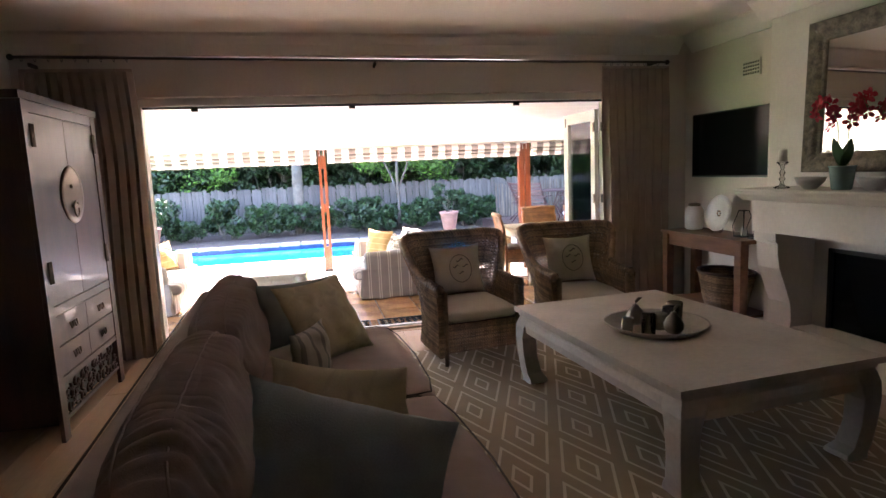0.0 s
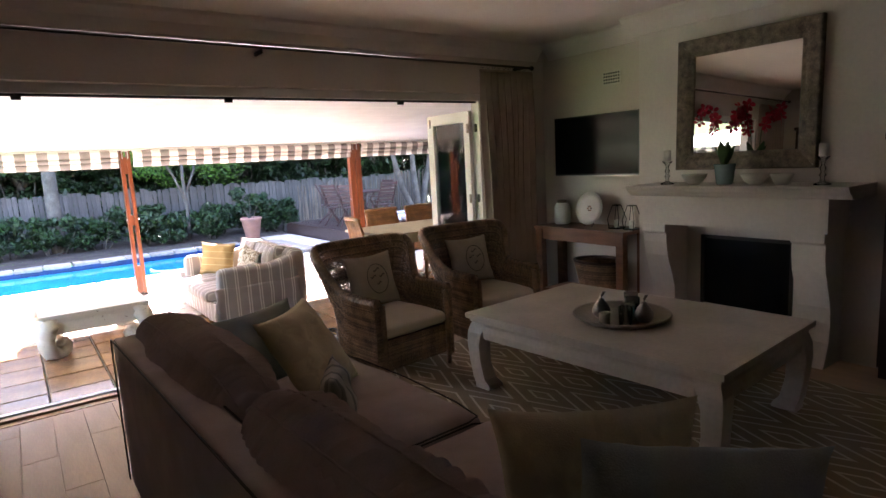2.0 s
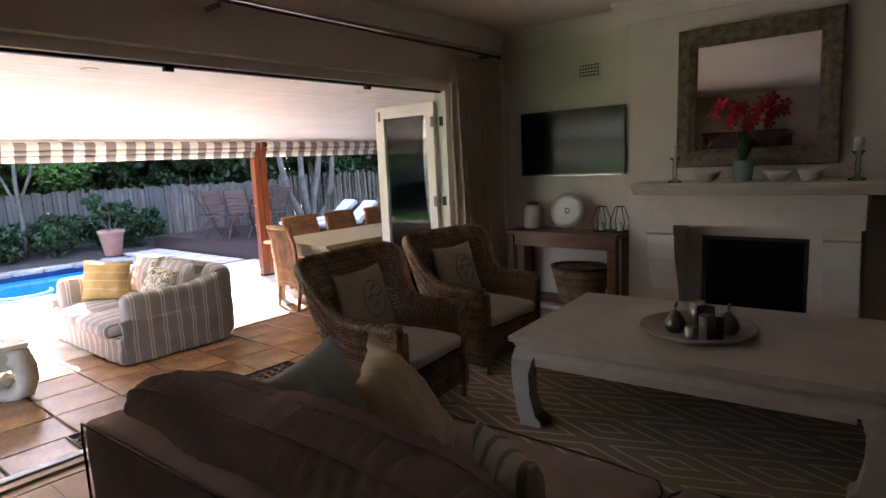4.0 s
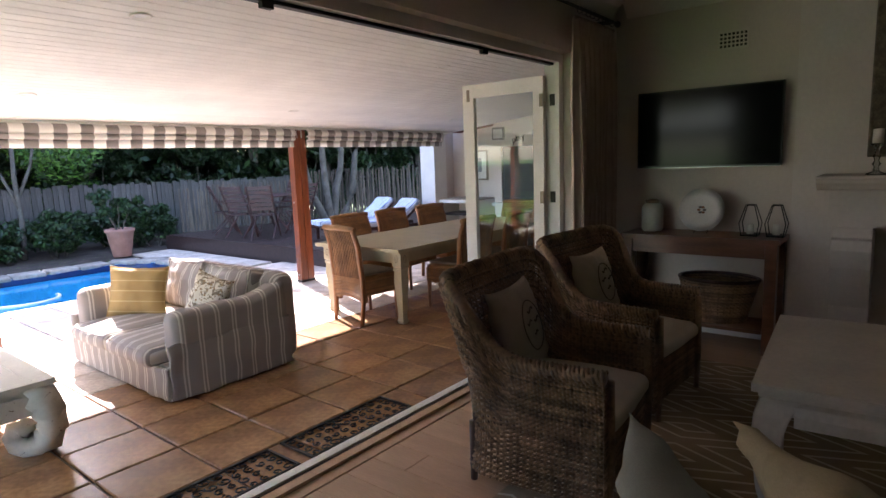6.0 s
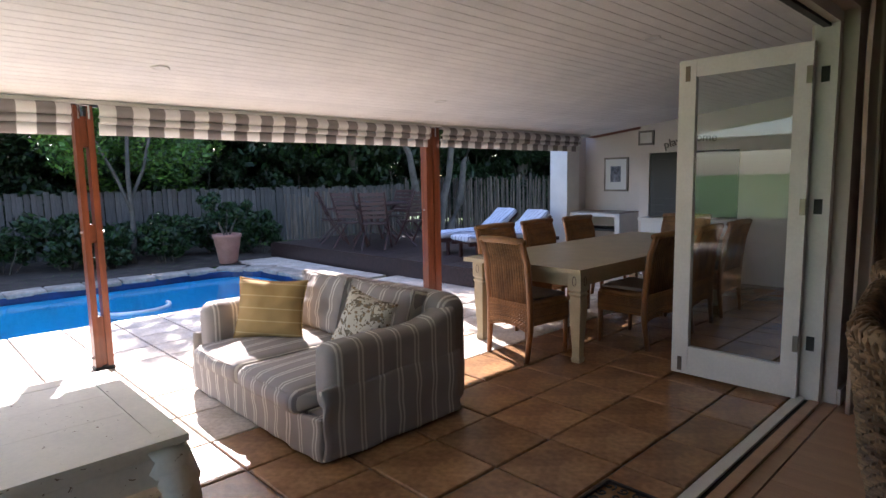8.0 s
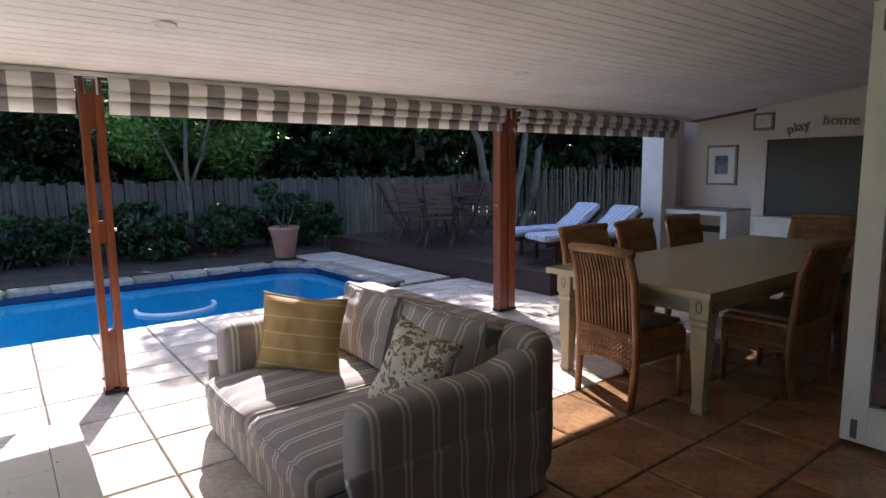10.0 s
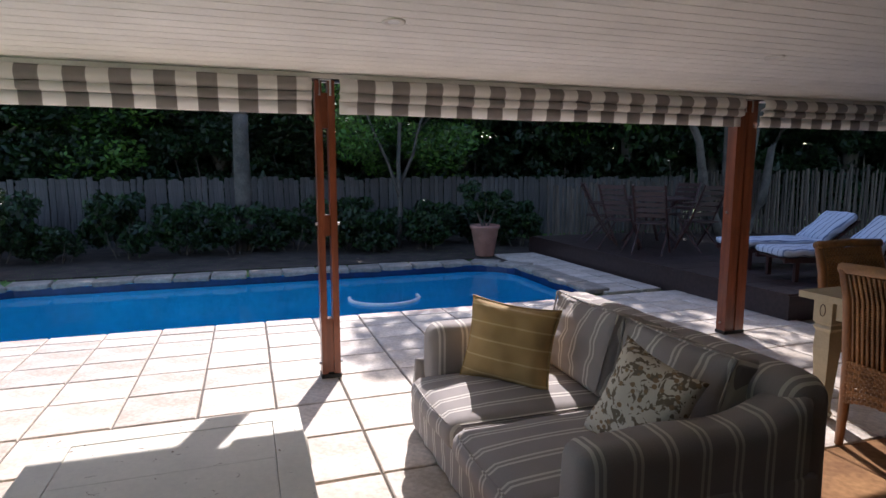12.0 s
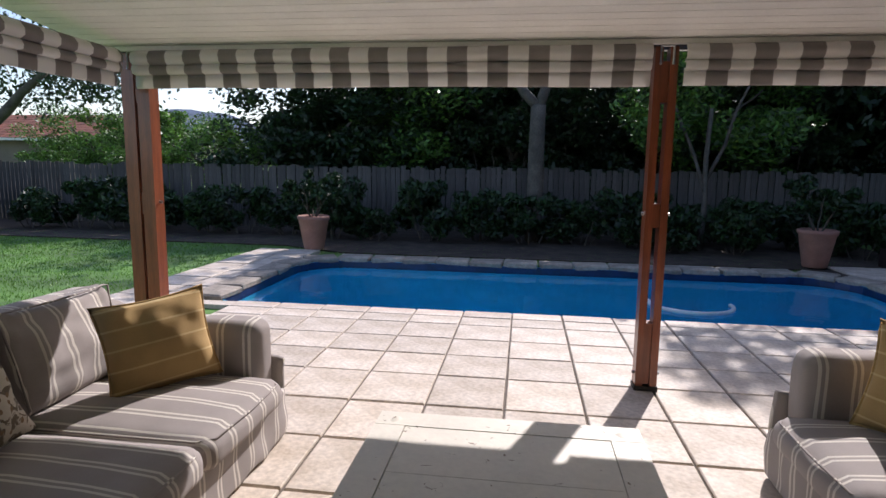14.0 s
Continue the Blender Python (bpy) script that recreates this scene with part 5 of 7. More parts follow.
frame_side((0, -W2, -H2), (0, W2, -H2), (0, 0, 1))
frame_side((0, W2, -H2), (0, W2, H2), (0, -1, 0))
frame_side((0, W2, H2), (0, -W2, H2), (0, 0, -1))
frame_side((0, -W2, H2), (0, -W2, -H2), (0, 1, 0))
part("mirror_glass", boxm(-0.022, -0.019, -W2 + 0.13, W2 - 0.13, -H2 + 0.13, H2 - 0.13), MIRROR, mir, "silvered mirror glass")
part("backboard", boxm(-0.018, -0.004, -W2 + 0.05, W2 - 0.05, -H2 + 0.05, H2 - 0.05), DARKWOOD, mir)

MT = 1.365
fp.scale = (1, 1, 1.0218)
orchid = thing("orchid", pose(5.50, 4.62, MT), "red orchid with two arching stems in an aqua pot", "plant")
part("pot", lathe(bmesh.new(), [(0, 0), (0.055, 0), (0.062, 0.01), (0.078, 0.15), (0.085, 0.155), (0.082, 0.162), (0.068, 0.155), (0.06, 0.13), (0, 0.13)], 24), AQUA, orchid, smooth=True)
part("moss", lathe(bmesh.new(), [(0.066, 0.135), (0.04, 0.15), (0, 0.155)], 16), SOIL, orchid, smooth=True)
for k, (a, l) in enumerate(((0.3, 0.24), (1.7, 0.20), (3.3, 0.25), (4.6, 0.20))):
    vs, fs = [], []
    for i in range(9):
        s = i / 8
        w = 0.036 * math.sin(math.pi * min(1, s * 0.86 + 0.12)) + 0.002
        r, z = l * s * 0.42, 0.14 + l * (s - 0.15 * s * s)
        for q in (-1, 0, 1):
            vs.append((r * math.cos(a) - q * w * math.sin(a), r * math.sin(a) + q * w * math.cos(a), z - (0.008 if q == 0 else 0)))
    for i in range(8):
        for q in range(2):
            c = i * 3 + q
            fs.append((c, c + 1, c + 4, c + 3))
    raw("leaf", vs, fs, LEAFD, orchid, True)
rr = random.Random(8)
for s, dy in ((1, 0.03), (-1, -0.02)):
    pts = [Vector((0, dy, 0.14)), Vector((0, dy + s * 0.01, 0.30)), Vector((0.0, dy + s * 0.02, 0.44)), Vector((-0.01, dy + s * 0.05, 0.54)), Vector((-0.02, dy + s * 0.09, 0.60)), Vector((-0.03, dy + s * 0.14, 0.59)), Vector((-0.03, dy + s * 0.17, 0.53))]
    bm = bmesh.new()
    tube(bm, pts, 0.004, 6)
    part("stem", bm, STEM, orchid, smooth=True)
    for i in range(13):
        f = 2.3 + i * 0.29
        f = min(f, 5.9)
        c = pts[int(f)].lerp(pts[int(f) + 1], f - int(f)) + Vector((rr.uniform(-0.03, 0.03), rr.uniform(-0.03, 0.03), rr.uniform(-0.05, 0.02)))
        bm = bmesh.new()
        tilt = Matrix.Translation(c) @ Matrix.Rotation(rr.uniform(0, 6.28), 4, "Z") @ Matrix.Rotation(radians(rr.uniform(50, 110)), 4, "X")
        for p in range(5):
            a = 2 * math.pi * p / 5
            q = [tilt @ Vector((rad * math.cos(a + d), rad * math.sin(a + d), up)) for rad, d, up in ((0.004, 0, 0), (0.030, -0.55, 0.004), (0.048, -0.28, 0.002), (0.053, 0, 0), (0.048, 0.28, 0.002), (0.030, 0.55, 0.004))]
            bm.faces.new([bm.verts.new(v) for v in q])
        part("flower", bm, PETAL, orchid)


def candlestick(y, h, label):
    th = thing("candlestick", pose(5.48, y, MT), label, "candlestick")
    part("stem", lathe(bmesh.new(), [(0, 0), (0.055, 0), (0.058, 0.008), (0.02, 0.022), (0.012, 0.05), (0.024, 0.07), (0.012, 0.09), (0.022, h * 0.6), (0.011, h * 0.7), (0.018, h * 0.85), (0.040, h * 0.97), (0.042, h), (0, h)], 20), CLEAR, th, "turned clear glass stem", smooth=True)
    part("candle", lathe(bmesh.new(), [(0, h + 0.001), (0.030, h + 0.001), (0.030, h + 0.09), (0.02, h + 0.093), (0, h + 0.088)], 16), WAX, th, smooth=True)


candlestick(5.12, 0.20, "clear glass candlestick with a short white candle")
candlestick(3.90, 0.20, "clear glass candlestick with a white candle beside the mirror")
for y, lab in ((4.88, "white ceramic bowl on the mantel beside the orchid"), (4.38, "white fluted ceramic bowl on the mantel under the mirror"), (4.18, "small white ceramic dish on the mantel")):
    th = thing("bowl", pose(5.50, y, MT), lab, "bowl")
    r = 0.105 if y > 4.2 else 0.08
    part("body", lathe(bmesh.new(), [(0, 0), (0.045, 0), (0.05, 0.008), (r * 0.85, 0.05), (r, 0.085), (r * 0.95, 0.085), (r * 0.8, 0.052), (0.03, 0.014), (0, 0.012)], 28), CERAMIC, th, smooth=True)

# the side table in the corner
cons = thing("console_table", pose(5.82, 6.26, 0), "oiled brown wooden side table with one shelf below the television", "side table")
part("tabletop", boxm(-0.24, 0.20, -0.60, 0.60, 0.855, 0.89), REDWOOD, cons, bevel=0.004)
part("rail", boxm(-0.21, -0.185, -0.50, 0.50, 0.74, 0.853), REDWOOD, cons, bevel=0.003)
for y in (-0.585, 0.505):
    for x in (-0.23, 0.11):
        part("leg", boxm(x, x + 0.08, y, y + 0.08, 0.0, 0.854), REDWOOD, cons, bevel=0.004)
part("shelf", boxm(-0.22, 0.18, -0.50, 0.50, 0.16, 0.185), REDWOOD, cons, bevel=0.003)
bask = thing("log_basket", pose(5.80, 6.12, 0.186), "round brown woven basket with a dark rim", "basket")
weave("sides", lambda u, v: (Vector(((0.165 + 0.05 * v) * math.cos(2 * math.pi * u), (0.21 + 0.09 * v) * math.sin(2 * math.pi * u), 0.01 + 0.33 * v)), Vector((math.cos(2 * math.pi * u), math.sin(2 * math.pi * u), 0))), 64, 26, bask, WICKER, 0.007, 0.004, 32)
bm = bmesh.new()
tube(bm, [(0.217 * math.cos(a), 0.30 * math.sin(a), 0.35) for a in [2 * math.pi * i / 32 for i in range(32)]], 0.015, 8, closed=True)
part("rim", bm, DARKWOOD, bask, smooth=True)
part("base", lathe(bmesh.new(), [(0, 0.005), (0.16, 0.005), (0.16, 0.012), (0, 0.012)], 24, sy=1.25), WICKER, bask)
plate = thing("display_plate", pose(5.84, 6.27, 0.895), "round cream plate with a brown floral centre on a wire stand", "plate")
bm = lathe(bmesh.new(), [(0, 0.0), (0.09, 0.002), (0.115, 0.012), (0.175, 0.022), (0.178, 0.026), (0.11, 0.020), (0.085, 0.010), (0, 0.008)], 40)
bmesh.ops.rotate(bm, matrix=Matrix.Rotation(radians(-78), 3, "Y"), verts=bm.verts)
bmesh.ops.translate(bm, vec=(0, 0, 0.185), verts=bm.verts)
part("dish", bm, CERAMIC, plate, smooth=True)
for k in range(6):
    a = k * 1.05
    bm = bmesh.new()
    bmesh.ops.create_uvsphere(bm, u_segments=8, v_segments=5, radius=0.014)
    bmesh.ops.scale(bm, vec=(0.2, 1, 0.7), verts=bm.verts)
    bmesh.ops.translate(bm, vec=(-0.016 + 0.0 * k, 0.022 * math.cos(a), 0.187 + 0.024 * math.sin(a)), verts=bm.verts)
    part("painted_flower", bm, STAMP if k % 2 else HONEY, plate)
bm = bmesh.new()
tube(bm, [(-0.05, -0.05, 0.0), (-0.02, -0.05, 0.012), (0.05, -0.05, 0.15)], 0.003, 5)
tube(bm, [(-0.05, 0.05, 0.0), (-0.02, 0.05, 0.012), (0.05, 0.05, 0.15)], 0.003, 5)
part("stand", bm, IRON, plate)
jar = thing("ceramic_jar", pose(5.85, 6.68, 0.891), "tall grey-white ceramic jar with a dark lid on the side table", "jar")
part("body", lathe(bmesh.new(), [(0, 0), (0.075, 0), (0.088, 0.02), (0.09, 0.19), (0.07, 0.23), (0.055, 0.24), (0, 0.24)], 28), CERAMIC, jar, smooth=True)
part("lid", lathe(bmesh.new(), [(0.058, 0.241), (0.06, 0.265), (0.03, 0.275), (0.0, 0.276)], 20), BRASS, jar, smooth=True)
for y in (5.72, 5.90):
    th = thing("lantern", pose(5.80, y, 0.891), "small black wire lantern with tapered bars on the side table", "lantern", "lanterns on the side table")
    bm = bmesh.new()
    box(bm, -0.06, 0.06, -0.06, 0.06, 0.0, 0.012)
    part("base", bm, IRON, th)
    for sx in (-1, 1):
        for sy in (-1, 1):
            bm = bmesh.new()
            tube(bm, [(sx * 0.055, sy * 0.055, 0.01), (sx * 0.06, sy * 0.07, 0.10), (sx * 0.03, sy * 0.03, 0.24)], 0.004, 5)
            part("bar", bm, IRON, th)
    bm = bmesh.new()
    tube(bm, [(0.03, 0.03, 0.24), (-0.03, 0.03, 0.24), (-0.03, -0.03, 0.24), (0.03, -0.03, 0.24)], 0.004, 5, closed=True)
    part("top_ring", bm, IRON, th)
    part("candle", lathe(bmesh.new(), [(0, 0.013), (0.025, 0.013), (0.025, 0.09), (0, 0.09)], 14), WAX, th, smooth=True)
cab = thing("dark_cabinet", pose(5.79, 3.10, 0), "tall dark brown wooden cabinet against the wall beyond the fireplace", "cabinet")
part("body", boxm(-0.20, 0.22, -0.45, 0.45, 0.08, 1.66), DARKWOOD, cab, bevel=0.006)
part("cornice", boxm(-0.22, 0.22, -0.47, 0.47, 1.661, 1.70), DARKWOOD, cab, bevel=0.008)
part("plinth", boxm(-0.19, 0.22, -0.44, 0.44, 0.0, 0.079), DARKWOOD, cab)
for y in (-0.43, 0.01):
    part("door", boxm(-0.222, -0.201, y, y + 0.42, 0.12, 1.62), DARKWOOD, cab, bevel=0.004)


def downlight(x, y, z, name="downlight", tilt=0.0):
    th = thing(name, pose(x, y, z, tilt), "small round white recessed downlight in the ceiling, switched off", "ceiling light", "downlights")
    part("rim", lathe(bmesh.new(), [(0.032, -0.001), (0.048, -0.008), (0.058, -0.006), (0.060, -0.001)], 24), WHITE, th, smooth=True)
    part("lens", lathe(bmesh.new(), [(0.0, -0.002), (0.031, -0.002), (0.031, -0.0005), (0, -0.0005)], 20), LAMP, th)


for x, y in ((5.05, 8.30), (7.85, 10.35), (2.37, 8.29), (2.40, 10.29), (4.95, 10.36), (-0.4, 8.3), (-0.2, 10.3), (7.85, 8.30)):
    downlight(x, y, roof_z(y) - 0.001, tilt=-5.1)
for x, y in ((5.05, 5.35), (1.2, 5.3)):
    downlight(x, y, 2.899)

# ---- the glass door leaf ----
leaf = thing("folding_door", pose(5.06, 7.29, 0.03), "open white-painted folding door leaf with one tall clear pane", "door")
DW, DH = 0.80, 2.17
part("stile", boxm(-0.022, 0.022, 0.0, 0.095, 0.0, DH), WHITE, leaf, bevel=0.004)
part("stile", boxm(-0.022, 0.022, DW - 0.115, DW, 0.0, DH), WHITE, leaf, bevel=0.004)
part("rail", boxm(-0.021, 0.021, 0.096, DW - 0.116, 0.0, 0.20), WHITE, leaf, bevel=0.004)
part("rail", boxm(-0.021, 0.021, 0.096, DW - 0.116, DH - 0.115, DH), WHITE, leaf, bevel=0.004)
part("pane", boxm(-0.004, 0.004, 0.092, DW - 0.110, 0.195, DH - 0.11), GLASS, leaf, "clear glass pane").visible_shadow = False
for z in (0.02, DH - 0.14):
    part("pivot_plate", boxm(-0.026, -0.0225, DW - 0.075, DW - 0.045, z, z + 0.10), BRASS, leaf)
for z in (0.35, 1.20, 1.98):
    hg = part("hinge", boxm(-0.034, -0.0225, 0.0, 0.03, z - 0.05, z + 0.05), BRASS, leaf, bevel=0.002)
for x0, x1 in ((1.70, 2.50), (2.58, 3.38)):
    g = thing("door_mat", pose((x0 + x1) / 2, 7.485, 0.004), "black rubber scrollwork door mat on the terracotta tiles", "door mat", "scrollwork mats at the threshold")
    hx, hy = (x1 - x0) / 2, 0.145
    part("edge", boxm(-hx, hx, -hy, -hy + 0.015, 0, 0.012), IRON, g)
    part("edge", boxm(-hx, hx, hy - 0.015, hy, 0, 0.012), IRON, g)
    part("edge", boxm(-hx, -hx + 0.015, -hy + 0.016, hy - 0.016, 0, 0.012), IRON, g)
    part("edge", boxm(hx - 0.015, hx, -hy + 0.016, hy - 0.016, 0, 0.012), IRON, g)
    rr = random.Random(11)
    for i in range(11):
        for j in range(4):
            bm = bmesh.new()
            cx, cy, r = -hx + 0.05 + i * 0.07, -hy + 0.04 + j * 0.070, rr.uniform(0.024, 0.036)
            turn = rr.uniform(0, 6.28)
            pts = [(cx + r * (1 - 0.055 * k) * math.cos(turn + k * 0.5), cy + r * (1 - 0.055 * k) * math.sin(turn + k * 0.5), 0.006) for k in range(15)]
            pts = [(max(-hx + 0.01, min(hx - 0.01, a)), max(-hy + 0.01, min(hy - 0.01, b)), c) for a, b, c in pts]
            tube(bm, pts, 0.005, 4)
            part("scroll", bm, IRON, g)

# ---- the terrace furniture ----


def terrace_sofa(m, Y0, Y1, label, prints):
    """Seat towards -x, its back at x 0 to 0.25."""
    th = thing("terrace_sofa", m, label, "sofa", "striped sofas on the terrace")
    seats = (Y1 - Y0 - 0.36) / 2
    part("skirt_front", soft(bmesh.new(), -0.975, -0.93, Y0 + 0.02, Y1 - 0.02, 0.012, 0.24, r=0.018, n=20, wrinkle=0.016, freq=8), STRIPE_Y, th, "striped skirt", smooth=True)
    part("base", boxm(-0.93, 0.0, Y0 + 0.03, Y1 - 0.03, 0.05, 0.24), STRIPE_Y, th)
    for k, y0 in enumerate((Y0, Y1 - 0.18)):
        out = -1 if k == 0 else 1
        bm = soft(bmesh.new(), -0.90, 0.02, y0, y0 + 0.18, 0.24, 0.61, r=0.062, n=16, puff=(0.01, 0, 0.0), wrinkle=0.006, seed=k)
        for v in bm.verts:
            t = max(0, (v.co.x + 0.30) / 0.32)
            if v.co.z > 0.42:
                v.co.z += 0.10 * min(1, t) ** 1.6
        part("arm", bm, STRIPE_X, th, "rounded striped arm", smooth=True)
        ys = (y0 - 0.004, y0 + 0.03) if out < 0 else (y0 + 0.15, y0 + 0.184)
        bm = soft(bmesh.new(), -0.955, 0.03, ys[0], ys[1], 0.012, 0.40, r=0.014, n=20, wrinkle=0.024, seed=k + 3, freq=6)
        part("side_skirt", bm, STRIPE_X, th, "striped side skirt", smooth=True)
    bm = soft(bmesh.new(), -0.10, 0.14, Y0 + 0.02, Y1 - 0.02, 0.03, 0.735, r=0.10, n=22, wrinkle=0.006)
    part("back", bm, STRIPE_Y, th, "rounded striped back", smooth=True)
    for k in range(2):
        a = Y0 + 0.18 + k * seats
        bm = soft(bmesh.new(), -1.03, -0.12, a + 0.004, a + seats - 0.004, 0.225, 0.365, r=0.055, n=16, puff=(0.015, 0, 0.025), wrinkle=0.008, seed=k + 7, freq=5)
        c = part("seat_cushion", bm, STRIPE_Y, th, smooth=True)
        bm = bmesh.new()
        zt = 0.352
        tube(bm, [(-0.2, a + 0.02, zt), (-0.97, a + 0.02, zt), (-1.02, a + 0.07, zt - 0.004), (-1.03, a + seats / 2, zt - 0.004), (-1.02, a + seats - 0.07, zt - 0.004), (-0.97, a + seats - 0.02, zt), (-0.2, a + seats - 0.02, zt)], 0.005, 5)
        part("piping", bm, STRIPE_Y, c, smooth=True)
        turn = Matrix.Translation((-0.19, a + seats / 2, 0.36)) @ Matrix.Rotation(radians(15), 4, "Y") @ Matrix.Rotation(radians(3 - 6 * k), 4, "Z")
        hw = seats / 2 - 0.012
        bm = soft(bmesh.new(), -0.095, 0.075, -hw, hw, 0, 0.40, r=0.035, n=22, puff=(0.045, 0.0, 0.0), wrinkle=0.0, seed=k + 11)
        for v in bm.verts:
            y, z = v.co.y / hw, (v.co.z - 0.20) / 0.20
            v.co.y *= 1 - 0.05 * (1 - z * z)
            v.co.z += 0.016 * (y * y - 0.5) * max(0, z)
            near = max(0, abs(y) + max(0, z) - 1.25)
            v.co.x += 0.02 * near * math.sin(v.co.y * 160) + 0.020 * noise.noise(Vector((y * 2.5 + k * 5, z * 3, 0)))
            v.co.z += 0.02 * near * math.sin(v.co.y * 130)
        bmesh.ops.transform(bm, matrix=turn, verts=bm.verts)
        cu = part("back_cushion", bm, STRIPE_Y, th, "striped back cushion", smooth=True)
        for xe in (-0.098, 0.072):
            bm = bmesh.new()
            tube(bm, [turn @ Vector((xe, y * hw, z)) for y, z in ((-0.93, 0.02), (-0.91, 0.20), (-0.95, 0.35), (-0.985, 0.398), (-0.9, 0.405), (-0.5, 0.398), (0, 0.394), (0.5, 0.398), (0.9, 0.405), (0.985, 0.398), (0.95, 0.35), (0.91, 0.20), (0.93, 0.02))], 0.005, 5)
            part("piping", bm, STRIPE_Y, cu, smooth=True)
    for x in (-0.88, -0.02):
        for y in (Y0 + 0.06, Y1 - 0.06):
            part("foot", boxm(x - 0.025, x + 0.025, y - 0.025, y + 0.025, 0.0, 0.049), HONEY, th)
    return th


RS = pose(3.47, 0, 0)
terrace_sofa(RS, 8.71, 10.38, "grey and cream striped slipcovered sofa on the sunlit terrace edge", 0)
LS = pose(-0.70, 19.42, 0, 0, 0, 180)
terrace_sofa(LS, 9.0, 10.70, "grey and cream striped slipcovered sofa facing its pair", 0)
scatter("scatter_cushion", 0.49, 0.42, 0.16, pose(2.85, 9.92, 0.365, -14, 3, -50), OCHRE, "ochre striped cotton cushion in the sofa corner", 21.0, piping=OCHRE)
scatter("scatter_cushion", 0.36, 0.41, 0.16, pose(2.93, 9.06, 0.39, -18, 14, -76), FLORAL, "cream cushion with a dark floral print against the sofa arm", 23.0)
scatter("scatter_cushion", 0.46, 0.41, 0.15, pose(-0.09, 10.00, 0.375, -16, -6, 48), OCHRE, "ochre striped cotton cushion beside the sofa arm", 25.0, piping=OCHRE)
scatter("scatter_cushion", 0.42, 0.40, 0.15, pose(-0.28, 9.28, 0.375, -14, -12, 84), FLORAL, "cream cushion with a dark floral print on the sofa", 27.0)

pt = thing("terrace_coffee_table", pose(1.37, 9.215, 0), "low cream distressed coffee table with scrolled feet", "coffee table")
HX, HY, HZ = 0.467, 0.585, 0.43
part("top_frame", boxm(-HX, HX, -HY, -HY + 0.11, HZ - 0.03, HZ), DISTRESS, pt, bevel=0.004)
part("top_frame", boxm(-HX, HX, HY - 0.11, HY, HZ - 0.03, HZ), DISTRESS, pt, bevel=0.004)
part("top_frame", boxm(-HX, -HX + 0.11, -HY + 0.1125, HY - 0.1125, HZ - 0.03, HZ), DISTRESS, pt, bevel=0.004)
part("top_frame", boxm(HX - 0.11, HX, -HY + 0.1125, HY - 0.1125, HZ - 0.03, HZ), DISTRESS, pt, bevel=0.004)
for k in range(3):
    a = -HY + 0.1125 + k * (2 * HY - 0.225) / 3
    part("top_panel", boxm(-HX + 0.1125, HX - 0.1125, a + 0.001, a + (2 * HY - 0.225) / 3 - 0.001, HZ - 0.03, HZ - 0.002), DISTRESS, pt, bevel=0.003)
part("moulding", boxm(-HX + 0.03, HX - 0.03, -HY + 0.03, HY - 0.03, HZ - 0.075, HZ - 0.031), DISTRESS, pt, bevel=0.006)
for s in (-1, 1):
    part("apron", boxm(min(s * (HX - 0.07), s * (HX - 0.03)), max(s * (HX - 0.07), s * (HX - 0.03)), -HY + 0.12, HY - 0.12, HZ - 0.19, HZ - 0.076), DISTRESS, pt, bevel=0.006)
    part("apron", boxm(-HX + 0.12, HX - 0.12, min(s * (HY - 0.07), s * (HY - 0.03)), max(s * (HY - 0.07), s * (HY - 0.03)), HZ - 0.19, HZ - 0.076), DISTRESS, pt, bevel=0.006)
    for sy in (-1, 1):
        bm = bmesh.new()
        path2 = [(0.0, 0.355), (0.05, 0.31), (0.085, 0.24), (0.095, 0.16), (0.065, 0.08), (0.0, 0.040), (-0.07, 0.045), (-0.115, 0.09), (-0.105, 0.145), (-0.06, 0.165), (-0.03, 0.14)]
        wid = [0.070, 0.064, 0.052, 0.042, 0.036, 0.032, 0.028, 0.024, 0.020, 0.018, 0.014]
        q = Vector((s, sy, 0)).normalized()
        pr = Vector((-q.y, q.x, 0))
        c = Vector((s * (HX - 0.10), sy * (HY - 0.10), 0))
        rings = []
        for i, ((r, z), w) in enumerate(zip(path2, wid)):
            a0, b0 = path2[max(0, i - 1)], path2[min(len(path2) - 1, i + 1)]
            t = Vector((b0[0] - a0[0], b0[1] - a0[1])).normalized()
            nrm = Vector((-t.y, t.x))
            p = c + q * r + Vector((0, 0, z))
            rings.append([bm.verts.new(p + q * nrm.x * w * a + Vector((0, 0, nrm.y * w * a)) + pr * 0.06 * b) for a, b in ((1, 1), (1, -1), (-1, -1), (-1, 1))])
        for a, b in zip(rings, rings[1:]):
            for k in range(4):
                bm.faces.new([a[k], a[(k + 1) % 4], b[(k + 1) % 4], b[k]])
        bm.faces.new(rings[0][::-1])
        bm.faces.new(rings[-1])
        bmesh.ops.recalc_face_normals(bm, faces=bm.faces)
        low = min(v.co.z for v in bm.verts)
        bmesh.ops.translate(bm, vec=(0, 0, -low), verts=[v for v in bm.verts if v.co.z < 0.2])
        bmesh.ops.subdivide_edges(bm, edges=bm.edges, cuts=1, smooth=1.0)
        part("scrolled_foot", bm, DISTRESS, pt, smooth=True)

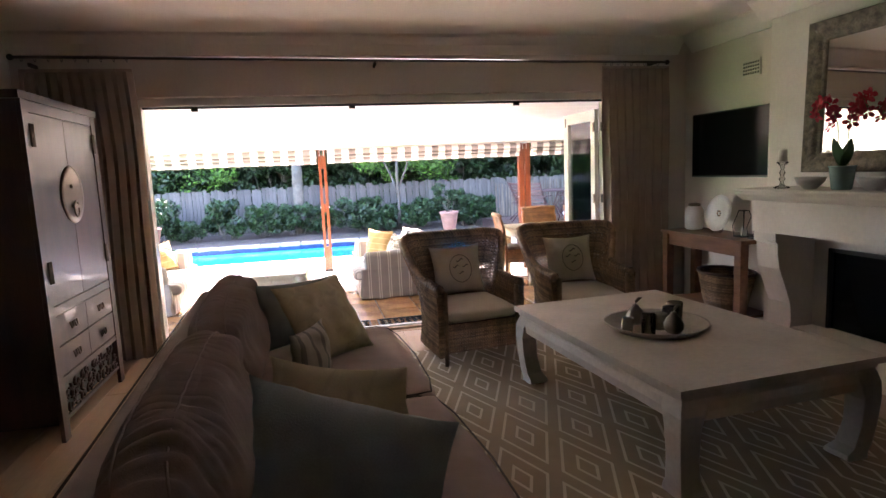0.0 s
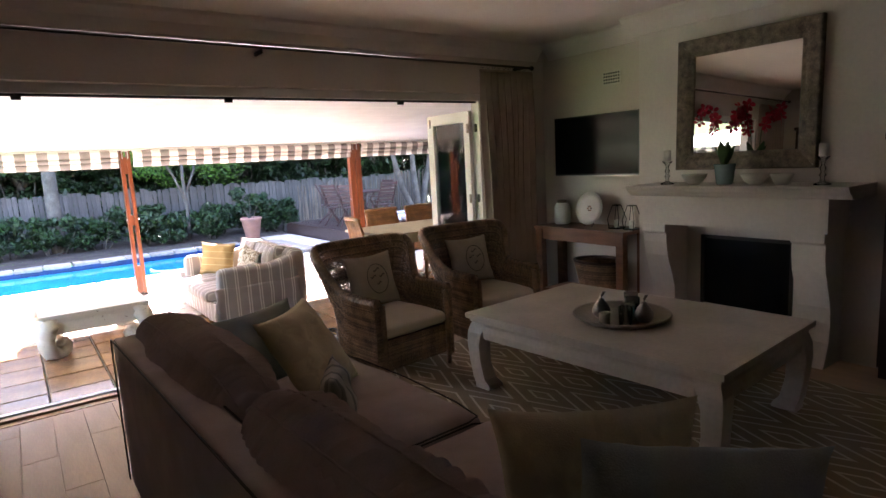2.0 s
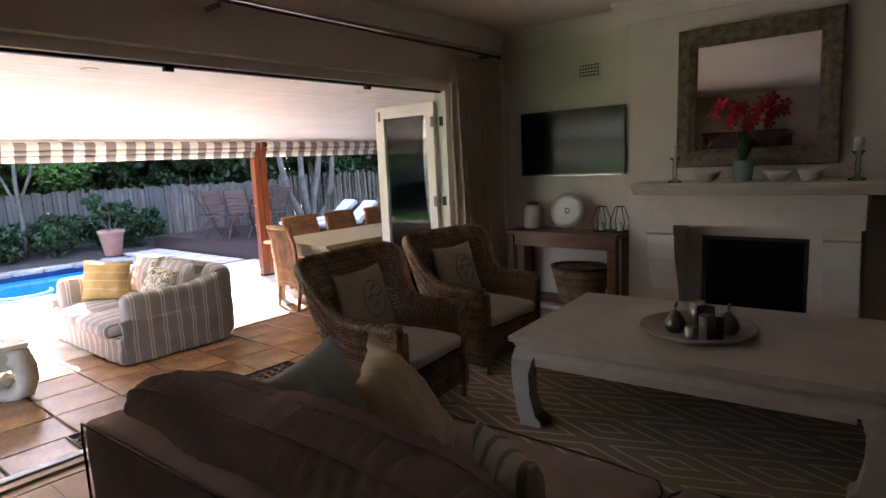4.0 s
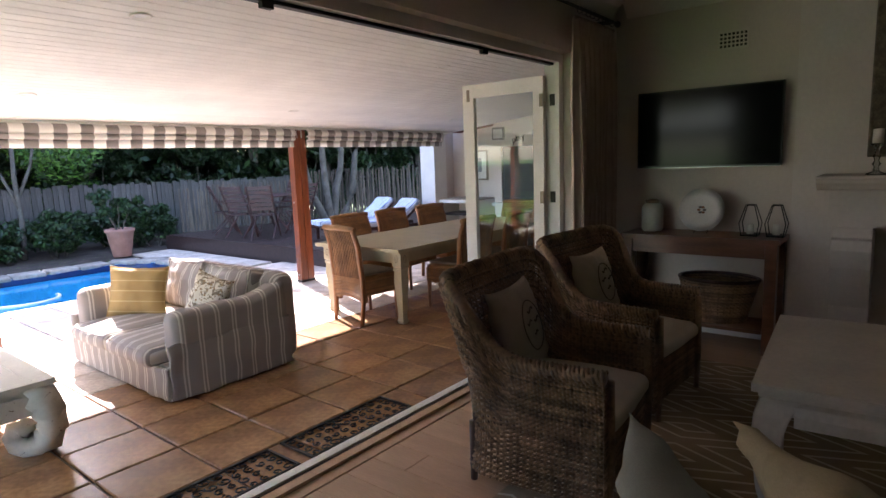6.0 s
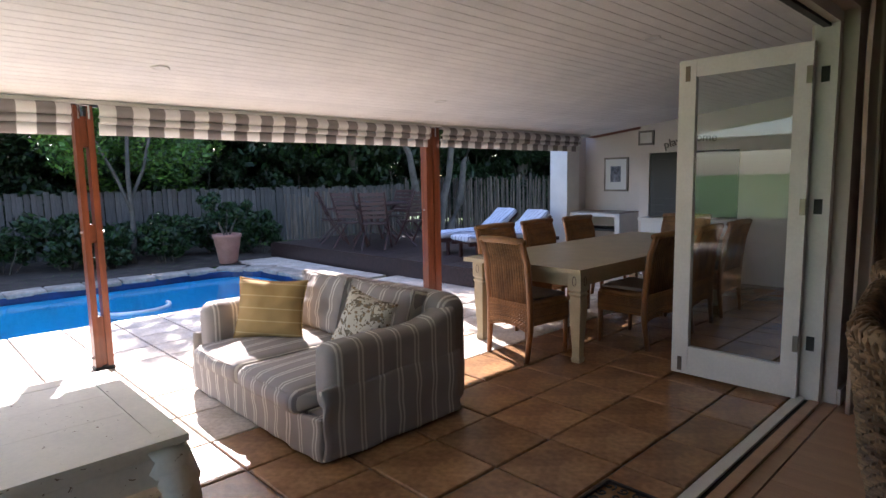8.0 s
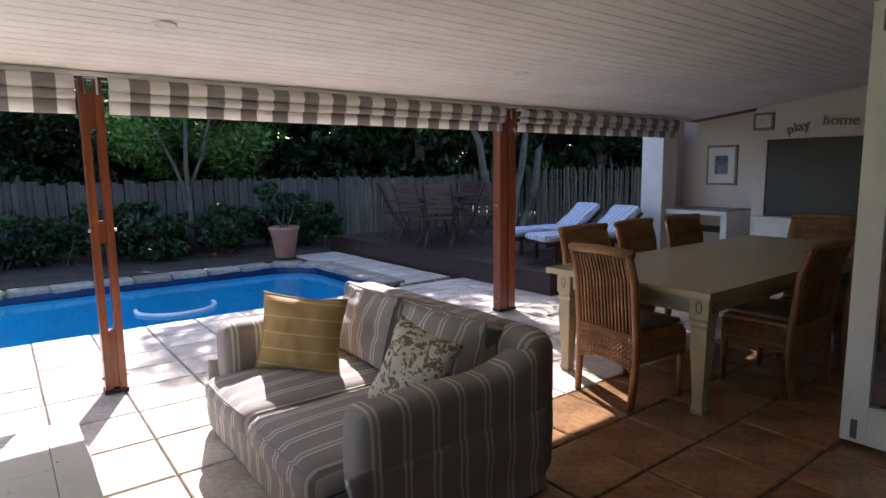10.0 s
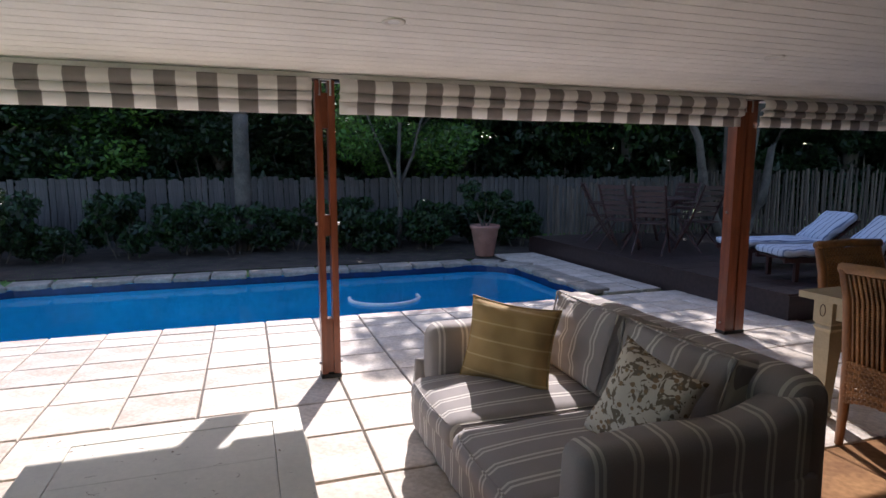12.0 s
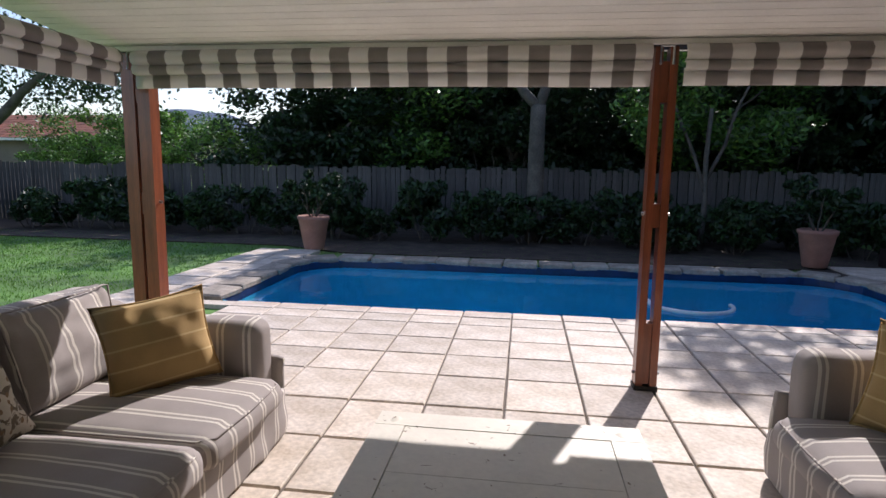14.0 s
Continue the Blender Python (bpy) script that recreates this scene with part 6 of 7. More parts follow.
dt = thing("dining_table", pose(6.20, 9.24, 0), "long cream painted dining table with square fluted legs, on the terrace", "dining table")
part("tabletop", boxm(-1.50, 1.50, -0.60, 0.60, 0.712, 0.75), CREAMT, dt, bevel=0.010)
for s in (-1, 1):
    part("apron", boxm(-1.28, 1.28, s * 0.51 - 0.012, s * 0.51 + 0.012, 0.60, 0.711), CREAMT, dt, bevel=0.003)
    part("apron", boxm(s * 1.40 - 0.012, s * 1.40 + 0.012, -0.43, 0.43, 0.60, 0.711), CREAMT, dt, bevel=0.003)
    for sy in (-1, 1):
        bm = bmesh.new()
        cx, cy = s * 1.37, sy * 0.50
        rings = []
        for z, h in ((0.0, 0.034), (0.03, 0.040), (0.045, 0.033), (0.10, 0.032), (0.42, 0.050), (0.52, 0.046), (0.54, 0.056), (0.56, 0.047), (0.575, 0.058), (0.711, 0.058)):
            rings.append([bm.verts.new((cx + a * h, cy + b * h, z)) for a, b in ((1, 1), (-1, 1), (-1, -1), (1, -1))])
        for a, b in zip(rings, rings[1:]):
            for k in range(4):
                bm.faces.new([a[k], a[(k + 1) % 4], b[(k + 1) % 4], b[k]])
        bm.faces.new(rings[0][::-1])
        bm.faces.new(rings[-1])
        bmesh.ops.recalc_face_normals(bm, faces=bm.faces)
        lg = part("leg", bm, CREAMT, dt, bevel=0.003)
        for dx, dy in ((s * 0.0592, 0), (0, sy * 0.0592)):
            bm = bmesh.new()
            pts = []
            for i in range(16):
                a = 2 * math.pi * i / 16
                e, f = 0.016 * math.cos(a), 0.645 + 0.035 * math.sin(a)
                pts.append((cx + dx + (0 if dx else e), cy + dy + (0 if dy else e), f))
            tube(bm, pts, 0.0025, 4, closed=True)
            part("inlay_line", bm, DARKWOOD, lg)


def dining_chair(m):
    th = thing("dining_chair", m, "tall honey-brown wicker dining chair tucked to the cream table", "chair", "dining chairs round the terrace table")
    # faces +x, back at x -0.22
    for s in (-1, 1):
        bm = bmesh.new()
        tube(bm, [(-0.24, s * 0.19, 0), (-0.215, s * 0.20, 0.25), (-0.215, s * 0.20, 0.45), (-0.25, s * 0.20, 0.78), (-0.30, s * 0.195, 0.945)], [0.019, 0.024, 0.025, 0.024, 0.023], 8)
        part("back_post", bm, HONEY, th, smooth=True)
        bm = bmesh.new()
        tube(bm, [(0.21, s * 0.19, 0), (0.20, s * 0.195, 0.42)], [0.016, 0.024], 6)
        part("front_leg", bm, HONEY, th, smooth=True)

    def back(u, v):
        z = 0.46 + 0.465 * v
        x = -0.215 - 0.035 * max(0, (z - 0.45) / 0.35) - 0.055 * max(0, (z - 0.8) / 0.24)
        return Vector((x, -0.18 + 0.36 * u, z)), Vector((-1, 0, 0))
    weave("back_weave", back, 30, 34, th, DWICKER, 0.0078, 0.0035, 18)
    weave("back_weave", lambda u, v: (back(u, v)[0] + Vector((0.02, 0, 0)), Vector((1, 0, 0))), 30, 34, th, DWICKER, 0.0078, 0.0035, 18)
    bm = bmesh.new()
    for k in range(15):
        u = (k + 0.5) / 15
        tube(bm, [back(u, v)[0] - Vector((0.009, 0, 0)) for v in (0, 0.35, 0.7, 1.0)], 0.0075, 5)
    part("back_ribs", bm, DWICKER, th, smooth=True)
    weave("back_skirt", lambda u, v: (Vector((-0.232, -0.20 + 0.40 * u, 0.27 + 0.19 * v - 0.05 * (2 * abs(u - 0.5)) ** 2 * (1 - v) + 0.0)), Vector((-1, 0, 0))), 30, 13, th, DWICKER, 0.0078, 0.0035, 16)
    weave("front_skirt", lambda u, v: (Vector((0.222, -0.20 + 0.40 * u, 0.30 + 0.14 * v)), Vector((1, 0, 0))), 30, 10, th, DWICKER, 0.0078, 0.0035, 16)
    for s in (-1, 1):
        weave("side_skirt", lambda u, v, s=s: (Vector((-0.21 + 0.42 * u, s * 0.215, 0.29 + 0.15 * v)), Vector((0, s, 0))), 30, 11, th, DWICKER, 0.0078, 0.0035, 16)
    bm = bmesh.new()
    tube(bm, [(-0.292, -0.215, 0.945), (-0.300, 0, 0.955), (-0.292, 0.215, 0.945)], 0.028, 8)
    part("top_rail", bm, DWICKER, th, smooth=True)
    part("seat", soft(bmesh.new(), -0.21, 0.225, -0.205, 0.205, 0.43, 0.475, r=0.02, n=8, puff=(0, 0, 0.008)), DWICKER, th, smooth=True)
    part("seat_pad", soft(bmesh.new(), -0.18, 0.205, -0.19, 0.19, 0.478, 0.51, r=0.014, n=8, puff=(0, 0, 0.01)), CARVE, th, "brown seat pad", smooth=True)
    return th


WIDE = Matrix.Diagonal((1, 1.14, 1, 1))
ch = dining_chair(pose(4.80, 9.20, 0.002, 0, 0, -6) @ WIDE)
for x, y, a in ((5.50, 9.88, -92), (6.25, 9.90, -88), (7.00, 9.88, -91), (5.72, 8.72, 88), (6.47, 8.70, 93), (7.25, 8.72, 90), (7.62, 9.26, 180)):
    copy_thing(ch, pose(x, y, 0.002, 0, 0, a) @ WIDE)

pic = thing("framed_picture", pose(9.60, 11.14, 1.46), "grey and white framed photograph hanging over the shelf", "picture")
part("frame", boxm(-0.03, -0.001, -0.21, 0.21, -0.27, 0.27), COPING, pic, bevel=0.004)
part("mount", boxm(-0.034, -0.0305, -0.18, 0.18, -0.24, 0.24), PAPER, pic)
part("photograph", boxm(-0.037, -0.0345, -0.09, 0.09, -0.12, 0.13), PHOTO, pic)
sign = thing("small_picture", pose(9.20, 10.44, 1.98), "small square picture in a silvered frame above the barbecue", "picture")
part("frame", boxm(-0.022, -0.001, -0.12, 0.12, -0.105, 0.105), PEWTER, sign, bevel=0.004)
part("print", boxm(-0.025, -0.0225, -0.09, 0.09, -0.075, 0.075), CERAMIC, sign)
for word, y, z, roll in (("play", 10.16, 1.81, 14), ("home", 9.80, 1.90, -4)):
    cu = bpy.data.curves.new("letters", "FONT")
    cu.body, cu.size, cu.extrude = word, 0.16, 0.008
    tmp = bpy.data.objects.new("letters", cu)
    scene.collection.objects.link(tmp)
    me = bpy.data.meshes.new_from_object(tmp.evaluated_get(bpy.context.evaluated_depsgraph_get()))
    bpy.data.objects.remove(tmp)
    me.materials.clear()
    me.materials.append(CARVE)
    th = thing("wooden_word", pose(9.185, y, z, 90 + 0, 0, -90) @ Matrix.Rotation(radians(roll), 4, "Z"), "carved wooden word reading " + word + " on the cream wall", "sign")
    ob = new("letters", me)
    ob.parent = th

# the deck furniture
for x0, y0 in ((7.02, 11.95), (7.2, 12.74)):
    lg = thing("sun_lounger", pose(x0, y0, 0.262, 0, 0, -15) @ Matrix.Scale(0.86, 4), "dark wooden sun lounger with a raised back on the deck", "sun lounger", "sun loungers on the deck")
    part("frame", boxm(0.0, 1.9, 0.02, 0.06, 0.24, 0.30), GARDENWOOD, lg, bevel=0.004)
    part("frame", boxm(0.0, 1.9, 0.60, 0.64, 0.24, 0.30), GARDENWOOD, lg, bevel=0.004)
    for i in range(12):
        part("slat", boxm(0.02 + i * 0.11, 0.10 + i * 0.11, 0.062, 0.598, 0.275, 0.295), GARDENWOOD, lg)
    for x in (0.15, 1.60):
        for y in (0.03, 0.58):
            part("leg", boxm(x, x + 0.05, y, y + 0.05, 0.0, 0.239), GARDENWOOD, lg)
    back = Matrix.Translation((1.28, 0, 0.30)) @ Matrix.Rotation(radians(-38), 4, "Y")
    part("backrest", boxm(0.0, 0.60, 0.05, 0.61, -0.01, 0.02, m=back), GARDENWOOD, lg)
    pad = thing("lounger_cushion", pose(x0, y0, 0.262, 0, 0, -15) @ Matrix.Scale(0.86, 4), "pale blue striped tufted lounger cushion folded up at the head", "cushion", "lounger cushions")
    part("seat_part", soft(bmesh.new(), -0.02, 1.30, 0.03, 0.63, 0.305, 0.41, r=0.045, n=16, puff=(0, 0, 0.015), wrinkle=0.020, freq=9), BLUEPAD, pad, smooth=True)
    part("back_part", soft(bmesh.new(), 0.0, 0.62, 0.03, 0.63, 0.04, 0.15, r=0.045, n=14, puff=(0, 0, 0.02), wrinkle=0.020, m=back, freq=9), BLUEPAD, pad, smooth=True)

gt = thing("garden_table", pose(7.9, 15.3, 0.262), "dark wooden slatted round garden table on the deck", "garden table")
bm = bmesh.new()
lathe(bm, [(0, 0.72), (0.62, 0.72), (0.64, 0.735), (0.62, 0.75), (0, 0.75)], 32)
part("tabletop", bm, GARDENWOOD, gt)
for a in range(4):
    t = a * math.pi / 2 + 0.6
    bm = bmesh.new()
    tube(bm, [(0.45 * math.cos(t), 0.45 * math.sin(t), 0.0), (0.15 * math.cos(t), 0.15 * math.sin(t), 0.36), (0.42 * math.cos(t), 0.42 * math.sin(t), 0.72)], 0.025, 6)
    part("leg", bm, GARDENWOOD, gt)


def folding_chair(m):
    th = thing("folding_chair", m, "dark wooden slatted folding chair at the garden table", "chair", "folding chairs on the deck")
    for s in (-1, 1):
        bm = bmesh.new()
        tube(bm, [(0.25, s * 0.22, 0.0), (-0.02, s * 0.22, 0.42), (-0.28, s * 0.22, 0.98)], 0.017, 5)
        tube(bm, [(-0.25, s * 0.20, 0.0), (0.22, s * 0.20, 0.44)], 0.016, 5)
        part("side", bm, GARDENWOOD, th)
        part("arm", boxm(-0.16, 0.22, s * 0.25 - 0.025, s * 0.25 + 0.025, 0.64, 0.66), GARDENWOOD, th)
    for i in range(6):
        part("seat_slat", boxm(-0.18 + i * 0.07, -0.125 + i * 0.07, -0.20, 0.20, 0.43, 0.448), GARDENWOOD, th)
    for i in range(6):
        z = 0.52 + i * 0.078
        x = -0.02 - (z - 0.42) * 0.465
        part("back_slat", boxm(x - 0.01, x + 0.01, -0.205, 0.205, z, z + 0.055), GARDENWOOD, th)
    return th


fc = folding_chair(pose(7.05, 14.9, 0.262, 0, 0, 20))
for x, y, a in ((7.25, 15.8, -25), (7.15, 14.3, 40), (8.7, 15.6, 190), (8.0, 14.3, 95)):
    copy_thing(fc, pose(x, y, 0.262, 0, 0, a))

# ---- plants ----


def crown_mesh(seed, lumps, count, size, spread, flatten=0.8):
    r = np.random.default_rng(seed)
    c = np.array([((r.random() - 0.5) * 2 * spread[0], (r.random() - 0.5) * 2 * spread[1], (r.random() - 0.5) * 2 * spread[2]) for _ in range(lumps)])
    rad = np.array([[0.30 * (0.6 + r.random() * 0.8) * max(spread)] * 3 for _ in range(lumps)])
    rad[:, 2] *= flatten
    return leaves(r, c, rad, count, size)


def pot_plant(x, y, label, seed):
    pot = thing("planter", pose(x, y, -0.02), label, "planter", "planters behind the pool")
    part("pot", lathe(bmesh.new(), [(0, 0), (0.15, 0), (0.16, 0.02), (0.235, 0.46), (0.255, 0.48), (0.26, 0.53), (0.24, 0.54), (0.22, 0.50), (0.20, 0.44), (0, 0.44)], 28), CLAYPOT, pot, smooth=True)
    part("earth", lathe(bmesh.new(), [(0.21, 0.45), (0.1, 0.47), (0, 0.475)], 16), SOIL, pot)
    sh = thing("shrub", pose(x, y, 0.45), "green leafy shrub growing in the clay planter", "shrub", "potted shrubs")
    bm = bmesh.new()
    for k in range(6):
        limb(bm, (0.03 * math.cos(k), 0.03 * math.sin(k), 0), (0.28 * math.cos(k * 1.1), 0.28 * math.sin(k * 1.1), 0.55), 0.014, 0.006, 5, 0.06, k)
    part("stem", bm, BARK, sh)
    v, f = crown_mesh(seed, 14, 3600, 0.040, (0.34, 0.34, 0.24))
    v = v + np.array([0, 0, 0.50])
    v[:, 2] = np.maximum(v[:, 2], 0.05)
    raw("foliage", v, f, LEAF3, sh)


pot_plant(5.55, 16.65, "tall tapered pink clay planter with a shrub behind the pool", 31)
pot_plant(-1.92, 16.75, "tall tapered pink clay planter at the far corner of the pool", 32)


def hedge(seed, n=3200):
    th = thing("hedge_shrub", pose(0, 0, -0.05), "dense dark green garden shrub in the bed before the fence", "shrub", "shrubs of the garden bed")
    v, f = crown_mesh(seed, 16, n, 0.05, (0.62, 0.42, 0.28))
    v = v + np.array([0, 0, 0.48])
    v[:, 2] = np.maximum(v[:, 2], 0.02)
    raw("foliage", v, f, LEAF3, th)
    bm = bmesh.new()
    for k in range(5):
        limb(bm, (0.2 * math.cos(k * 1.3), 0.12 * math.sin(k * 1.3), 0), (0.5 * math.cos(k * 1.3), 0.3 * math.sin(k * 1.3), 0.5), 0.014, 0.006, 5, 0.05, k)
    part("stem", bm, BARK, th)
    return th


h1, h2 = hedge(41), hedge(42)
rr = random.Random(17)
spots = [(-8.6 + i * 0.92, 18.45 + rr.uniform(-0.25, 0.35)) for i in range(18)]
for i, (x, y) in enumerate(spots):
    s = rr.uniform(0.85, 1.25)
    if i < 2:
        (h1, h2)[i].matrix_basis = pose(x, y, -0.05) @ Matrix.Scale(s, 4)
    else:
        c = copy_thing((h1, h2)[i % 2], pose(x, y, -0.05, 0, 0, rr.uniform(0, 360)))
        c.scale = (s, s, s * rr.uniform(0.8, 1.15))
for x, y, s in ((-10.2, 18.2, 1.6), (-11.8, 18.6, 1.2), (-13.6, 18.0, 1.3), (-15.6, 18.8, 1.5), (-9.3, 17.6, 0.8), (-17.5, 19, 1.6), (6.7, 17.7, 0.8), (6.3, 18.2, 1.1), (4.9, 17.9, 0.9), (4.0, 17.9, 0.8)):
    c = copy_thing((h1, h2)[int(x * 10) % 2], pose(x, y, -0.05, 0, 0, x * 50))
    c.scale = (s, s, s)


def tree(seed, kind, trunk_h, spread, count, size, material, lumps=34, label=""):
    th = thing("tree", pose(0, 0, 0), label, "tree", "trees behind the fence")
    bm = bmesh.new()
    r = random.Random(seed)
    limb(bm, (0, 0, -0.1), (0.1, 0, trunk_h), 0.17, 0.12, 9, 0.15, seed)
    for k in range(7):
        a = k * 0.9 + r.random()
        l = r.uniform(0.5, 0.9)
        mid = (spread[0] * 0.35 * math.cos(a), spread[1] * 0.35 * math.sin(a), trunk_h + spread[2] * 0.6)
        limb(bm, (0.1, 0, trunk_h * r.uniform(0.85, 1.0)), mid, 0.085, 0.05, 7, 0.2, k)
        limb(bm, mid, (spread[0] * l * math.cos(a + 0.3), spread[1] * l * math.sin(a + 0.3), trunk_h + spread[2] * r.uniform(0.9, 1.5)), 0.05, 0.02, 6, 0.3, k + 9)
    part("trunk", bm, BARK, th, smooth=True)
    v, f = crown_mesh(seed, lumps, count, size, spread)
    v = v + np.array([0, 0, trunk_h + spread[2] * 0.95])
    raw("crown", v, f, material, th)
    return th


t1 = tree(51, 0, 2.2, (2.4, 1.8, 1.5), 15000, 0.075, LEAF1, label="broad garden tree with small bright leaves behind the fence")
t2 = tree(52, 0, 1.8, (2.6, 1.8, 1.9), 15000, 0.085, LEAF2, 42, label="dense dark leafy tree behind the fence")
t3 = tree(53, 0, 2.4, (2.2, 1.8, 1.5), 13000, 0.07, LEAF2, label="dark leafy tree with forked grey trunk behind the fence")
rows_of_trees = [(t2, -3.6, 22.6, 1.0), (t1, -1.0, 23.4, 1.05), (t3, 1.2, 22.4, 1.0), (t2, 3.4, 23.6, 1.15), (t1, 5.2, 22.2, 0.95), (t3, 7.4, 22.8, 1.1), (t2, 9.6, 22.3, 1.15), (t1, 11.8, 21.4, 1.05), (t2, 14.0, 20.6, 1.2), (t3, 16.4, 18.5, 1.2), (t2, 17.5, 15.2, 1.2), (t1, 18.5, 12.0, 1.2),
                 (t2, -1.8, 26.5, 1.5), (t2, 2.2, 27.0, 1.6), (t3, 6.2, 27.0, 1.6), (t2, 10.5, 26.5, 1.6), (t2, 15.5, 25.0, 1.7), (t2, 20.5, 20.5, 1.7), (t2, 6.0, 24.4, 1.25), (t2, 0.3, 25.0, 1.3)]
used = set()
for k, (t, x, y, s) in enumerate(rows_of_trees):
    m = pose(x, y, -0.06, 0, 0, (k * 77) % 360)
    tall = 0.74 * s if y < 24.2 and x < 7 else 1.3 * min(s, 1.2)
    if y > 24.2 and x < 9:
        tall = 0.98
    c = copy_thing(t, m) if t.name in used else t
    used.add(t.name)
    c.matrix_basis = m
    c.scale = (s, s, tall)
under = thing("understory_shrub", pose(0, 0, 0), "tall dark evergreen shrub filling the gap behind the fence", "shrub", "shrubs behind the fence")
v, f = crown_mesh(58, 30, 11000, 0.085, (1.25, 0.7, 1.15))
v = v + np.array([0, 0, 1.35])
v[:, 2] = np.maximum(v[:, 2], 0.02)
raw("foliage", v, f, LEAF2, under)
bm = bmesh.new()
for k in range(6):
    limb(bm, (0.3 * math.cos(k), 0.1 * math.sin(k), 0), (0.9 * math.cos(k), 0.4 * math.sin(k), 1.9), 0.035, 0.012, 5, 0.1, k)
part("stem", bm, BARK, under)
rr = random.Random(23)
first = True
for i in range(15):
    for y in (21.9, 24.6):
        x = -3.6 + i * 1.55 + (0.7 if y > 23 else 0) + rr.uniform(-0.2, 0.2)
        s = rr.uniform(0.9, 1.15) * (1.0 if y < 23 else 1.35)
        c = under if first else copy_thing(under, pose(x, y, -0.05))
        first = False
        c.matrix_basis = pose(x, y - (max(0, x - 12) * 0.8), -0.05, 0, 0, rr.uniform(-25, 25) + 180 * (i % 2))
        c.scale = (s, s, s)
# lower rounded trees to the west, against the sky
for k, (x, y, s) in enumerate(((-6.2, 24.5, 0.58), (-8.3, 25.5, 0.62), (-10.8, 26.0, 0.55), (-13.2, 30, 0.7), (-16.0, 31, 0.75), (-19.5, 33, 0.6))):
    c = copy_thing(t1, pose(x, y, -0.5, 0, 0, 50 * k))
    c.scale = (s * 1.3, s * 1.2, s)

bed_tree = thing("forked_tree", pose(1.60, 18.8, -0.05), "pale grey forked tree rising from the garden bed", "tree")
bm = bmesh.new()
limb(bm, (0, 0, 0), (0.02, 0, 2.5), 0.17, 0.14, 10, 0.06, 2.0)
limb(bm, (0.02, 0, 2.45), (0.55, 0.2, 3.9), 0.10, 0.06, 8, 0.1, 3.0)
limb(bm, (0.02, 0, 2.45), (-0.75, 0.1, 3.4), 0.10, 0.06, 8, 0.15, 4.0)
part("trunk", bm, BARK, bed_tree, smooth=True)
v, f = crown_mesh(61, 26, 9000, 0.07, (2.0, 1.0, 0.9))
raw("crown", v + np.array([0, 1.6, 3.9]), f, LEAF2, bed_tree)
thin = thing("slender_tree", pose(4.4, 18.2, -0.05), "slender multi-stemmed tree in the garden bed", "tree")
bm = bmesh.new()
limb(bm, (0, 0, 0), (0.05, 0, 2.4), 0.055, 0.035, 7, 0.1, 5.0)
limb(bm, (0.03, 0, 1.2), (0.7, 0, 3.0), 0.035, 0.02, 6, 0.1, 6.0)
limb(bm, (0.03, 0, 1.0), (-0.7, 0, 2.9), 0.035, 0.02, 6, 0.1, 7.0)
part("trunk", bm, BARK, thin, smooth=True)
v, f = crown_mesh(62, 20, 5200, 0.055, (1.4, 0.8, 0.85))
raw("crown", v + np.array([0, 0, 2.75]), f, LEAF1, thin)
deck_tree = thing("deck_tree", pose(10.0, 15.8, -0.05), "pale multi-stemmed tree with spreading limbs beside the pole screen", "tree")
bm = bmesh.new()
for k, (dx, dz) in enumerate(((-1.3, 3.0), (-0.3, 3.2), (0.7, 3.1), (1.5, 2.8))):
    limb(bm, (0.06 * k, 0, 0), (dx, 0, dz), 0.10, 0.045, 8, 0.25, 8.0 + k)
part("trunk", bm, BARK, deck_tree, smooth=True)
v, f = crown_mesh(63, 22, 6000, 0.06, (2.2, 1.0, 0.8))
raw("crown", v + np.array([0, 0, 3.7]), f, LEAF1, deck_tree)
corner_tree = thing("overhanging_tree", pose(-15.5, 26.0, -0.05), "dark old tree with a leaning limb beside the lawn", "tree")
bm = bmesh.new()
limb(bm, (-2.5, 0, 0), (-1.6, 0, 2.4), 0.35, 0.26, 9, 0.2, 1.0)
limb(bm, (-1.6, 0, 2.4), (0.9, 0, 4.3), 0.22, 0.10, 8, 0.3, 2.0)
limb(bm, (-1.6, 0, 2.4), (-3.0, 0, 5.0), 0.22, 0.10, 8, 0.3, 3.0)
part("trunk", bm, BARK, corner_tree, smooth=True)
v, f = crown_mesh(64, 26, 5000, 0.10, (3.6, 1.6, 0.9))
raw("crown", v + np.array([0.3, 0, 4.5]), f, LEAF2, corner_tree)

# behind the pool the bed's dark colour stands in for shade on the lawn
bed = bmesh.new()
prism(bed, [(-12.0, 17.3), (-2.6, 17.2), (-1.4, 16.6), (5.4, 16.5), (6.3, 14.6), (7.5, 17.1), (7.5, 20.0), (-12.0, 20.0)], "z", -0.058, -0.035)
structure("bed_and_shaded_lawn", bed, SOIL, "dark bare soil of the garden bed under the shrubs, carried on as shaded lawn behind the pool", "garden bed")
rg = np.random.default_rng(77)
n = 60000
px = -1.9 - 9.5 * rg.random(n) ** 0.8
py = 9.0 + 9.2 * rg.random(n)
ok = ~((px > -2.3) & (py < 13.7))
px, py = px[ok], py[ok]
n2 = 4500
px = np.concatenate([px, -1.6 + 8.0 * rg.random(n2)])
py = np.concatenate([py, 16.4 + 1.2 * rg.random(n2)])
n = len(px)
hh = 0.018 + 0.022 * rg.random(n)
an = rg.random(n) * 6.28
dx, dy = np.cos(an) * 0.006, np.sin(an) * 0.006
lx, ly = rg.normal(size=n) * 0.010, rg.normal(size=n) * 0.010
z0 = np.full(n, -0.06)
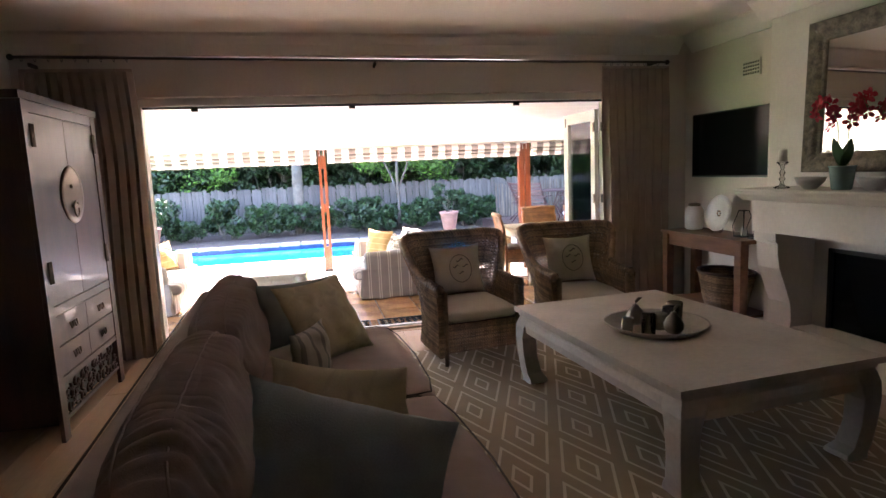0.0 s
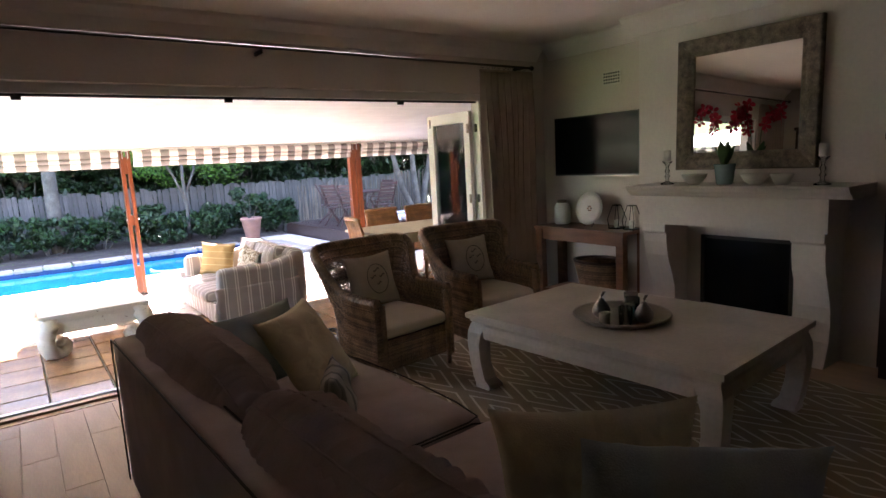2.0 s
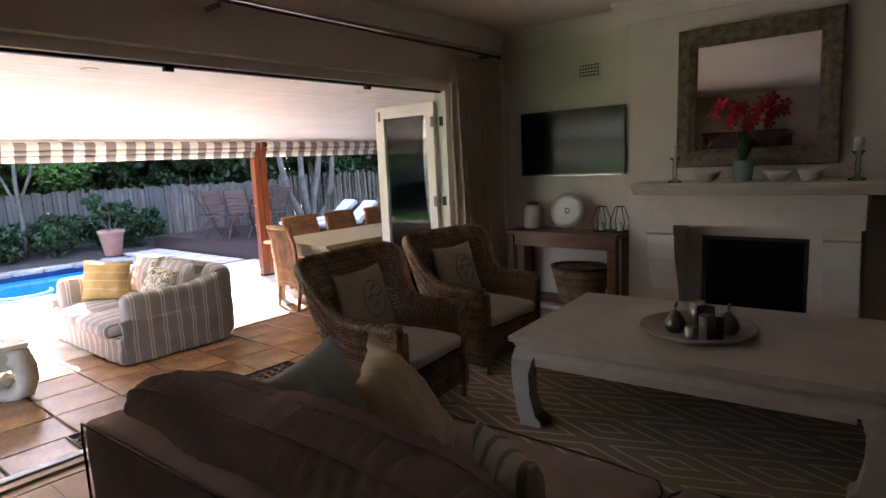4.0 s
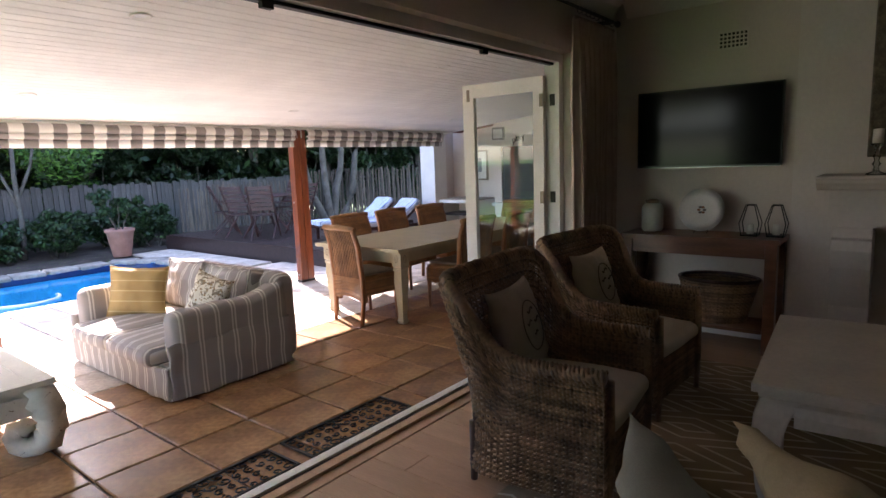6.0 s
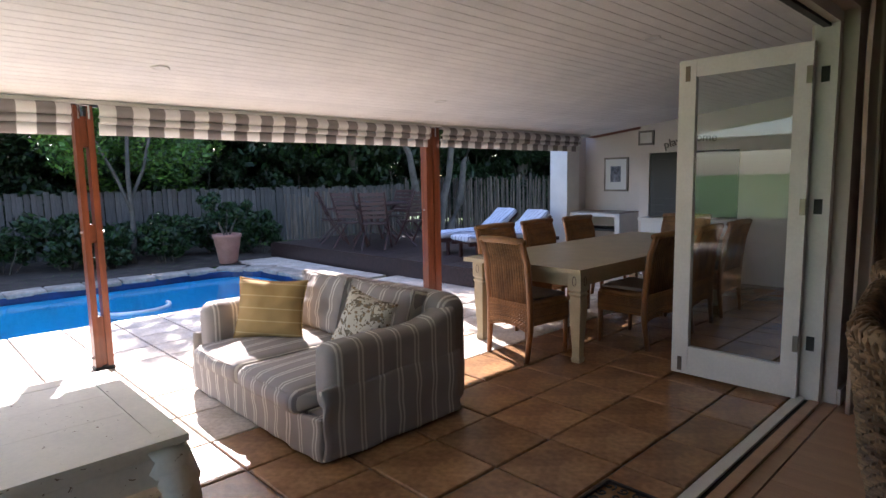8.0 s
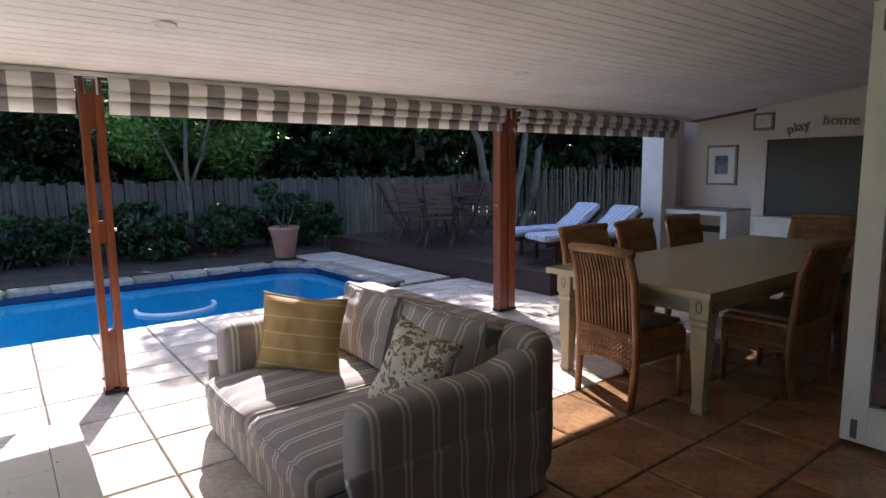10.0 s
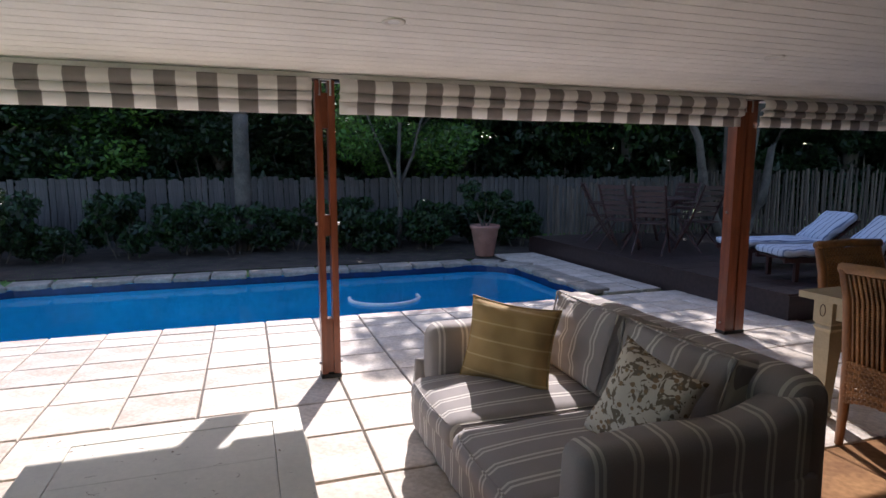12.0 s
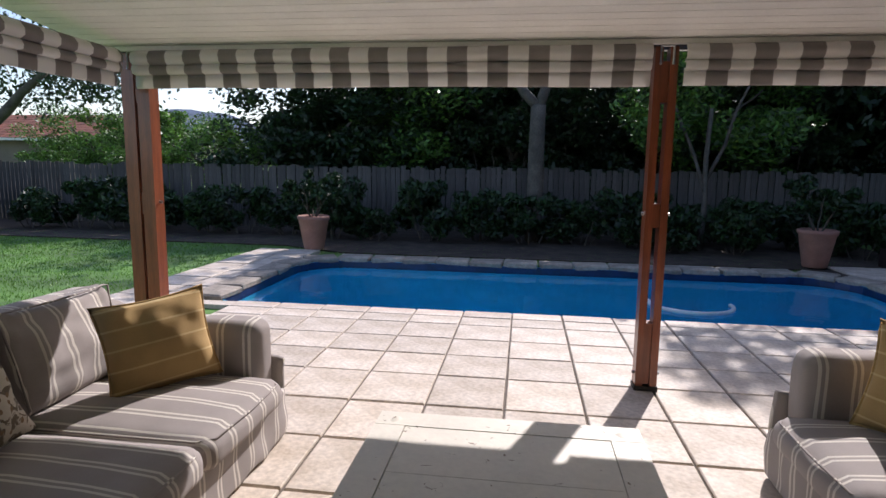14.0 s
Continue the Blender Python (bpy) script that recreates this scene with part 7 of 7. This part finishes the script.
V = np.stack([np.stack([px - dx, py - dy, z0], 1), np.stack([px + dx, py + dy, z0], 1), np.stack([px + lx, py + ly, z0 + hh], 1)], 1).reshape(-1, 3)
raw("grass", V, np.arange(n * 3).reshape(-1, 3), BLADES, None, label="short green lawn grass blades", kind="stuff", category="grass")

# ---- pieces of the floors, the deck and the fence ----


def shared(name, bm, material):
    me = bpy.data.meshes.new(name)
    bm.to_mesh(me)
    bm.free()
    me.materials.append(material)
    return me


def slab_mesh(w, d, h, material, key, edge=0.006):
    bm = bmesh.new()
    lo = [bm.verts.new((sx * w / 2, sy * d / 2, -h)) for sx, sy in ((-1, -1), (1, -1), (1, 1), (-1, 1))]
    mi = [bm.verts.new((sx * w / 2, sy * d / 2, -edge)) for sx, sy in ((-1, -1), (1, -1), (1, 1), (-1, 1))]
    hi = [bm.verts.new((sx * (w / 2 - edge), sy * (d / 2 - edge), 0)) for sx, sy in ((-1, -1), (1, -1), (1, 1), (-1, 1))]
    for a, b in ((lo, mi), (mi, hi)):
        for i in range(4):
            bm.faces.new([a[i], a[(i + 1) % 4], b[(i + 1) % 4], b[i]])
    bm.faces.new(hi)
    return shared(key, bm, material)


terrace = thing("terrace_paving", pose(0, 0, 0), "square terracotta and pale stone terrace tiles", "paving", kind="structure")
rr = random.Random(4)
cache = {}
for j in range(len(YS) - 1):
    y0, y1 = YS[j], YS[j + 1]
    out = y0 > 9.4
    for i in range(len(XS) - 1):
        x0, x1 = XS[i], XS[i + 1]
        if x1 > 9.2 or (out and x0 > DX0 - 0.1 and y1 > DY0):
            continue
        if y0 > 13.0 and (x0 > 6.2):
            pass
        key = (round(x1 - x0, 3), round(y1 - y0, 3), out)
        if key not in cache:
            g = 0.013
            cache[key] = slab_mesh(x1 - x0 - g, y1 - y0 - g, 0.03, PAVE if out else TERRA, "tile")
        ob = new("tile", cache[key])
        ob.parent = terrace
        ob.matrix_basis = pose((x0 + x1) / 2 + rr.uniform(-0.0015, 0.0015), (y0 + y1) / 2 + rr.uniform(-0.0015, 0.0015), rr.uniform(-0.0015, 0.0025), rr.uniform(-0.15, 0.15), rr.uniform(-0.15, 0.15), rr.uniform(-0.25, 0.25))
for lo, hi, y0, y1, bedz in ((-2.75, -1.72, 12.2, 16.4, 0), (5.72, 6.52, 13.24, 16.4, 0)):
    yy = y0
    while yy < y1:
        xx = lo
        while xx < hi - 0.1:
            w = min(0.50, hi - xx)
            d = 0.48
            k2 = (round(w, 2), d, "s")
            if k2 not in cache:
                cache[k2] = slab_mesh(w - 0.02, d - 0.02, 0.06, PAVE, "slab")
            ob = new("slab", cache[k2])
            ob.parent = terrace
            ob.matrix_basis = pose(xx + w / 2, yy + d / 2, -0.004 + rr.uniform(-0.004, 0.002), 0, 0, rr.uniform(-0.8, 0.8))
            xx += 0.50
        yy += 0.49
cop = thing("pool_coping", pose(0, 0, 0), "rough natural stone coping round the far side of the pool", "coping", kind="structure")
co_meshes = []
for k in range(5):
    bm = bmesh.new()
    bmesh.ops.create_cube(bm, size=1)
    bmesh.ops.scale(bm, vec=(0.46, 0.34, 0.07), verts=bm.verts)
    bmesh.ops.bevel(bm, geom=bm.edges[:], offset=0.015, segments=1, affect="EDGES")
    for v in bm.verts:
        v.co += Vector((noise.noise(v.co * 8 + Vector((k * 5, 0, 0))), noise.noise(v.co * 8 + Vector((0, k * 5, 0))), noise.noise(v.co * 9 + Vector((0, 0, k * 5))) * 0.35)) * 0.03
    co_meshes.append(shared("coping_stone", bm, COPING))
edge = []
N = 44
line = [(PX0 - 0.10, PY0 + 0.3), (PX0 - 0.10, PY1 - PR)]
for i in range(1, 7):
    a = radians(180 - 90 * i / 7)
    line.append((PX0 + PR + (PR + 0.10) * math.cos(a), PY1 - PR + (PR + 0.10) * math.sin(a)))
line.append((PX0 + PR, PY1 + 0.10))
line.append((PX1 - PR, PY1 + 0.10))
for i in range(1, 7):
    a = radians(90 - 90 * i / 7)
    line.append((PX1 - PR + (PR + 0.10) * math.cos(a), PY1 - PR + (PR + 0.10) * math.sin(a)))
line += [(PX1 + 0.10, PY1 - PR), (PX1 + 0.10, PY0 + 0.2)]
pts = [Vector((a, b, 0)) for a, b in line]
seglen = [(b - a).length for a, b in zip(pts, pts[1:])]
s, total = 0.0, sum(seglen)
k = 0
while s < total:
    d = s
    for q, L in enumerate(seglen):
        if d <= L:
            break
        d -= L
    a, b = pts[q], pts[q + 1]
    p = a.lerp(b, d / max(L, 1e-6))
    t = (b - a).normalized()
    nrm = Vector((-t.y, t.x, 0))
    ob = new("coping_stone", co_meshes[k % 5])
    ob.parent = cop
    p = p + nrm * 0.06
    ob.matrix_basis = pose(p.x, p.y, -0.008, 0, 0, math.degrees(math.atan2(t.y, t.x)) + rr.uniform(-3, 3))
    s += 0.475
    k += 1
bm = bmesh.new()
prism(bm, [(PX0 - 0.15, 12.93), (PX1 + 0.3, 12.93), (PX1 + 0.3, PY0 - 0.003), (PX0 - 0.15, PY0 - 0.003)], "z", -0.10, -0.016)
part("coping_bed", bm, PAVE, cop)

oak = thing("oak_boards", pose(0, 0, 0), "wide light oak floorboards of the living room", "floorboards", kind="structure")
om = slab_mesh(0.188, 1.796, 0.016, OAK, "floorboard", 0.0015)
om2 = slab_mesh(0.188, 0.896, 0.016, OAK, "floorboard", 0.0015)
for i in range(34):
    x = -0.45 + 0.095 + i * 0.190
    if x > 5.94:
        break
    y0 = -2.0
    y1 = y0 + 0.5 + (i * 0.73) % 1.25
    while y0 < 7.08:
        y1 = min(y1, 7.09)
        if 7.09 - y1 < 0.15:
            y1 = 7.09
        key = ("oak", round(y1 - y0, 2))
        if key not in cache:
            cache[key] = slab_mesh(0.188, y1 - y0 - 0.003, 0.016, OAK, "floorboard", 0.0012)
        ob = new("floorboard", cache[key])
        ob.parent = oak
        ob.matrix_basis = pose(x, (y0 + y1) / 2, 0.0)
        y0, y1 = y1, y1 + 1.80
bm = boxm(-0.45, 6.03, 7.095, 7.168, -0.02, 0.004)
structure("floor_edge", bm, OAK, "oak strip along the threshold", "floor")

bm = bmesh.new()
box(bm, 0, 5.6, 0.0, 0.112, -0.022, 0.0)
dm = shared("deck_board", bm, DECK)
y = DY0 + 0.0
k = 0
while y < 16.85:
    ob = new("deck_board", dm)
    ob.parent = deck
    ob.matrix_basis = pose(DX0 - 0.02, y, 0.262 + rr.uniform(-0.001, 0.001))
    y += 0.119
    k += 1
for x, r in FENCE_SPOTS:
    k = int(r * 7)
    me = plank_mesh(k, 0.096, 1.325 + 0.02 * (k % 4), 0.02, FENCE)
    ob = new("plank", me)
    ob.parent = fence
    ob.matrix_basis = pose(x, (r - 0.5) * 0.012, -0.06, 0, (r - 0.5) * 0.8, 0)
